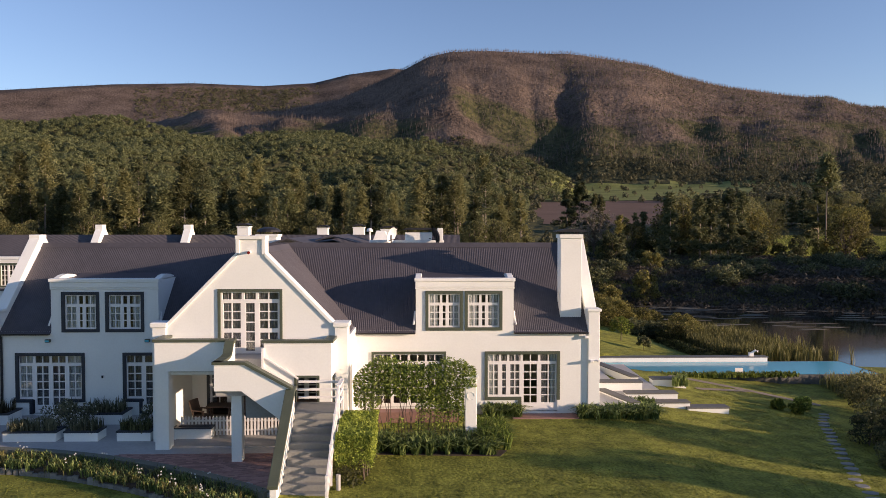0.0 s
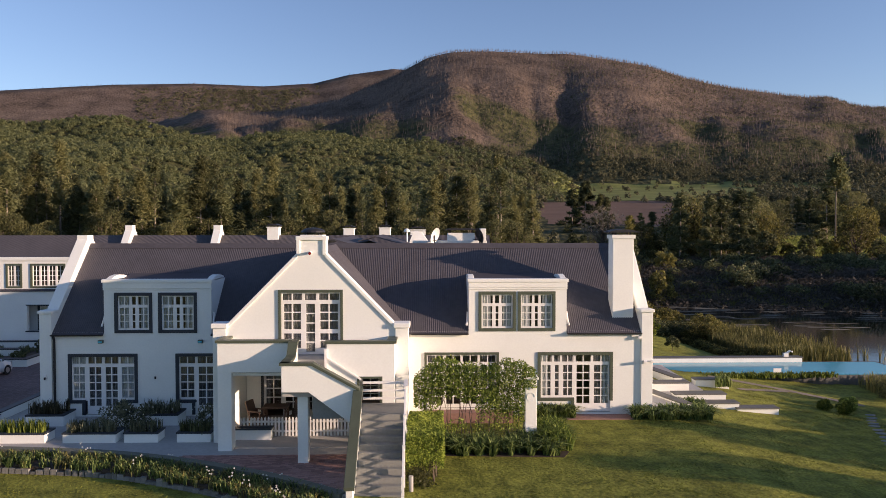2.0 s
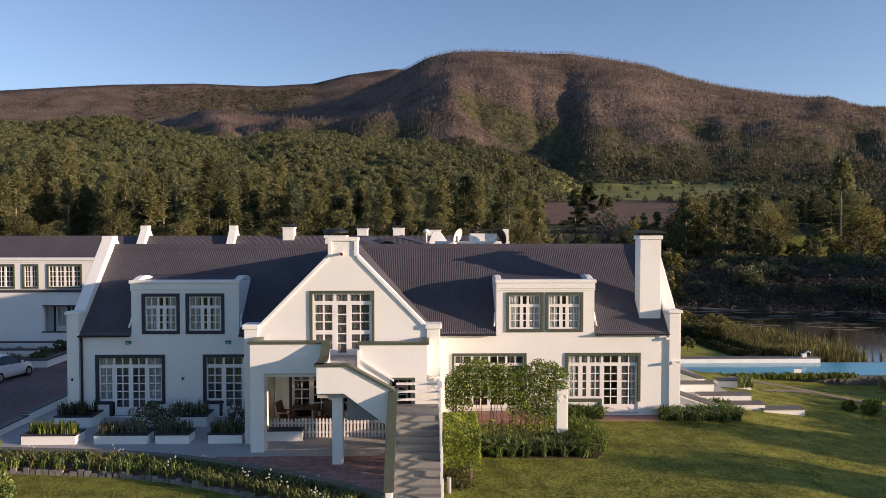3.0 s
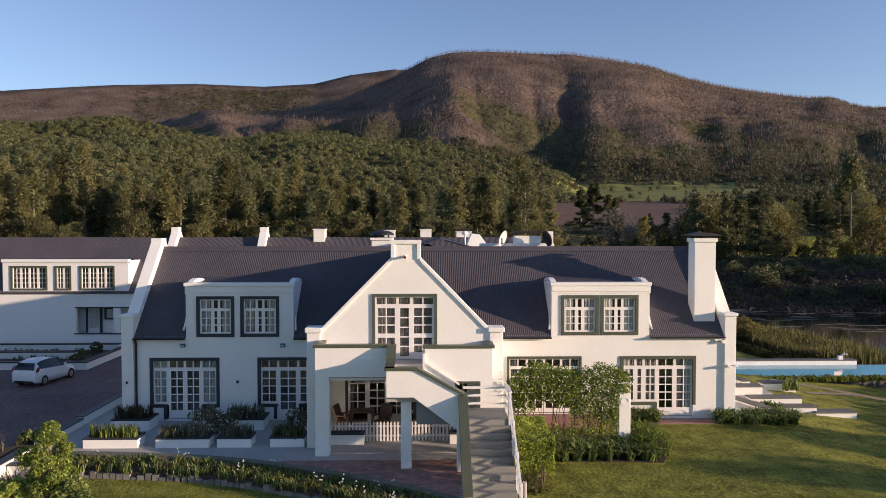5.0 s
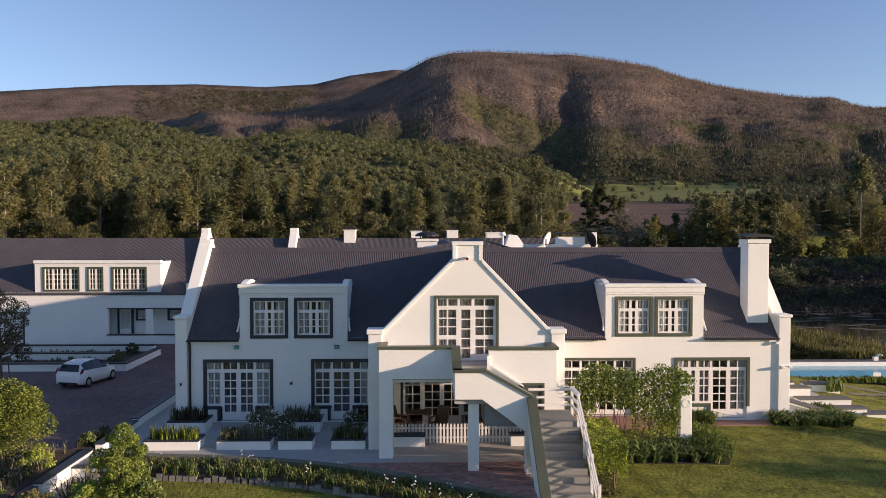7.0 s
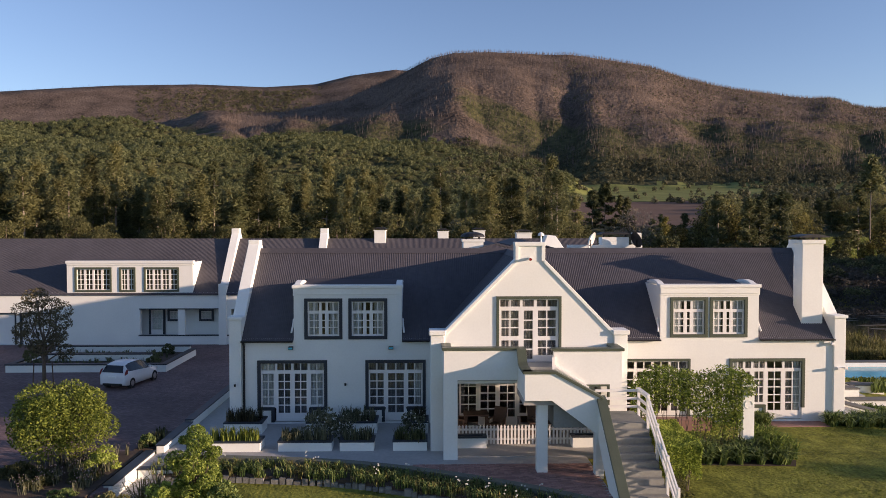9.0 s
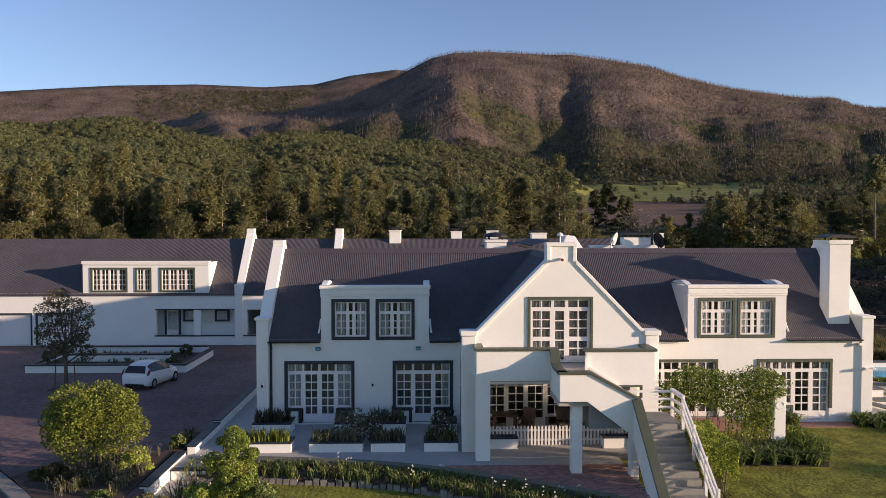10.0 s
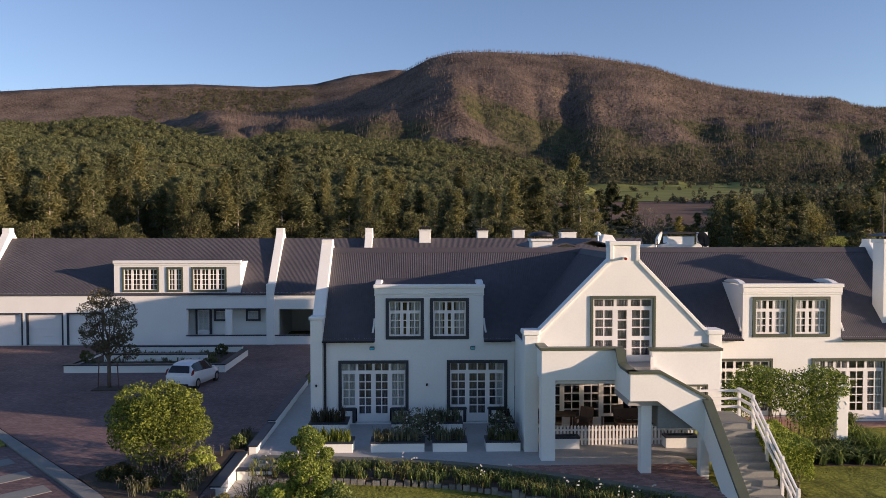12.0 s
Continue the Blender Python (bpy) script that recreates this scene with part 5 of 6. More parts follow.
# pond
rp = np.random.default_rng(4)
shore = curve_pts([(20, 68), (22, 58), (28, 51), (40, 49), (70, 50), (104, 60), (112, 84), (96, 106), (70, 112), (44, 112), (27, 104), (20, 86), (20, 68)], 8)
pond = Shape().prism([(p[0], p[1]) for p in shore[:-1]], -3.9, -2.75, "z")
whole("pond", pond, "water", "dark still pond with reeds along its banks", "water", kind="structure")

scum, rs2 = Shape(), random.Random(21)
for i in range(170):
    cx, cy = rs2.uniform(26, 62), rs2.gauss(93, 5) if i % 3 else rs2.uniform(74, 98)
    a, b = rs2.uniform(.5, 2.4), rs2.uniform(.2, .6)
    o = [(cx + a * rs2.uniform(.6, 1.2) * math.cos(k * math.pi / 5), cy + b * rs2.uniform(.6, 1.2) * math.sin(k * math.pi / 5)) for k in range(10)]
    scum.prism(o, -2.76, -2.742 + .002 * (i % 4), "z")
M["scum"] = material("pond_weed", (0.060, 0.056, 0.040), 0.9, vary=0.25, scale=0.5, fine=5, bump=0.2, island=0.4, second=(0.11, 0.10, 0.072))
whole("water_weed", scum, "scum", "streaks of pale floating weed on the dark pond", "water weed", kind="stuff")

# stepping stones
for i in range(20):
    y = 34.6 - .62 * i + rb.uniform(-.06, .06)
    x = np.interp(y, [22, 24.9, 27.1, 29.4, 31.9, 35.8], [14.2, 15.1, 16.0, 16.85, 17.9, 19.9]) + rb.uniform(-.06, .06)
    x = float(x)
    r0 = [rb.uniform(.8, 1.15) for _ in range(8)]
    o = [(x + .27 * r0[k] * math.cos(k * math.pi / 4), y + .17 * r0[k] * math.sin(k * math.pi / 4)) for k in range(8)]
    whole("stepping_stone", Shape().prism(o, gz(x, y) - .1, gz(x, y) + .035, "z"), "stair", "flat grey stepping stone set in the lawn", "stone", "stepping stones across the lawn", bevel=.015)


# worn earth path between the pool and the stepping stones
def ground_strip(line, w, lift=.018):
    v = []
    for i, (x, y) in enumerate(line):
        a, b = line[max(0, i - 1)], line[min(len(line) - 1, i + 1)]
        d = Vector((b[0] - a[0], b[1] - a[1])).normalized()
        ww = w * (.75 + .5 * abs(math.sin(i * 1.7)))
        for k in (-1, 1):
            px_, py_ = x - d.y * ww * k, y + d.x * ww * k
            v.append((px_, py_, gz(px_, py_) + lift))
    return Shape().add(v, [(2 * i, 2 * i + 2, 2 * i + 3, 2 * i + 1) for i in range(len(line) - 1)])


M["earth"] = material("earth", (0.25, 0.205, 0.15), 0.95, vary=0.25, scale=1.2, fine=14, bump=0.4, dist=0.02)
whole("earth_path", ground_strip(curve_pts([(14.0, 41.4), (15.4, 40.6), (17.2, 39.4), (18.6, 38.2), (20.4, 36.8)], 6), .28), "earth", "narrow worn earth path below the pool", "path", kind="structure")
whole("earth_path", ground_strip(curve_pts([(14.4, 38.2), (16.2, 38.6), (17.6, 38.9)], 6), .22), "earth", "short worn earth path joining at the pool", "path", kind="structure")


# ---------- car ----------
def build_car(x, y, rz):
    car = thing("car", 0, 0, 0, "white five-door hatchback parked in the shaded courtyard", "car")
    # sections along the length: (y, half width low, half width belt, half width roof, z low, z belt, z roof)
    S = [(-1.98, .70, .74, .62, .36, .60, .66), (-1.95, .80, .82, .66, .28, .80, .92), (-1.82, .84, .85, .64, .24, .96, 1.13), (-1.60, .85, .86, .60, .22, 1.02, 1.36), (-1.25, .85, .86, .58, .22, 1.0, 1.45), (-.6, .85, .86, .60, .22, .97, 1.49),
         (.05, .85, .86, .59, .22, .93, 1.45), (.5, .85, .86, .57, .22, .90, 1.29), (1.05, .84, .84, .62, .22, .87, .97), (1.55, .80, .78, .58, .22, .78, .84), (1.88, .70, .66, .5, .26, .62, .68), (1.99, .6, .55, .45, .34, .5, .54)]
    rings = [[(-wl, yy, zl), (-wl - .01, yy, (zl + zb) / 2), (-wb, yy, zb), (-wr, yy, zr - .03), (-wr * .6, yy, zr), (wr * .6, yy, zr), (wr, yy, zr - .03), (wb, yy, zb), (wl + .01, yy, (zl + zb) / 2), (wl, yy, zl)] for yy, wl, wb, wr, zl, zb, zr in S]
    n = 10
    body, side, rear_g = Shape(), Shape(), Shape()
    v = [p for r in rings for p in r]
    fb, fg = [], []
    for i in range(len(S) - 1):
        for k in range(n):
            f = (i * n + k, i * n + (k + 1) % n, (i + 1) * n + (k + 1) % n, (i + 1) * n + k)
            (fg if k in (2, 6) and 3 <= i <= 7 else fb).append(f)
    fb += [tuple(range(n))[::-1], tuple((len(S) - 1) * n + k for k in range(n))]
    body.add(v, fb)
    b = part("body", body, "car_paint", car, "", 0, True)
    side.add(v, fg)
    part("side_window", side, "car_glass", car, "dark tinted side windows")
    rear_g.add([(-.68, -1.91, .97), (.68, -1.91, .97), (.63, -1.81, 1.13), (.55, -1.63, 1.33), (-.55, -1.63, 1.33), (-.63, -1.81, 1.13)], [(0, 1, 2, 5), (5, 2, 3, 4)])
    rear_g.v = [(a, c - .035, d + .012) for a, c, d in rear_g.v]
    part("rear_window", rear_g, "car_glass", car)
    part("windscreen", Shape().add([(-.54, .60, 1.28), (.54, .60, 1.28), (.60, 1.12, .985), (-.60, 1.12, .985)], [(3, 2, 1, 0)]), "car_glass", car)
    for sx in (-1, 1):
        part("tail_light", Shape().prism([(-1.97, .84), (-1.72, .90), (-1.62, 1.16), (-1.80, 1.12), (-1.93, .98)], sx * .82 - .03, sx * .82 + .043, "x"), "red", car, "red tail light", .02)
        part("mirror", Shape().box(sx * .95 - .08, sx * .95 + .08, .5, .62, .92, 1.05), "car_paint", car, "", .03)
        part("headlight", Shape().box(sx * .60 - .12, sx * .60 + .12, 1.62, 1.86, .62, .74), "rim", car, "", .02)
        for yy in (-1.22, 1.27):
            w = new("wheel")
            w.parent, w.location = car, (sx * .76, yy, .3)
            part("tyre", Shape().tube([(sx * .66, yy, .3), (sx * .86, yy, .3)], .3, .3, 20), "rubber", w)
            part("rim", Shape().tube([(sx * .80, yy, .3), (sx * .872, yy, .3)], .2, .17, 12), "rim", w, "alloy rim")
    part("bumper", Shape().box(-.62, .62, -2.02, -1.9, .26, .37), "rubber", car, "dark lower bumper", .03)
    part("number_plate", Shape().box(-.25, .25, -2.0, -1.93, .66, .77), "pool_white", car, "pale blank number plate")
    car.matrix_basis = pose(x, y, -.02, 0, 0, rz) @ Matrix.Diagonal((.86, .78, .89, 1))


build_car(-25.75, 38.6, -12)


# ---------- trees and shrubs ----------
def tree_thing(name, trunk, crown, label, category="tree", group="", trunk_mat="bark"):
    t = thing(name, 0, 0, 0, label, category, group)
    if trunk is not None:
        part("trunk", trunk, trunk_mat, t, "", 0, True)
    part("crown", crown, "bark", t)
    return t


def lumps(rng, n, centres, radii, shell=.55):
    """Points in and on a set of ellipsoids, thicker towards their skins."""
    k = rng.integers(0, len(centres), n)
    d = rng.normal(size=(n, 3))
    d /= np.linalg.norm(d, axis=1)[:, None]
    r = shell + (1 - shell) * rng.random((n, 1)) ** .5
    return np.asarray(centres)[k] + d * r * np.asarray(radii)[k]


def pine(seed, h, w, bare, n, size, mat, name="pine_tree"):
    """A tall pine: bare lower trunk, tiers of drooping boughs."""
    rng = np.random.default_rng(seed)
    s = Shape().tube([(0, 0, -.5), (rng.normal(0, .1), rng.normal(0, .1), h * .5), (rng.normal(0, .15), rng.normal(0, .15), h * .97)], (.011 if bare > .4 else .016) * h, .03, 7)
    pts = []
    nb = int(h * 2.6)
    for i in range(nb):
        q = rng.random() ** .8
        z = h * (bare + (1 - bare) * q)
        L = w * (1.05 - q) ** .75 * rng.uniform(.55, 1.15)
        a = rng.uniform(0, 2 * math.pi)
        m = int(n / nb)
        u = rng.random(m) ** .6
        sp = .10 * h ** .5 * (.35 + .8 * u)
        x, y = L * u * math.cos(a) + rng.normal(0, 1, m) * sp, L * u * math.sin(a) + rng.normal(0, 1, m) * sp
        pts.append(np.stack([x, y, z + .18 * L * u - .12 * L * u * u + rng.normal(0, 1, m) * sp * .7], 1))
        if i % 2 == 0:
            s.tube([(0, 0, z - .1 * L), (L * .85 * math.cos(a), L * .85 * math.sin(a), z + .05 * L)], .006 * h, .015, 4)
    return tree_thing(name, s, leaves(rng, np.concatenate(pts), size, "crown", mat, .3, 1.7, h > 5), "tall dark green pine in the forest belt", "tree", "forest trees", "bark_pale")


def broad(seed, h, w, bare, nl, n, size, mat, label, name="tree", group="", stems=1):
    """A broad-leaved tree or shrub: forking limbs, each ending in a clump of leaves."""
    rng = np.random.default_rng(seed)
    s = Shape()
    cs, rs = [], []
    for k in range(stems):
        bx, by = (0, 0) if stems == 1 else (rng.normal(0, .12 * w), rng.normal(0, .12 * w))
        s.tube([(bx, by, -.3), (bx * .9, by * .9, h * bare), (bx * .5, by * .5, h * (bare + .3))], .022 * h, .012 * h, 7)
    for i in range(nl):
        a, q = i * 2.4 + rng.uniform(-.4, .4), (i + .5) / nl
        zz = h * (bare + (1 - bare) * (.12 + .80 * q))
        R = w * .5 * math.sqrt(max(.05, 1 - (2 * q - .85) ** 2 / 1.6)) * rng.uniform(.5, .95)
        c = (R * math.cos(a), R * math.sin(a), zz)
        s.tube([(0, 0, h * (bare + .25 * q)), (c[0] * .5, c[1] * .5, (h * bare + c[2]) / 2 + .1), (c[0] * .9, c[1] * .9, c[2])], .009 * h, .004 * h, 5)
        cs.append(c)
        rr = w * rng.uniform(.13, .24)
        rs.append((rr, rr, rr * rng.uniform(.65, .95)))
    return tree_thing(name, s, leaves(rng, lumps(rng, n, cs, rs), size, "crown", mat, tri=h > 5.5), label, "shrub" if "shrub" in name or "bush" in name else "tree", group)


def place(proto, spots, rng, lo=.8, hi=1.2, sink=.2):
    """The first spot takes the prototype, the others copies of it."""
    for i, (x, y) in enumerate(spots):
        sc = rng.uniform(lo, hi)
        m = Matrix.LocRotScale((x, y, gz(x, y) - sink), Euler((0, 0, rng.uniform(0, 6.28))), (sc, sc, sc * rng.uniform(.9, 1.12)))
        if i == 0:
            proto.matrix_basis = m
        else:
            c = copy_thing(proto, Matrix())
            c.matrix_basis = m


def spot(b, r):
    th = math.atan(b) + radians(1.27)
    return -7 + r * math.sin(th), r * math.cos(th)


rng = np.random.default_rng(11)
# forest belt behind the rear wing
protos = [pine(21, 17, 2.6, .22, 5600, .22, "leaf_pine"), pine(22, 16, 2.2, .36, 4600, .21, "leaf_olive"), pine(23, 15, 3.0, .12, 5600, .22, "leaf_pine"), pine(24, 17, 2.0, .45, 4200, .21, "leaf_olive"), pine(25, 13, 2.7, .08, 5200, .21, "leaf_dark"),
          broad(26, 13, 6.5, .2, 26, 6500, .23, "leaf_olive", "loose olive green tree in the forest belt", "forest_tree", "forest trees"), pine(27, 18, 1.8, .55, 2400, .21, "leaf_olive"), pine(28, 17, 1.5, .6, 1600, .21, "leaf_pine")]
slots = [[] for _ in protos]
for i in range(330):
    b = rng.uniform(-.80, .16)
    r = rng.uniform(102, 124) if i % 5 < 2 else rng.uniform(122, 215)
    if b > .06 and r > 190:
        continue
    slots[rng.integers(0, len(protos))].append(spot(b, r))
for i in range(46):
    slots[5].append(spot(-.78 + i * .0205 + rng.uniform(-.01, .01), rng.uniform(97, 104)))
for p, s in zip(protos, slots):
    place(p, s, rng, .5 if p is protos[5] else .76, .78 if p is protos[5] else 1.02)
# mixed trees round the pond and out to the fields
POND = "trees round the pond"
mixed = [broad(31, 12, 8, .16, 26, 4600, .27, "leaf_olive", "broad olive green tree beyond the pond", "tree", POND), broad(32, 9, 6, .1, 22, 3800, .24, "leaf_pond", "yellow-green tree beyond the pond", "tree", POND),
         pine(33, 13, 2.9, .06, 4200, .28, "leaf_dark"), pine(34, 10, 2.3, .08, 4000, .22, "leaf_pond"), broad(35, 5.5, 4.6, .08, 16, 3600, .19, "leaf_dark", "dark shrubby tree beyond the pond", "tree", POND), broad(36, 4.2, 3.8, .06, 14, 3000, .17, "leaf_pond", "olive shrubby tree beyond the pond", "tree", POND)]
low = broad(37, 2.2, 3.8, .04, 14, 1200, .2, "leaf_dark", "low dark shrub on the far bank of the pond", "bank_bush", "shrubs on the far bank", 4)
slots = [[] for _ in mixed]
for i in range(54):
    b, r = rng.uniform(.43, .74), rng.uniform(296, 350)
    slots[rng.choice([0, 0, 1, 2, 3, 3])].append(spot(b, r))
for i in range(26):
    b, r = rng.uniform(.30, .475), rng.uniform(158, 225)
    slots[rng.choice([1, 2, 2, 2, 3, 4])].append(spot(b, r))
for i in range(12):
    b, r = rng.uniform(.19, .32), rng.uniform(165, 240)
    slots[rng.choice([4, 5, 5])].append(spot(b, r))
for b, r, k in ((.285, 172, 3), (.30, 180, 1), (.315, 190, 2), (.262, 165, 5), (.40, 165, 2), (.42, 176, 2), (.455, 184, 2), (.475, 190, 4), (.505, 188, 5), (.53, 195, 4), (.565, 190, 5), (.60, 186, 1), (.63, 192, 4), (.69, 188, 5)):
    slots[k].append(spot(b, r))
for i in range(22):
    slots[rng.choice([4, 5])].append(spot(rng.uniform(.10, .36), rng.uniform(100, 160)))
for p, s in zip(mixed, slots):
    place(p, s, rng, .75, 1.2)
# the tall dark group behind the pond
group_ = [broad(46, 17, 13, .12, 34, 5200, .36, "leaf_olive", "tall broad dark tree behind the pond", "tree", POND), pine(47, 17, 5.2, .1, 4600, .36, "leaf_pine"), broad(48, 13, 10, .14, 28, 4600, .32, "leaf_pond", "rounded olive tree behind the pond", "tree", POND)]
tagged(group_[1], "tall dark spreading conifer behind the pond", "tree", POND)
for p, s in zip(group_, ([(.372, 205), (.43, 215), (.452, 200), (.40, 226), (.475, 230)], [(.415, 196), (.39, 214), (.445, 222), (.555, 214), (.35, 218)], [(.345, 196), (.362, 188), (.425, 192), (.468, 198), (.60, 206)])):
    place(p, [spot(*q) for q in s], rng, .8, 1.05)
place(low, [spot(rng.uniform(.24, .80), rng.uniform(112, 182)) for _ in range(110)], rng, .6, 1.3)
# tall unseen trees added on the near side of the pond to shade the far bank
shade = broad(38, 14, 11, .1, 20, 3600, .5, "leaf_dark", "tall unseen tree added beside the pond for its shade", "tree", POND)
place(shade, [(105, 78), (112, 92), (108, 104), (116, 116), (110, 130), (126, 128), (122, 100), (98, 112), (95, 68), (132, 112)], rng, .9, 1.15)
bare = broad(39, 13, 11, .22, 30, 2400, .2, "twig", "pale leafless tree at the edge of the field", "bare_tree")
tagged(bare, "pale leafless tree at the edge of the field", "tree")
place(bare, [spot(.247, 186)], rng, 1.0, 1.0)
# far conifers by the ploughed field, and one tall pine
pair = pine(41, 19, 7.2, .03, 7000, .46, "leaf_dark", "conifer")
tagged(pair, "broad grey-green conifer beside the ploughed field", "tree", "conifers by the field")
place(pair, [spot(.195, 300), spot(.212, 306)], rng, .95, 1.05)
pair = pine(43, 14, 4.0, .03, 3600, .42, "leaf_olive", "conifer")
tagged(pair, "narrow olive conifer beside the ploughed field", "tree", "conifers by the field")
place(pair, [spot(.243, 298), spot(.234, 306)], rng, .95, 1.1)
pair = pine(44, 7, 2.4, .03, 2000, .3, "leaf_dark", "conifer")
tagged(pair, "small dark conifer at the edge of the ploughed field", "tree", "conifers by the field")
place(pair, [spot(.290, 300), spot(.277, 292)], rng, .9, 1.05)
tall = pine(42, 22, 3.8, .68, 1800, .5, "leaf_pine", "umbrella_pine")
tagged(tall, "tall thin-trunked pine with a high crown", "tree", "forest trees")
place(tall, [(94.7, 169.7)], rng, 1.0, 1.0)


def scatter_mesh(name, pos, scale, mat, label, category, m=46, fine=1.0, seed=1):
    """Many rough crowns in one mesh, for woods too far off to count."""
    g = np.random.default_rng(seed)
    n = len(pos)
    d = g.normal(size=(n, m, 3))
    d[:, :, 2] = np.abs(d[:, :, 2]) - .35
    d /= np.linalg.norm(d, axis=2)[:, :, None]
    c = np.asarray(pos)[:, None, :] + d * np.asarray(scale)[:, None, :] * g.uniform(.7, 1.1, (n, m, 1))
    u = np.cross(d, g.normal(size=(n, m, 3)))
    u /= np.linalg.norm(u, axis=2)[:, :, None] + 1e-9
    w = np.cross(d + g.normal(0, .35, (n, m, 3)), u)
    s = np.asarray(scale)[:, None, :1] * g.uniform(.28, .55, (n, m, 1)) * fine
    v = np.stack([c - u * s, c + u * s * .8 - w * s * .5, c + w * s], 2).reshape(-1, 3)
    return tagged(new(name, quads_mesh(name, v, n * m, mat, 3)), label, category, kind="stuff")


M["canopy"] = leaf_material("canopy_leaf", (0.082, 0.100, 0.042), (0.160, 0.174, 0.076), .4, 0, .3)
M["marsh"] = leaf_material("marsh_shade_leaf", (0.058, 0.053, 0.043), (0.076, 0.068, 0.054), .4, 0, .15)
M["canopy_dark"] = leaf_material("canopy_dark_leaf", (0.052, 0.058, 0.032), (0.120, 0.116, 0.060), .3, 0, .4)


def far_spots(n, b0, b1, r0, r1, seed):
    g = np.random.default_rng(seed)
    b = g.uniform(b0, b1, n)
    r = np.sqrt(g.uniform(r0 ** 2, r1 ** 2, n))
    th = np.arctan(b) + radians(1.27)
    return b, r, -7 + r * np.sin(th), r * np.cos(th), g


b, r, x, y, g = far_spots(12500, -.80, .18, 400, 950, 51)
keep = (b < .13) | (r > 640)
b, r, x, y = b[keep], r[keep], x[keep], y[keep]
z = ground_z(x, y)
sc = g.uniform(1.6, 3.7, (len(x), 1)) * np.array([[1, 1, 1.0]]) * g.uniform(.8, 1.2, (len(x), 3))
scatter_mesh("hill_forest", np.stack([x, y, z + sc[:, 2] * .5], 1), sc, "canopy", "dense green forest canopy on the foothill", "forest", 66, .56, seed=52)
b, r, x, y, g = far_spots(5200, .0, .80, 560, 1250, 53)
keep = (g.random(len(b)) < .25 + .75 * smooth(-.1, .18, fbm(x / 90, y / 90, 3, 21))) & ~((b > .14) & (b < .37) & (r < 560)) & ~((b > .14) & (b < .44) & (r > 600) & (r < 1010) & (g.random(len(b)) < .9))
x, y, g2 = x[keep], y[keep], np.random.default_rng(54)
z = ground_z(x, y)
sc = g2.uniform(1.6, 3.6, (len(x), 1)) * g2.uniform(.7, 1.3, (len(x), 3)) * np.array([[1, 1, 1.3]])
scatter_mesh("foot_scrub", np.stack([x, y, z + sc[:, 2] * .5], 1), sc, "canopy_dark", "scattered dark trees at the foot of the mountain", "forest", 60, .75, seed=55)
b, r, x, y, g = far_spots(2200, .14, .85, 240, 620, 63)
keep = ~((b > .15) & (b < .36) & (r > 255) & (r < 610)) & ~((b > .30) & (r < 335)) & (g.random(len(b)) < .2 + .8 * smooth(-.15, .1, fbm(x / 60, y / 60, 3, 27)))
x, y, g2 = x[keep], y[keep], np.random.default_rng(64)
z = ground_z(x, y)
sc = g2.uniform(1.3, 2.8, (len(x), 1)) * g2.uniform(.7, 1.3, (len(x), 3)) * np.array([[1, 1, 1.3]])
scatter_mesh("valley_trees", np.stack([x, y, z + sc[:, 2] * .6], 1), sc, "canopy_dark", "hedgerows and dark trees between the far fields", "forest", 90, .6, seed=65)
b, r, x, y, g = far_spots(5200, -.45, .85, 950, 1500, 56)
keep = ~((b > .14) & (b < .40) & (r < 1010)) & (g.random(len(b)) < 1.1 - (r - 950) / 330 + .8 * fbm(x / 120, y / 120, 3, 33))
x, y, g2 = x[keep], y[keep], np.random.default_rng(57)
z = ground_z(x, y)
sc = g2.uniform(1.7, 3.6, (len(x), 1)) * g2.uniform(.7, 1.2, (len(x), 3)) * np.array([[.8, .8, 1.6]])
scatter_mesh("slope_scrub", np.stack([x, y, z + sc[:, 2] * .4], 1), sc, "canopy_dark", "dark regrowing trees on the lower burnt slope", "forest", seed=58)


# green wood left standing on the range behind
b, r, x, y, g = far_spots(4200, -.42, -.165, 2350, 3120, 59)
keep = g.random(len(b)) < .55 + 1.3 * fbm(x / 200, y / 200, 3, 35) + .6 * smooth(-.40, -.30, b) - .25 - .5 * smooth(-.24, -.17, b)
x, y, g2 = x[keep], y[keep], np.random.default_rng(60)
z = ground_z(x, y)
sc = g2.uniform(3.5, 7.5, (len(x), 1)) * g2.uniform(.7, 1.2, (len(x), 3))
scatter_mesh("range_wood", np.stack([x, y, z + sc[:, 2] * .4], 1), sc, "canopy_dark", "dark green wood on the far range", "forest", 26, .7, seed=61)


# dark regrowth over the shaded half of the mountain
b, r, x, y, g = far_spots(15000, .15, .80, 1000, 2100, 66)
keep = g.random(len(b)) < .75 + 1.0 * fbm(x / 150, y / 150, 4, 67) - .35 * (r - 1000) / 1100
x, y, g2 = x[keep], y[keep], np.random.default_rng(68)
z = ground_z(x, y)
sc = g2.uniform(1.2, 2.9, (len(x), 1)) * np.array([[.8, .8, 1.3]]) * g2.uniform(.7, 1.2, (len(x), 3))
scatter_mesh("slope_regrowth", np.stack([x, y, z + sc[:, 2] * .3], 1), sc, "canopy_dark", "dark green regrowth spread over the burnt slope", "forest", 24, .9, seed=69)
# marsh growth added on the far bank of the pond, its dark colour standing for shade
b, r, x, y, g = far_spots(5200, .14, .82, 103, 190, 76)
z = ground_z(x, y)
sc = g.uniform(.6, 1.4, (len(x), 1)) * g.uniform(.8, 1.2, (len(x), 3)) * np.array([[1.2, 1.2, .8]])
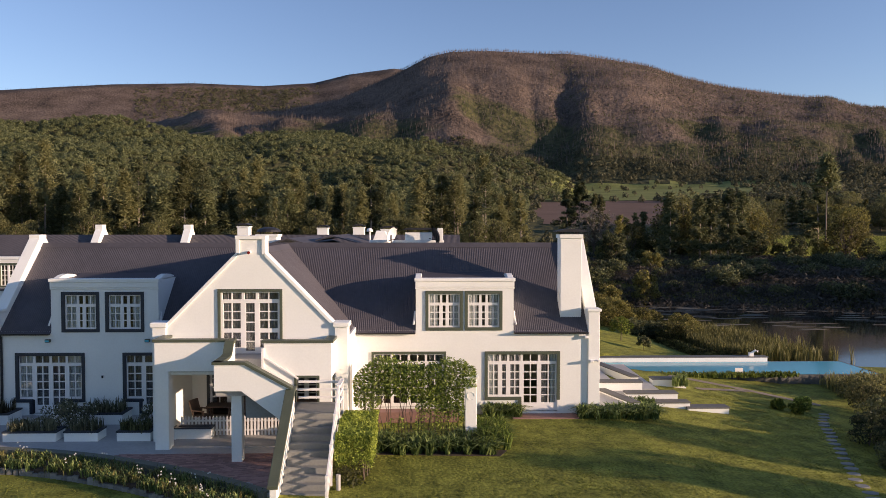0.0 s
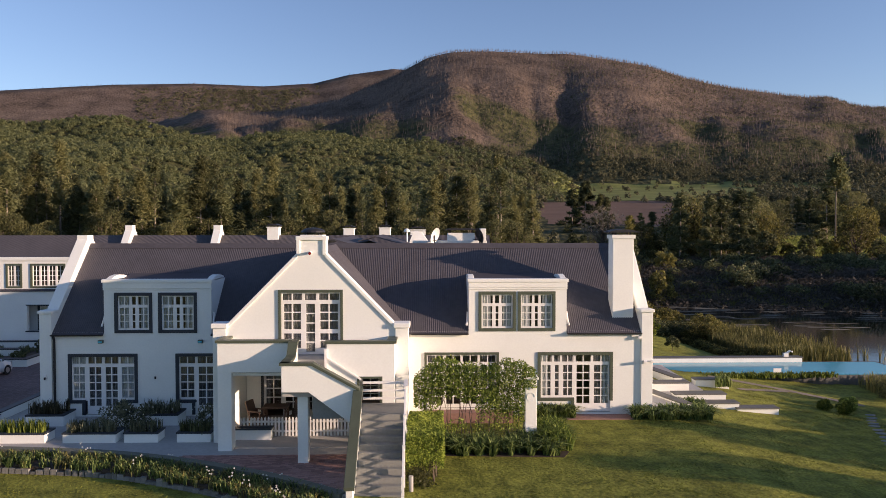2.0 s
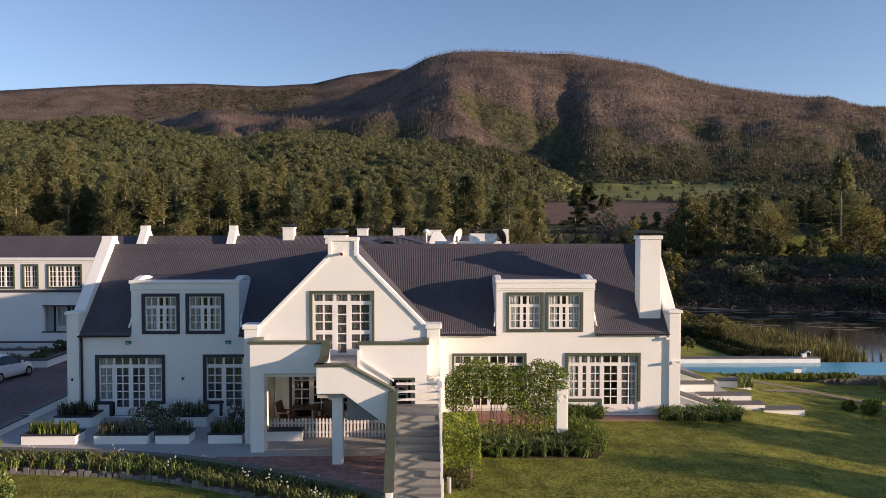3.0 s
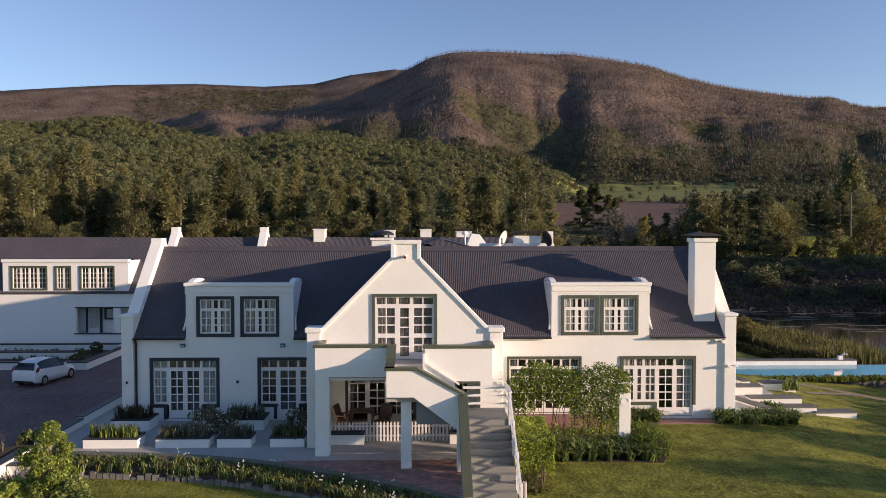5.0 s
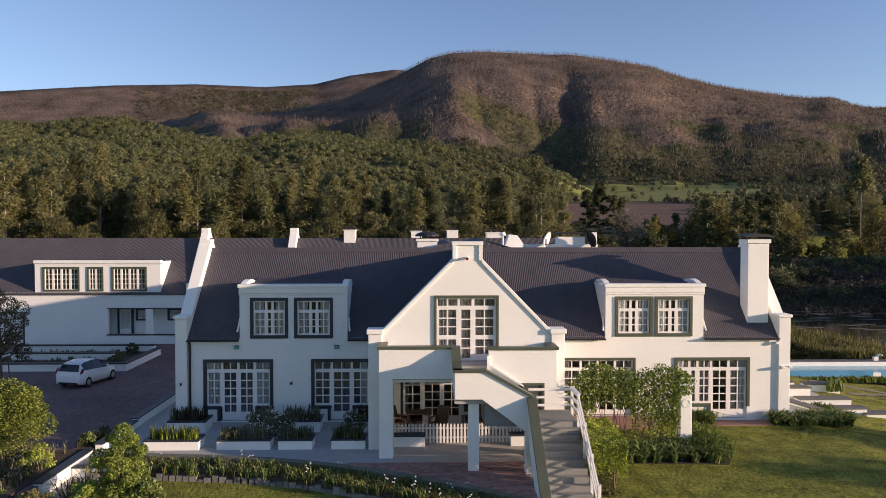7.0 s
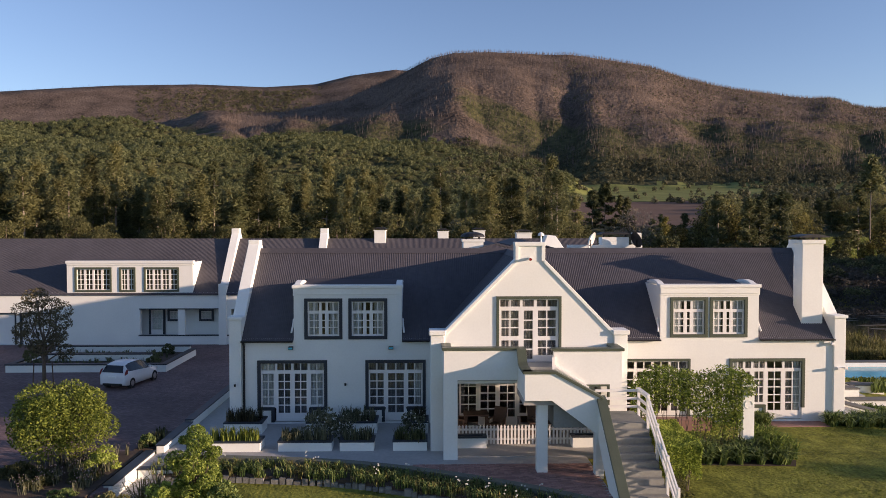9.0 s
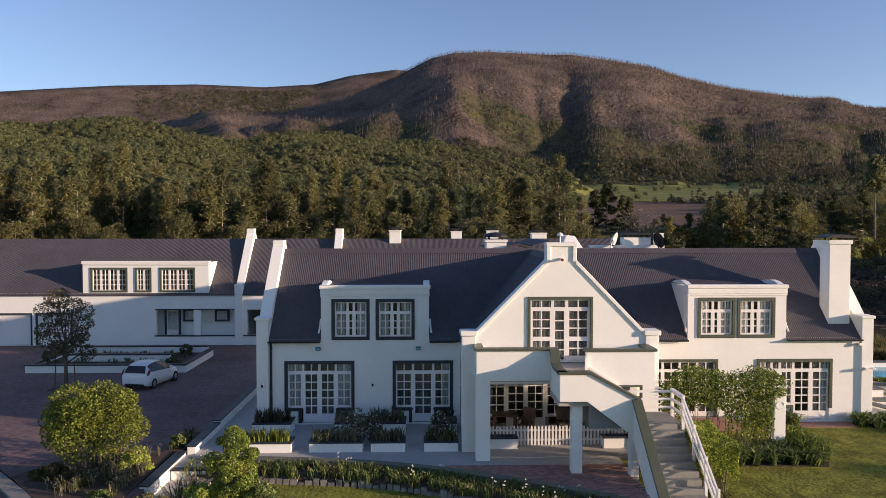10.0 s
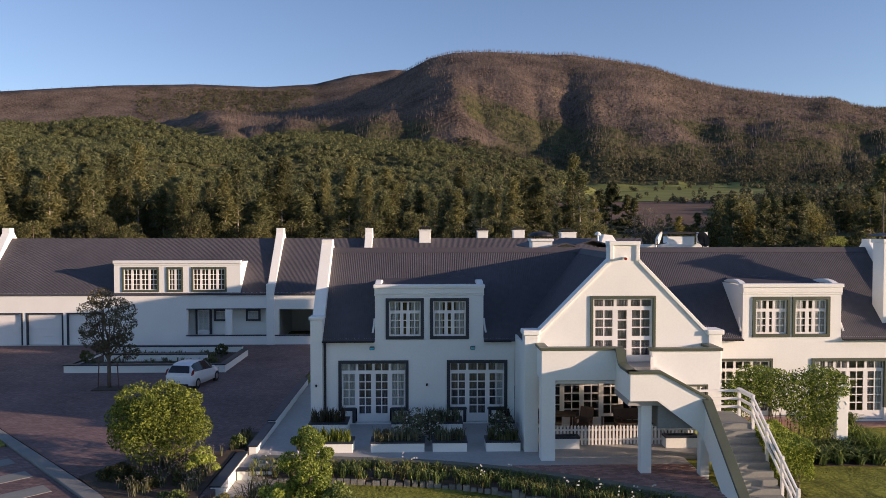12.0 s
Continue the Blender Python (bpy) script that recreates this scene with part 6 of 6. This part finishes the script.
scatter_mesh("marsh_growth", np.stack([x, y, z + sc[:, 2] * .35], 1), sc, "marsh", "dense marsh growth coloured dark to stand for shade on the far pond bank", "plants", 50, .3, seed=77)


# burnt trunks standing over the mountain
def burnt_trunks(n, r0, r1, b0, b1, seed, ridge=False):
    b, r, x, y, g = far_spots(n, b0, b1, r0, r1, seed)
    z = ground_z(x, y)
    h = g.uniform(4, 11, n)
    w = g.uniform(.2, .5, n)
    lean = g.normal(0, .04, (n, 2))
    vs = []
    for dx, dy, top in ((-1, 0, 0), (1, 0, 0), (0, 0, 1)):
        vs.append(np.stack([x + dx * w + top * lean[:, 0] * h, y + dy * w + top * lean[:, 1] * h, z - .5 + top * h], 1))
    return np.stack(vs, 1).reshape(-1, 3), n


v1, n1 = burnt_trunks(32000, 1150, 2230, -.30, .75, 71)
v2, n2 = burnt_trunks(1500, 2150, 2230, -.10, .75, 72)
v3, n3 = burnt_trunks(2600, 3000, 3230, -.80, .0, 73)
me = quads_mesh("burnt_trunks", np.concatenate([v1, v2, v3]), n1 + n2 + n3, "burnt", 3)
tagged(new("burnt_trunks", me), "thousands of bare burnt trunks standing on the mountain", "dead trees", kind="stuff")

# ---------- garden plants ----------
rt = broad(81, 3.05, 3.7, .27, 34, 25000, .055, "leaf_lime", "round yellow-green tree with a short trunk in a planting bed", "garden_tree")
rt.matrix_basis = pose(-22.85, 25.5, -.1) @ Matrix.Diagonal((.96, .96, .88, 1))
tt = broad(82, 5.1, 2.9, .26, 16, 7500, .06, "leaf_bronze", "slender dark sapling with an open crown in the courtyard", "courtyard_tree")
tt.matrix_basis = pose(-29.7, 37.6, -.1)
for dx in (-.35, .35):
    whole("tree_stake", Shape().tube([(-29.7 + dx * 1.5, 37.5, -.1), (-29.7 + dx * 1.3, 37.5, 1.3)], .03), "wood", "wooden stake beside the courtyard sapling", "stake", "stakes of the sapling")
whole("tree_pit", Shape().box(-30.4, -29.0, 37.1, 38.1, -.1, .02), "soil", "small square of soil round the sapling", "flower bed", kind="structure")
sb = broad(83, 2.5, 1.5, .06, 20, 11000, .045, "leaf_hedge", "tall loose green shrub beside the garden path", "garden_shrub", "", 3)
sb.matrix_basis = pose(-17.3, 22.4, -.35)
for seed, x, y, h, w, mat in ((84, -18.2, 22.2, .9, 1.0, "leaf_hedge"), (85, -21.3, 25.2, .95, 1.2, "leaf_hedge"), (86, -21.3, 24.0, .7, 1.1, "leaf_olive"), (87, -22.6, 23.6, .45, 1.3, "leaf_olive"), (88, -23.8, 24.4, .35, 1.2, "leaf_olive"), (89, -19.6, 21.6, .8, 1.2, "leaf_olive"), (90, -21.3, 22.4, .55, 1.2, "strap"), (91, -20.65, 27.5, .55, .6, "strap"), (92, -16.4, 22.0, 1.0, 1.0, "strap")):
    q = broad(seed, h, w, .05, 12, 2400, .055, mat, "low leafy shrub in the planting bed by the wall", "garden_shrub", "shrubs by the courtyard wall", 3)
    q.matrix_basis = pose(x, y, gz(x, y) + .02)
whole("planting_bed", Shape().prism([(-20.6, 27.0), (-24.0, 26.4), (-25.0, 24.4), (-22.0, 21.0), (-20.6, 21.0)], -.4, .04, "z"), "soil", "planting bed of dark soil round the yellow-green tree", "flower bed", kind="structure")


def straps(rng, spots, h, mat, name, n=16, w=.018, bend=.5):
    """Tufts of narrow arching leaves."""
    vs = []
    for x, y, z in spots:
        for _ in range(n):
            a, L = rng.uniform(0, 6.283), h * rng.uniform(.6, 1.15)
            out = L * bend * rng.uniform(.15, 1)
            dx, dy = math.cos(a), math.sin(a)
            px, py = -dy * w, dx * w
            bx, by = x + rng.normal(0, .05), y + rng.normal(0, .05)
            mx, my, mz = bx + dx * out * .4, by + dy * out * .4, z + L * .7
            ex, ey, ez = bx + dx * out, by + dy * out, z + L * (1 - .35 * out / L)
            vs += [(bx - px, by - py, z), (bx + px, by + py, z), (mx + px, my + py, mz), (mx - px, my - py, mz),
                   (mx - px, my - py, mz), (mx + px, my + py, mz), (ex + px * .3, ey + py * .3, ez), (ex - px * .3, ey - py * .3, ez)]
    return quads_mesh(name, np.array(vs), len(vs) // 4, mat)


def strap_bed(spots, h, mat, label, name="strap_plants", **kw):
    return tagged(new(name, straps(rng, spots, h, mat, name, **kw)), label, "plants", kind="stuff")


# plants in the patio boxes: one clump of upright leaves for each box
for i, (a, b) in enumerate(FRONT_BOXES + BACK_BOXES):
    y0, y1, z = (27.1, 27.65, .22) if i < 4 else (29.4, 30.2, .3)
    sp = [(rng.uniform(a + .12, b - .12), rng.uniform(y0, y1), z) for _ in range(int(26 * (b - a)))]
    tagged(new("box_plant", straps(rng, sp, .5 if i < 4 else .55, ("leaf_lime", "strap_dull", "strap_dull", "leaf_dark", "leaf_bronze", "strap_dull", "strap_dull", "leaf_bronze")[i], "box_plant", n=8, w=.014, bend=.35)), "upright narrow-leaved plants filling a patio planter", "plant", "plants in the patio boxes")
for x, y, h, w in ((-14.3, 28.2, 1.15, 1.3), (-13.6, 28.5, 1.0, 1.2), (-10.9, 28.6, 1.0, 1.0), (-15.3, 27.4, .7, .7)):
    q = broad(int(100 + x * -7), h, w, .05, 12, 1300, .05, "strap_dull", "loose grey-green bush with small pale flowers on the patio", "patio_bush", "bushes on the patio", 3)
    q.matrix_basis = pose(x, y, -.06)


def flowers(rng, spots, size, mat, name, label):
    vs = []
    for x, y, z in spots:
        for k in range(5):
            a = k * 1.2566 + rng.uniform(0, .5)
            c, s = math.cos(a), math.sin(a)
            t = rng.uniform(-.4, .4)
            vs += [(x, y, z), (x + size * (.6 * c - .3 * s), y + size * .3 * t, z + size * (.6 * s + .3 * c)), (x + size * c, y + size * .4 * t, z + size * s), (x + size * (.6 * c + .3 * s), y + size * .3 * t, z + size * (.6 * s - .3 * c))]
    return tagged(new(name, quads_mesh(name, np.array(vs), len(vs) // 4, mat)), label, "flowers", kind="stuff")


# the curved flower bed: strap leaves, pale flowers, a rough stone edge
sp, fl_ = [], []
for i in range(620):
    k = rng.integers(0, len(LEDGE) - 1)
    u = rng.uniform(.1, 1.08)
    x, y = LEDGE[k][0] * (1 - u) + OUTER[k][0] * u + rng.normal(0, .08), LEDGE[k][1] * (1 - u) + OUTER[k][1] * u
    sp.append((x, y, -.25))
    if rng.random() < .03:
        fl_ += [(x + rng.normal(0, .07), y + rng.normal(0, .07), rng.uniform(.05, .32)) for _ in range(3)]
strap_bed(sp[:310], .36, "strap", "narrow-leaved plants filling the curved flower bed", n=10, w=.015, bend=.9)
strap_bed(sp[310:530], .34, "reed", "yellow-green grassy plants in the curved flower bed", n=9, w=.013, bend=.9)
flowers(rng, fl_, .032, "flower", "bed_flowers", "small white flowers over the curved bed")
tufts = [(rng.uniform(-23.2, -20.75), rng.uniform(22.6, 26.6), .03) for _ in range(70)]
strap_bed(tufts, .45, "strap_dull", "thin grey-green flowering plants in the planting bed", n=8, w=.012, bend=.6)
strap_bed([(rng.uniform(-19.2, -18.3), rng.uniform(22.0, 23.2), -.45) for _ in range(16)], .95, "reed", "arching yellow-green grass beside the garden path", n=18, w=.014, bend=1.3)
flowers(rng, [(x + rng.normal(0, .1), y + rng.normal(0, .1), rng.uniform(.3, .5)) for x, y, _ in tufts for _ in range(4)], .017, "flower_pink", "pink_flowers", "small dusty pink flowers in the planting bed")
flowers(rng, [(x + rng.normal(0, .45), 28.1 + rng.normal(0, .35), rng.uniform(.3, 1.0)) for x in (-14.3, -13.6, -10.9) for _ in range(22)], .03, "flower", "patio_flowers", "small pale flowers on the patio bushes")
strap_bed([(rng.uniform(-20.9, -20.4), rng.uniform(27.05, 29.2), .05) for _ in range(22)], .3, "leaf_dark", "sparse low plants along the courtyard wall", n=7)
strap_bed([(rng.uniform(-33, -26), rng.uniform(42.2, 46.3), .25) for _ in range(140)], .3, "leaf_dark", "low plants in the courtyard planter", n=7)
for x, y, h in ((-33.2, 42.8, .9), (-26.3, 45.8, .7), (-26.0, 42.6, .5)):
    q = broad(int(200 + x * 3), h, .8, .05, 8, 900, .06, "leaf_dark", "small dark bush in the courtyard planter", "planter_bush", "bushes in the courtyard planter", 3)
    q.matrix_basis = pose(x, y, .2)
edge_wall = thing("stone_edging", -12, 24.2, -.5, "rough grey stone edging along the curved flower bed", "stone edging", kind="structure")
rs_ = random.Random(8)
for (xa, ya), (xb, yb) in zip(OUTER, OUTER[1:]):
    L = math.hypot(xb - xa, yb - ya)
    for q in range(max(1, round(L / .22))):
        u = (q + .5) / max(1, round(L / .22))
        x, y = xa + (xb - xa) * u, ya + (yb - ya) * u
        w_, h_ = rs_.uniform(.095, .135), rs_.uniform(-.09, .06)
        st = Shape().prism([(x - w_, y - .1), (x + w_ * .8, y - .12), (x + w_, y + .1), (x - w_ * .7, y + .1)], -.85, -.28 + h_, "z")
        part("stone", st, "stone", edge_wall)

# climbing hedge on its trellis, with pillar
ch = thing("climbing_hedge", -.4, 27.3, 0, "dense leafy climber trained on wires in front of the doors", "hedge")
g3 = np.random.default_rng(91)
n_ = 62000
hx, hz = g3.uniform(-2.75, 1.85, n_), g3.uniform(.25, 3.4, n_)
edge_top = 2.92 + .5 * fbm(hx * 1.1, hx * 0 + 3.3, 4, 81) - .35 * smooth(-1.6, -2.75, hx) - .4 * smooth(1.35, 1.85, hx)
dens = fbm(hx * 1.7, hz * 1.9, 4, 82)
floor_ = 1.35 - .45 * smooth(-.6, .9, hx) + .35 * np.exp(-((hx + 1.35) / .5) ** 2)
hk = (hz < edge_top) & (g3.random(n_) < .13 + .30 * smooth(floor_ - .4, floor_ + .35, hz)) & (dens > -.42 + .46 * (1 - smooth(floor_ - .5, floor_ + .2, hz))) & ((hx < 1.4) | (hz > 1.9))
bulge = .10 + .16 * smooth(1.6, 2.4, hz) * (1 + 1.2 * fbm(hx * 2.2, hz * 2.2, 3, 83))
hc = np.stack([hx[hk], 27.12 + g3.normal(0, 1, hk.sum()) * bulge[hk], hz[hk]], 1)
part("foliage", based(leaves(g3, hc, .056, "foliage", "leaf_hedge"), ch), "leaf_hedge", ch)
for i in range(34):
    x = -2.4 + i * .12 + g3.uniform(-.05, .05)
    st = Shape().tube([(x, 27.25, -.2), (x + g3.normal(0, .12), 27.2 + g3.normal(0, .06), .9), (x + g3.normal(0, .25), 27.25, 2.1)], .018, .008, 5)
    part("stem", st, "bark", ch)
part("wires", Shape().tube([(-2.6, 27.3, 1.1), (1.6, 27.3, 1.1)], .012, .012, 4).tube([(-2.6, 27.3, 1.8), (1.6, 27.3, 1.8)], .012, .012, 4).tube([(-2.6, 27.3, 2.4), (1.6, 27.3, 2.4)], .012, .012, 4), "metal_dark", ch)
gp = thing("garden_pillar", 1.65, 27.3, 0, "square white plastered garden pillar with a flat cap", "pillar")
part("shaft", Shape().box(1.44, 1.88, 27.1, 27.5, -.4, 2.2), "plaster", gp, "", .02)
part("pillar_cap", Shape().box(1.38, 1.94, 27.04, 27.56, 2.2, 2.3), "plaster", gp, "", .02)
part("relief", Shape().tube([(1.66 + .15 * math.cos(a), 27.09, 1.55 + .15 * math.sin(a)) for a in np.linspace(0, 5.4, 16)], .009, .009, 5), "plaster", gp)
whole("brick_ledge", Shape().box(-2.2, 1.3, 29.6, 30.2, -.2, .3), "brick", "low red brick ledge behind the climber", "ledge", bevel=.01)
whole("brick_step", Shape().box(3.6, 6.4, 30.0, 30.8, -.3, -.085), "brick", "flat brick doorstep below the french doors", "step", bevel=.01)
whole("planting_bed", Shape().prism([(-2.6, 27.6), (-2.4, 25.7), (2.6, 25.4), (2.9, 26.0), (2.6, 28.6), (2.0, 28.9), (2.0, 27.7)], -.8, -.198, "z"), "soil", "soil bed in front of the climber", "flower bed", kind="structure")
strap_bed([(g3.uniform(-2.3, 2.5), g3.uniform(25.6, 27.0), -.2) for _ in range(90)], .6, "strap", "green strap-leaved lilies in the bed below the climber", n=30, w=.026, bend=1.25)
strap_bed([(g3.uniform(2.0, 3.0), g3.uniform(26.0, 28.6), -.2) for _ in range(48)], .75, "leaf_hedge", "yellow-green strap leaves beside the pillar", n=28, w=.024, bend=1.1)
strap_bed([(g3.uniform(6.5, 9.7), g3.uniform(29.9, 30.6), gz(7, 30.2) - .02) for _ in range(62)], .62, "strap", "green strap-leaved border along the house wall", n=30, w=.026, bend=1.25)
strap_bed([(g3.uniform(2.4, 3.9), g3.uniform(30.2, 30.7), -.1) for _ in range(24)], .58, "strap", "strap-leaved plants below the window", n=30, w=.026, bend=1.2)
# clipped upright hedge beside the stairs
hd = thing("clipped_hedge", -2.2, 24.2, -.3, "clipped upright green hedge beside the staircase", "hedge")
n_ = 26000
hp = g3.uniform(0, 1, (n_, 3))
side_ = g3.integers(0, 5, n_)
depth_ = np.abs(g3.normal(0, .07, n_))
hp[:, 0] = np.where(side_ == 0, depth_, np.where(side_ == 1, 1 - depth_, hp[:, 0]))
hp[:, 1] = np.where(side_ == 2, depth_ * .6, hp[:, 1])
hp[:, 2] = np.where(side_ >= 3, 1 - depth_, hp[:, 2])
hx, hy = -2.9 + 1.18 * hp[:, 0], 22.75 + 2.6 * hp[:, 1]
hz = .25 + (1.12 + .05 * (hy - 22.75) + .10 * fbm(hx * 1.6, hy * 1.6, 3, 44)) * hp[:, 2]
hx, hy = hx + .10 * fbm(hy * 2, hz * 2, 3, 45), hy + .10 * fbm(hx * 2, hz * 2, 3, 46)
thin = g3.random(n_) < .12 + .88 * smooth(.32, .72, hz)
part("foliage", based(leaves(g3, np.stack([hx, hy, hz], 1)[thin], .04, "foliage", "leaf_clipped"), hd), "leaf_clipped", hd)
cs = [(g3.uniform(-2.7, -1.9), g3.uniform(22.6, 25.0), g3.uniform(-.4, .4)) for _ in range(16)]
part("low_growth", based(leaves(g3, lumps(g3, 1800, cs, [(.25, .25, .25)] * 16), .06, "low_growth", "leaf_olive"), hd), "leaf_olive", hd)
for i in range(9):
    x, y = g3.uniform(-2.5, -1.9), g3.uniform(23.0, 25.0)
    part("stem", Shape().tube([(x, y, -.7), (x + g3.normal(0, .05), y, .5)], .025, .015, 5), "bark", hd)
whole("garden_post", Shape().tube([(-2.75, 22.3, -.8), (-2.75, 22.3, .25)], .07, .07, 10), "concrete", "short grey post beside the clipped hedge", "post")

# lawn bushes, reeds and shrubs by the pond
for seed, x, y, h, w, mat in ((120, 17.9, 34.3, .55, .7, "leaf_lime"), (121, 18.8, 35.6, .6, .9, "leaf_hedge"), (122, 17.2, 34.9, .5, .6, "leaf_lime"), (123, 18.6, 29.5, 1.5, 2.0, "leaf_dark"), (124, 20.8, 32.2, 1.6, 2.4, "leaf_dark"), (125, 22.5, 35.5, 1.6, 2.6, "leaf_olive"), (126, 19.6, 27.0, 1.6, 2.2, "leaf_dark"), (127, 23.6, 38.6, 1.4, 2.4, "leaf_olive"), (128, 17.6, 26.0, 1.2, 1.8, "leaf_dark")):
    q = broad(seed, h, w, .04, 14, 2600, .07, mat, "low leafy bush at the lawn edge", "lawn_bush", "bushes along the lawn edge", 4)
    q.matrix_basis = pose(x, y, gz(x, y) - .02)
al = [(19.5 + g3.normal(0, .5), 28.6 + g3.normal(0, .8), gz(19.5, 28.6)) for _ in range(26)]
strap_bed(al, 1.0, "reed", "spiky aloes at the lawn edge", "aloes", n=14, w=.05, bend=.8)
sh = broad(140, 3.2, 4.0, .04, 22, 6000, .12, "leaf_pond", "rounded olive shrub on the bank of the pond", "bank_shrub", "shrubs on the pond bank", 4)
place(sh, [(23.0, 66.0), (24.6, 67.2), (17.6, 71.5), (19.2, 73.5), (16.0, 74.5), (20.6, 76.5), (22.4, 74.0), (18.0, 79.0), (25.6, 72.0)], rng, .6, .95)
db = broad(144, 1.7, 3.0, .04, 14, 3000, .1, "leaf_dark", "low dark reddish shrub on the pond bank", "bank_bush", "low shrubs by the pond", 4)
place(db, [(20.2, 69.5), (21.4, 68.2), (19.4, 67.6), (22.6, 70.4)], rng, .8, 1.1)
lb = broad(141, 1.0, 1.9, .04, 12, 2400, .08, "leaf_pond", "low shrub along the grass by the pond", "bank_bush", "low shrubs by the pond", 4)
place(lb, [(21.2 + 1.9 * u + g3.normal(0, .25), 64.5 - 10.8 * u) for u in np.linspace(0, 1, 13)], rng, .55, 1.05)
for seed, x, y, h in ((142, 16.6, 61.3, 2.0), (143, 17.2, 56.8, 1.1)):
    q = broad(seed, h, h * .95, .3, 12, 1500, .08, "leaf_lime" if h > 1.5 else "leaf_dark", "small young tree on the grass by the pond", "young_tree", "young trees by the pond")
    q.matrix_basis = pose(x, y, gz(x, y))
reeds = []
for _ in range(5200):
    x_, y_ = g3.uniform(23.2, 41), g3.uniform(50.5, 71)
    edge = np.interp(y_, [50, 54, 60, 66, 71], [31, 30.5, 29.5, 28.5, 27]) + abs(g3.normal(0, .9)) ** 1.5
    if x_ < edge and (x_ < 26 + .5 * abs(g3.normal()) and y_ > 53 or y_ > 56 or g3.random() < .1) and g3.random() < 1.15 - .09 * max(0, x_ - 28) and y_ > 50.5 + .2 * max(0, x_ - 30):
        reeds.append((x_, y_))
strap_bed([(x_, y_, max(-2.9, gz(x_, y_)) - .1) for x_, y_ in reeds], 1.5, "reed", "tall yellow-green reeds along the near bank of the pond", "reeds", n=7, w=.026, bend=.25)
strap_bed([(g3.uniform(23, 33), g3.uniform(38.5, 42.0), gz(26, 40) - .05) for _ in range(420)], 1.1, "reed", "tall grass beside the end of the pool", "tall_grass", n=9, w=.02, bend=.35)
strap_bed([(g3.uniform(12.3, 21.8), g3.uniform(41.6, 42.5), gz(16, 42)) for _ in range(260)], .3, "leaf_lime", "bright low plants along the pool edge", "pool_plants", n=10, w=.02, bend=.8)
strap_bed([(g3.uniform(13.0, 13.7), g3.uniform(37.6, 38.1), -.5) for _ in range(20)], .6, "strap", "small plant by the terrace wall", "terrace_plants", n=12)
strap_bed([(g3.uniform(9.2, 10.4), g3.uniform(32.4, 33.3), gz(10, 33)) for _ in range(30)], .42, "strap", "strap leaves at the terrace wall", "terrace_plants", n=14, w=.022, bend=.8)

SHADERS = [(33, 21.6), (35.5, 21.6), (34, 15.6), (39, 14.2), (36, 9.5)]
# garden trees to the side, which throw the long shadows on the lawn
sd = broad(150, 6.3, 3.9, .1, 20, 4200, .22, "leaf_dark", "dark garden tree beside the lawn", "side_tree", "trees beside the lawn")
place(sd, SHADERS, rng, .85, 1.1)


# unseen shrubs, added only to cast shade on the right edge of the lawn
ss = broad(151, 2.7, 2.8, .05, 16, 3200, .12, "leaf_dark", "unseen evergreen shrub added beyond the lawn edge for shade", "side_shrub", "shrubs beyond the lawn edge", 4)
place(ss, [(23.4, 24.6), (23.2, 27.2), (24.4, 29.8), (25.6, 32.6)], rng, .9, 1.1)


# blades of grass that roughen the lawn
def turf(n, inside, seed, size, mat, label):
    g = np.random.default_rng(seed)
    x, y = g.uniform(-19.5, 19, n), g.uniform(15.5, 37, n)
    k = inside(x, y)
    x, y = x[k], y[k]
    z = ground_z(x, y)
    a = g.uniform(0, 6.283, len(x))
    tuft = .65 + .6 * smooth(-.25, .28, fbm(x * 2.6, y * 2.6, 3, seed)) * (.6 + .6 * smooth(-.2, .2, fbm(x * .35, y * .35, 2, seed + 3)))
    s, h = size * g.uniform(.5, 1.3, len(x)) * (.7 + .3 * tuft), size * g.uniform(.25, .75, len(x)) * tuft
    lx, ly = g.normal(0, .5, len(x)) * h, g.normal(0, .5, len(x)) * h
    v = np.stack([np.stack([x - s * np.cos(a), y - s * np.sin(a), z - .01], 1), np.stack([x + s * np.cos(a), y + s * np.sin(a), z - .01], 1), np.stack([x + lx, y + ly, z + h], 1)], 1).reshape(-1, 3)
    tagged(new("grass", quads_mesh("grass", v, len(x), mat, 3)), label, "grass", kind="stuff")


M["blade"] = leaf_material("grass_blade", (0.100, 0.125, 0.020), (0.235, 0.250, 0.045), .3, 0, .22)
turf(230000, lambda x, y: ((x > -2.6) & (y < 25.3) | (x > 3.2) & (y < 29.8) | (x > 9.5) & (y < 32.4) | (x > 14.2)) & (x < 18.6), 95, .033, "blade", "short uneven grass blades of the sunny lawn")
turf(150000, lambda x, y: (x < -5.4) & (x > -18.3) & (y < np.interp(x, [p[0] for p in OUTER], [p[1] for p in OUTER]) - .2), 96, .033, "blade", "short uneven grass blades of the front lawn")

# lit meadow beyond the pond
b, r, x, y, g = far_spots(60000, .40, .80, 196, 286, 97)
z = ground_z(x, y)
a, s, h = g.uniform(0, 6.283, len(x)), g.uniform(.15, .4, len(x)), g.uniform(.2, .5, len(x))
v = np.stack([np.stack([x - s * np.cos(a), y - s * np.sin(a), z - .05], 1), np.stack([x + s * np.cos(a), y + s * np.sin(a), z - .05], 1), np.stack([x, y, z + h], 1)], 1).reshape(-1, 3)
M["meadow_blade"] = leaf_material("meadow_blade", (0.13, 0.16, 0.03), (0.27, 0.29, 0.06), .3, 0)
tagged(new("meadow_grass", quads_mesh("meadow_grass", v, len(x), "meadow_blade", 3)), "long green grass of the sunlit meadow beyond the pond", "grass", kind="stuff")
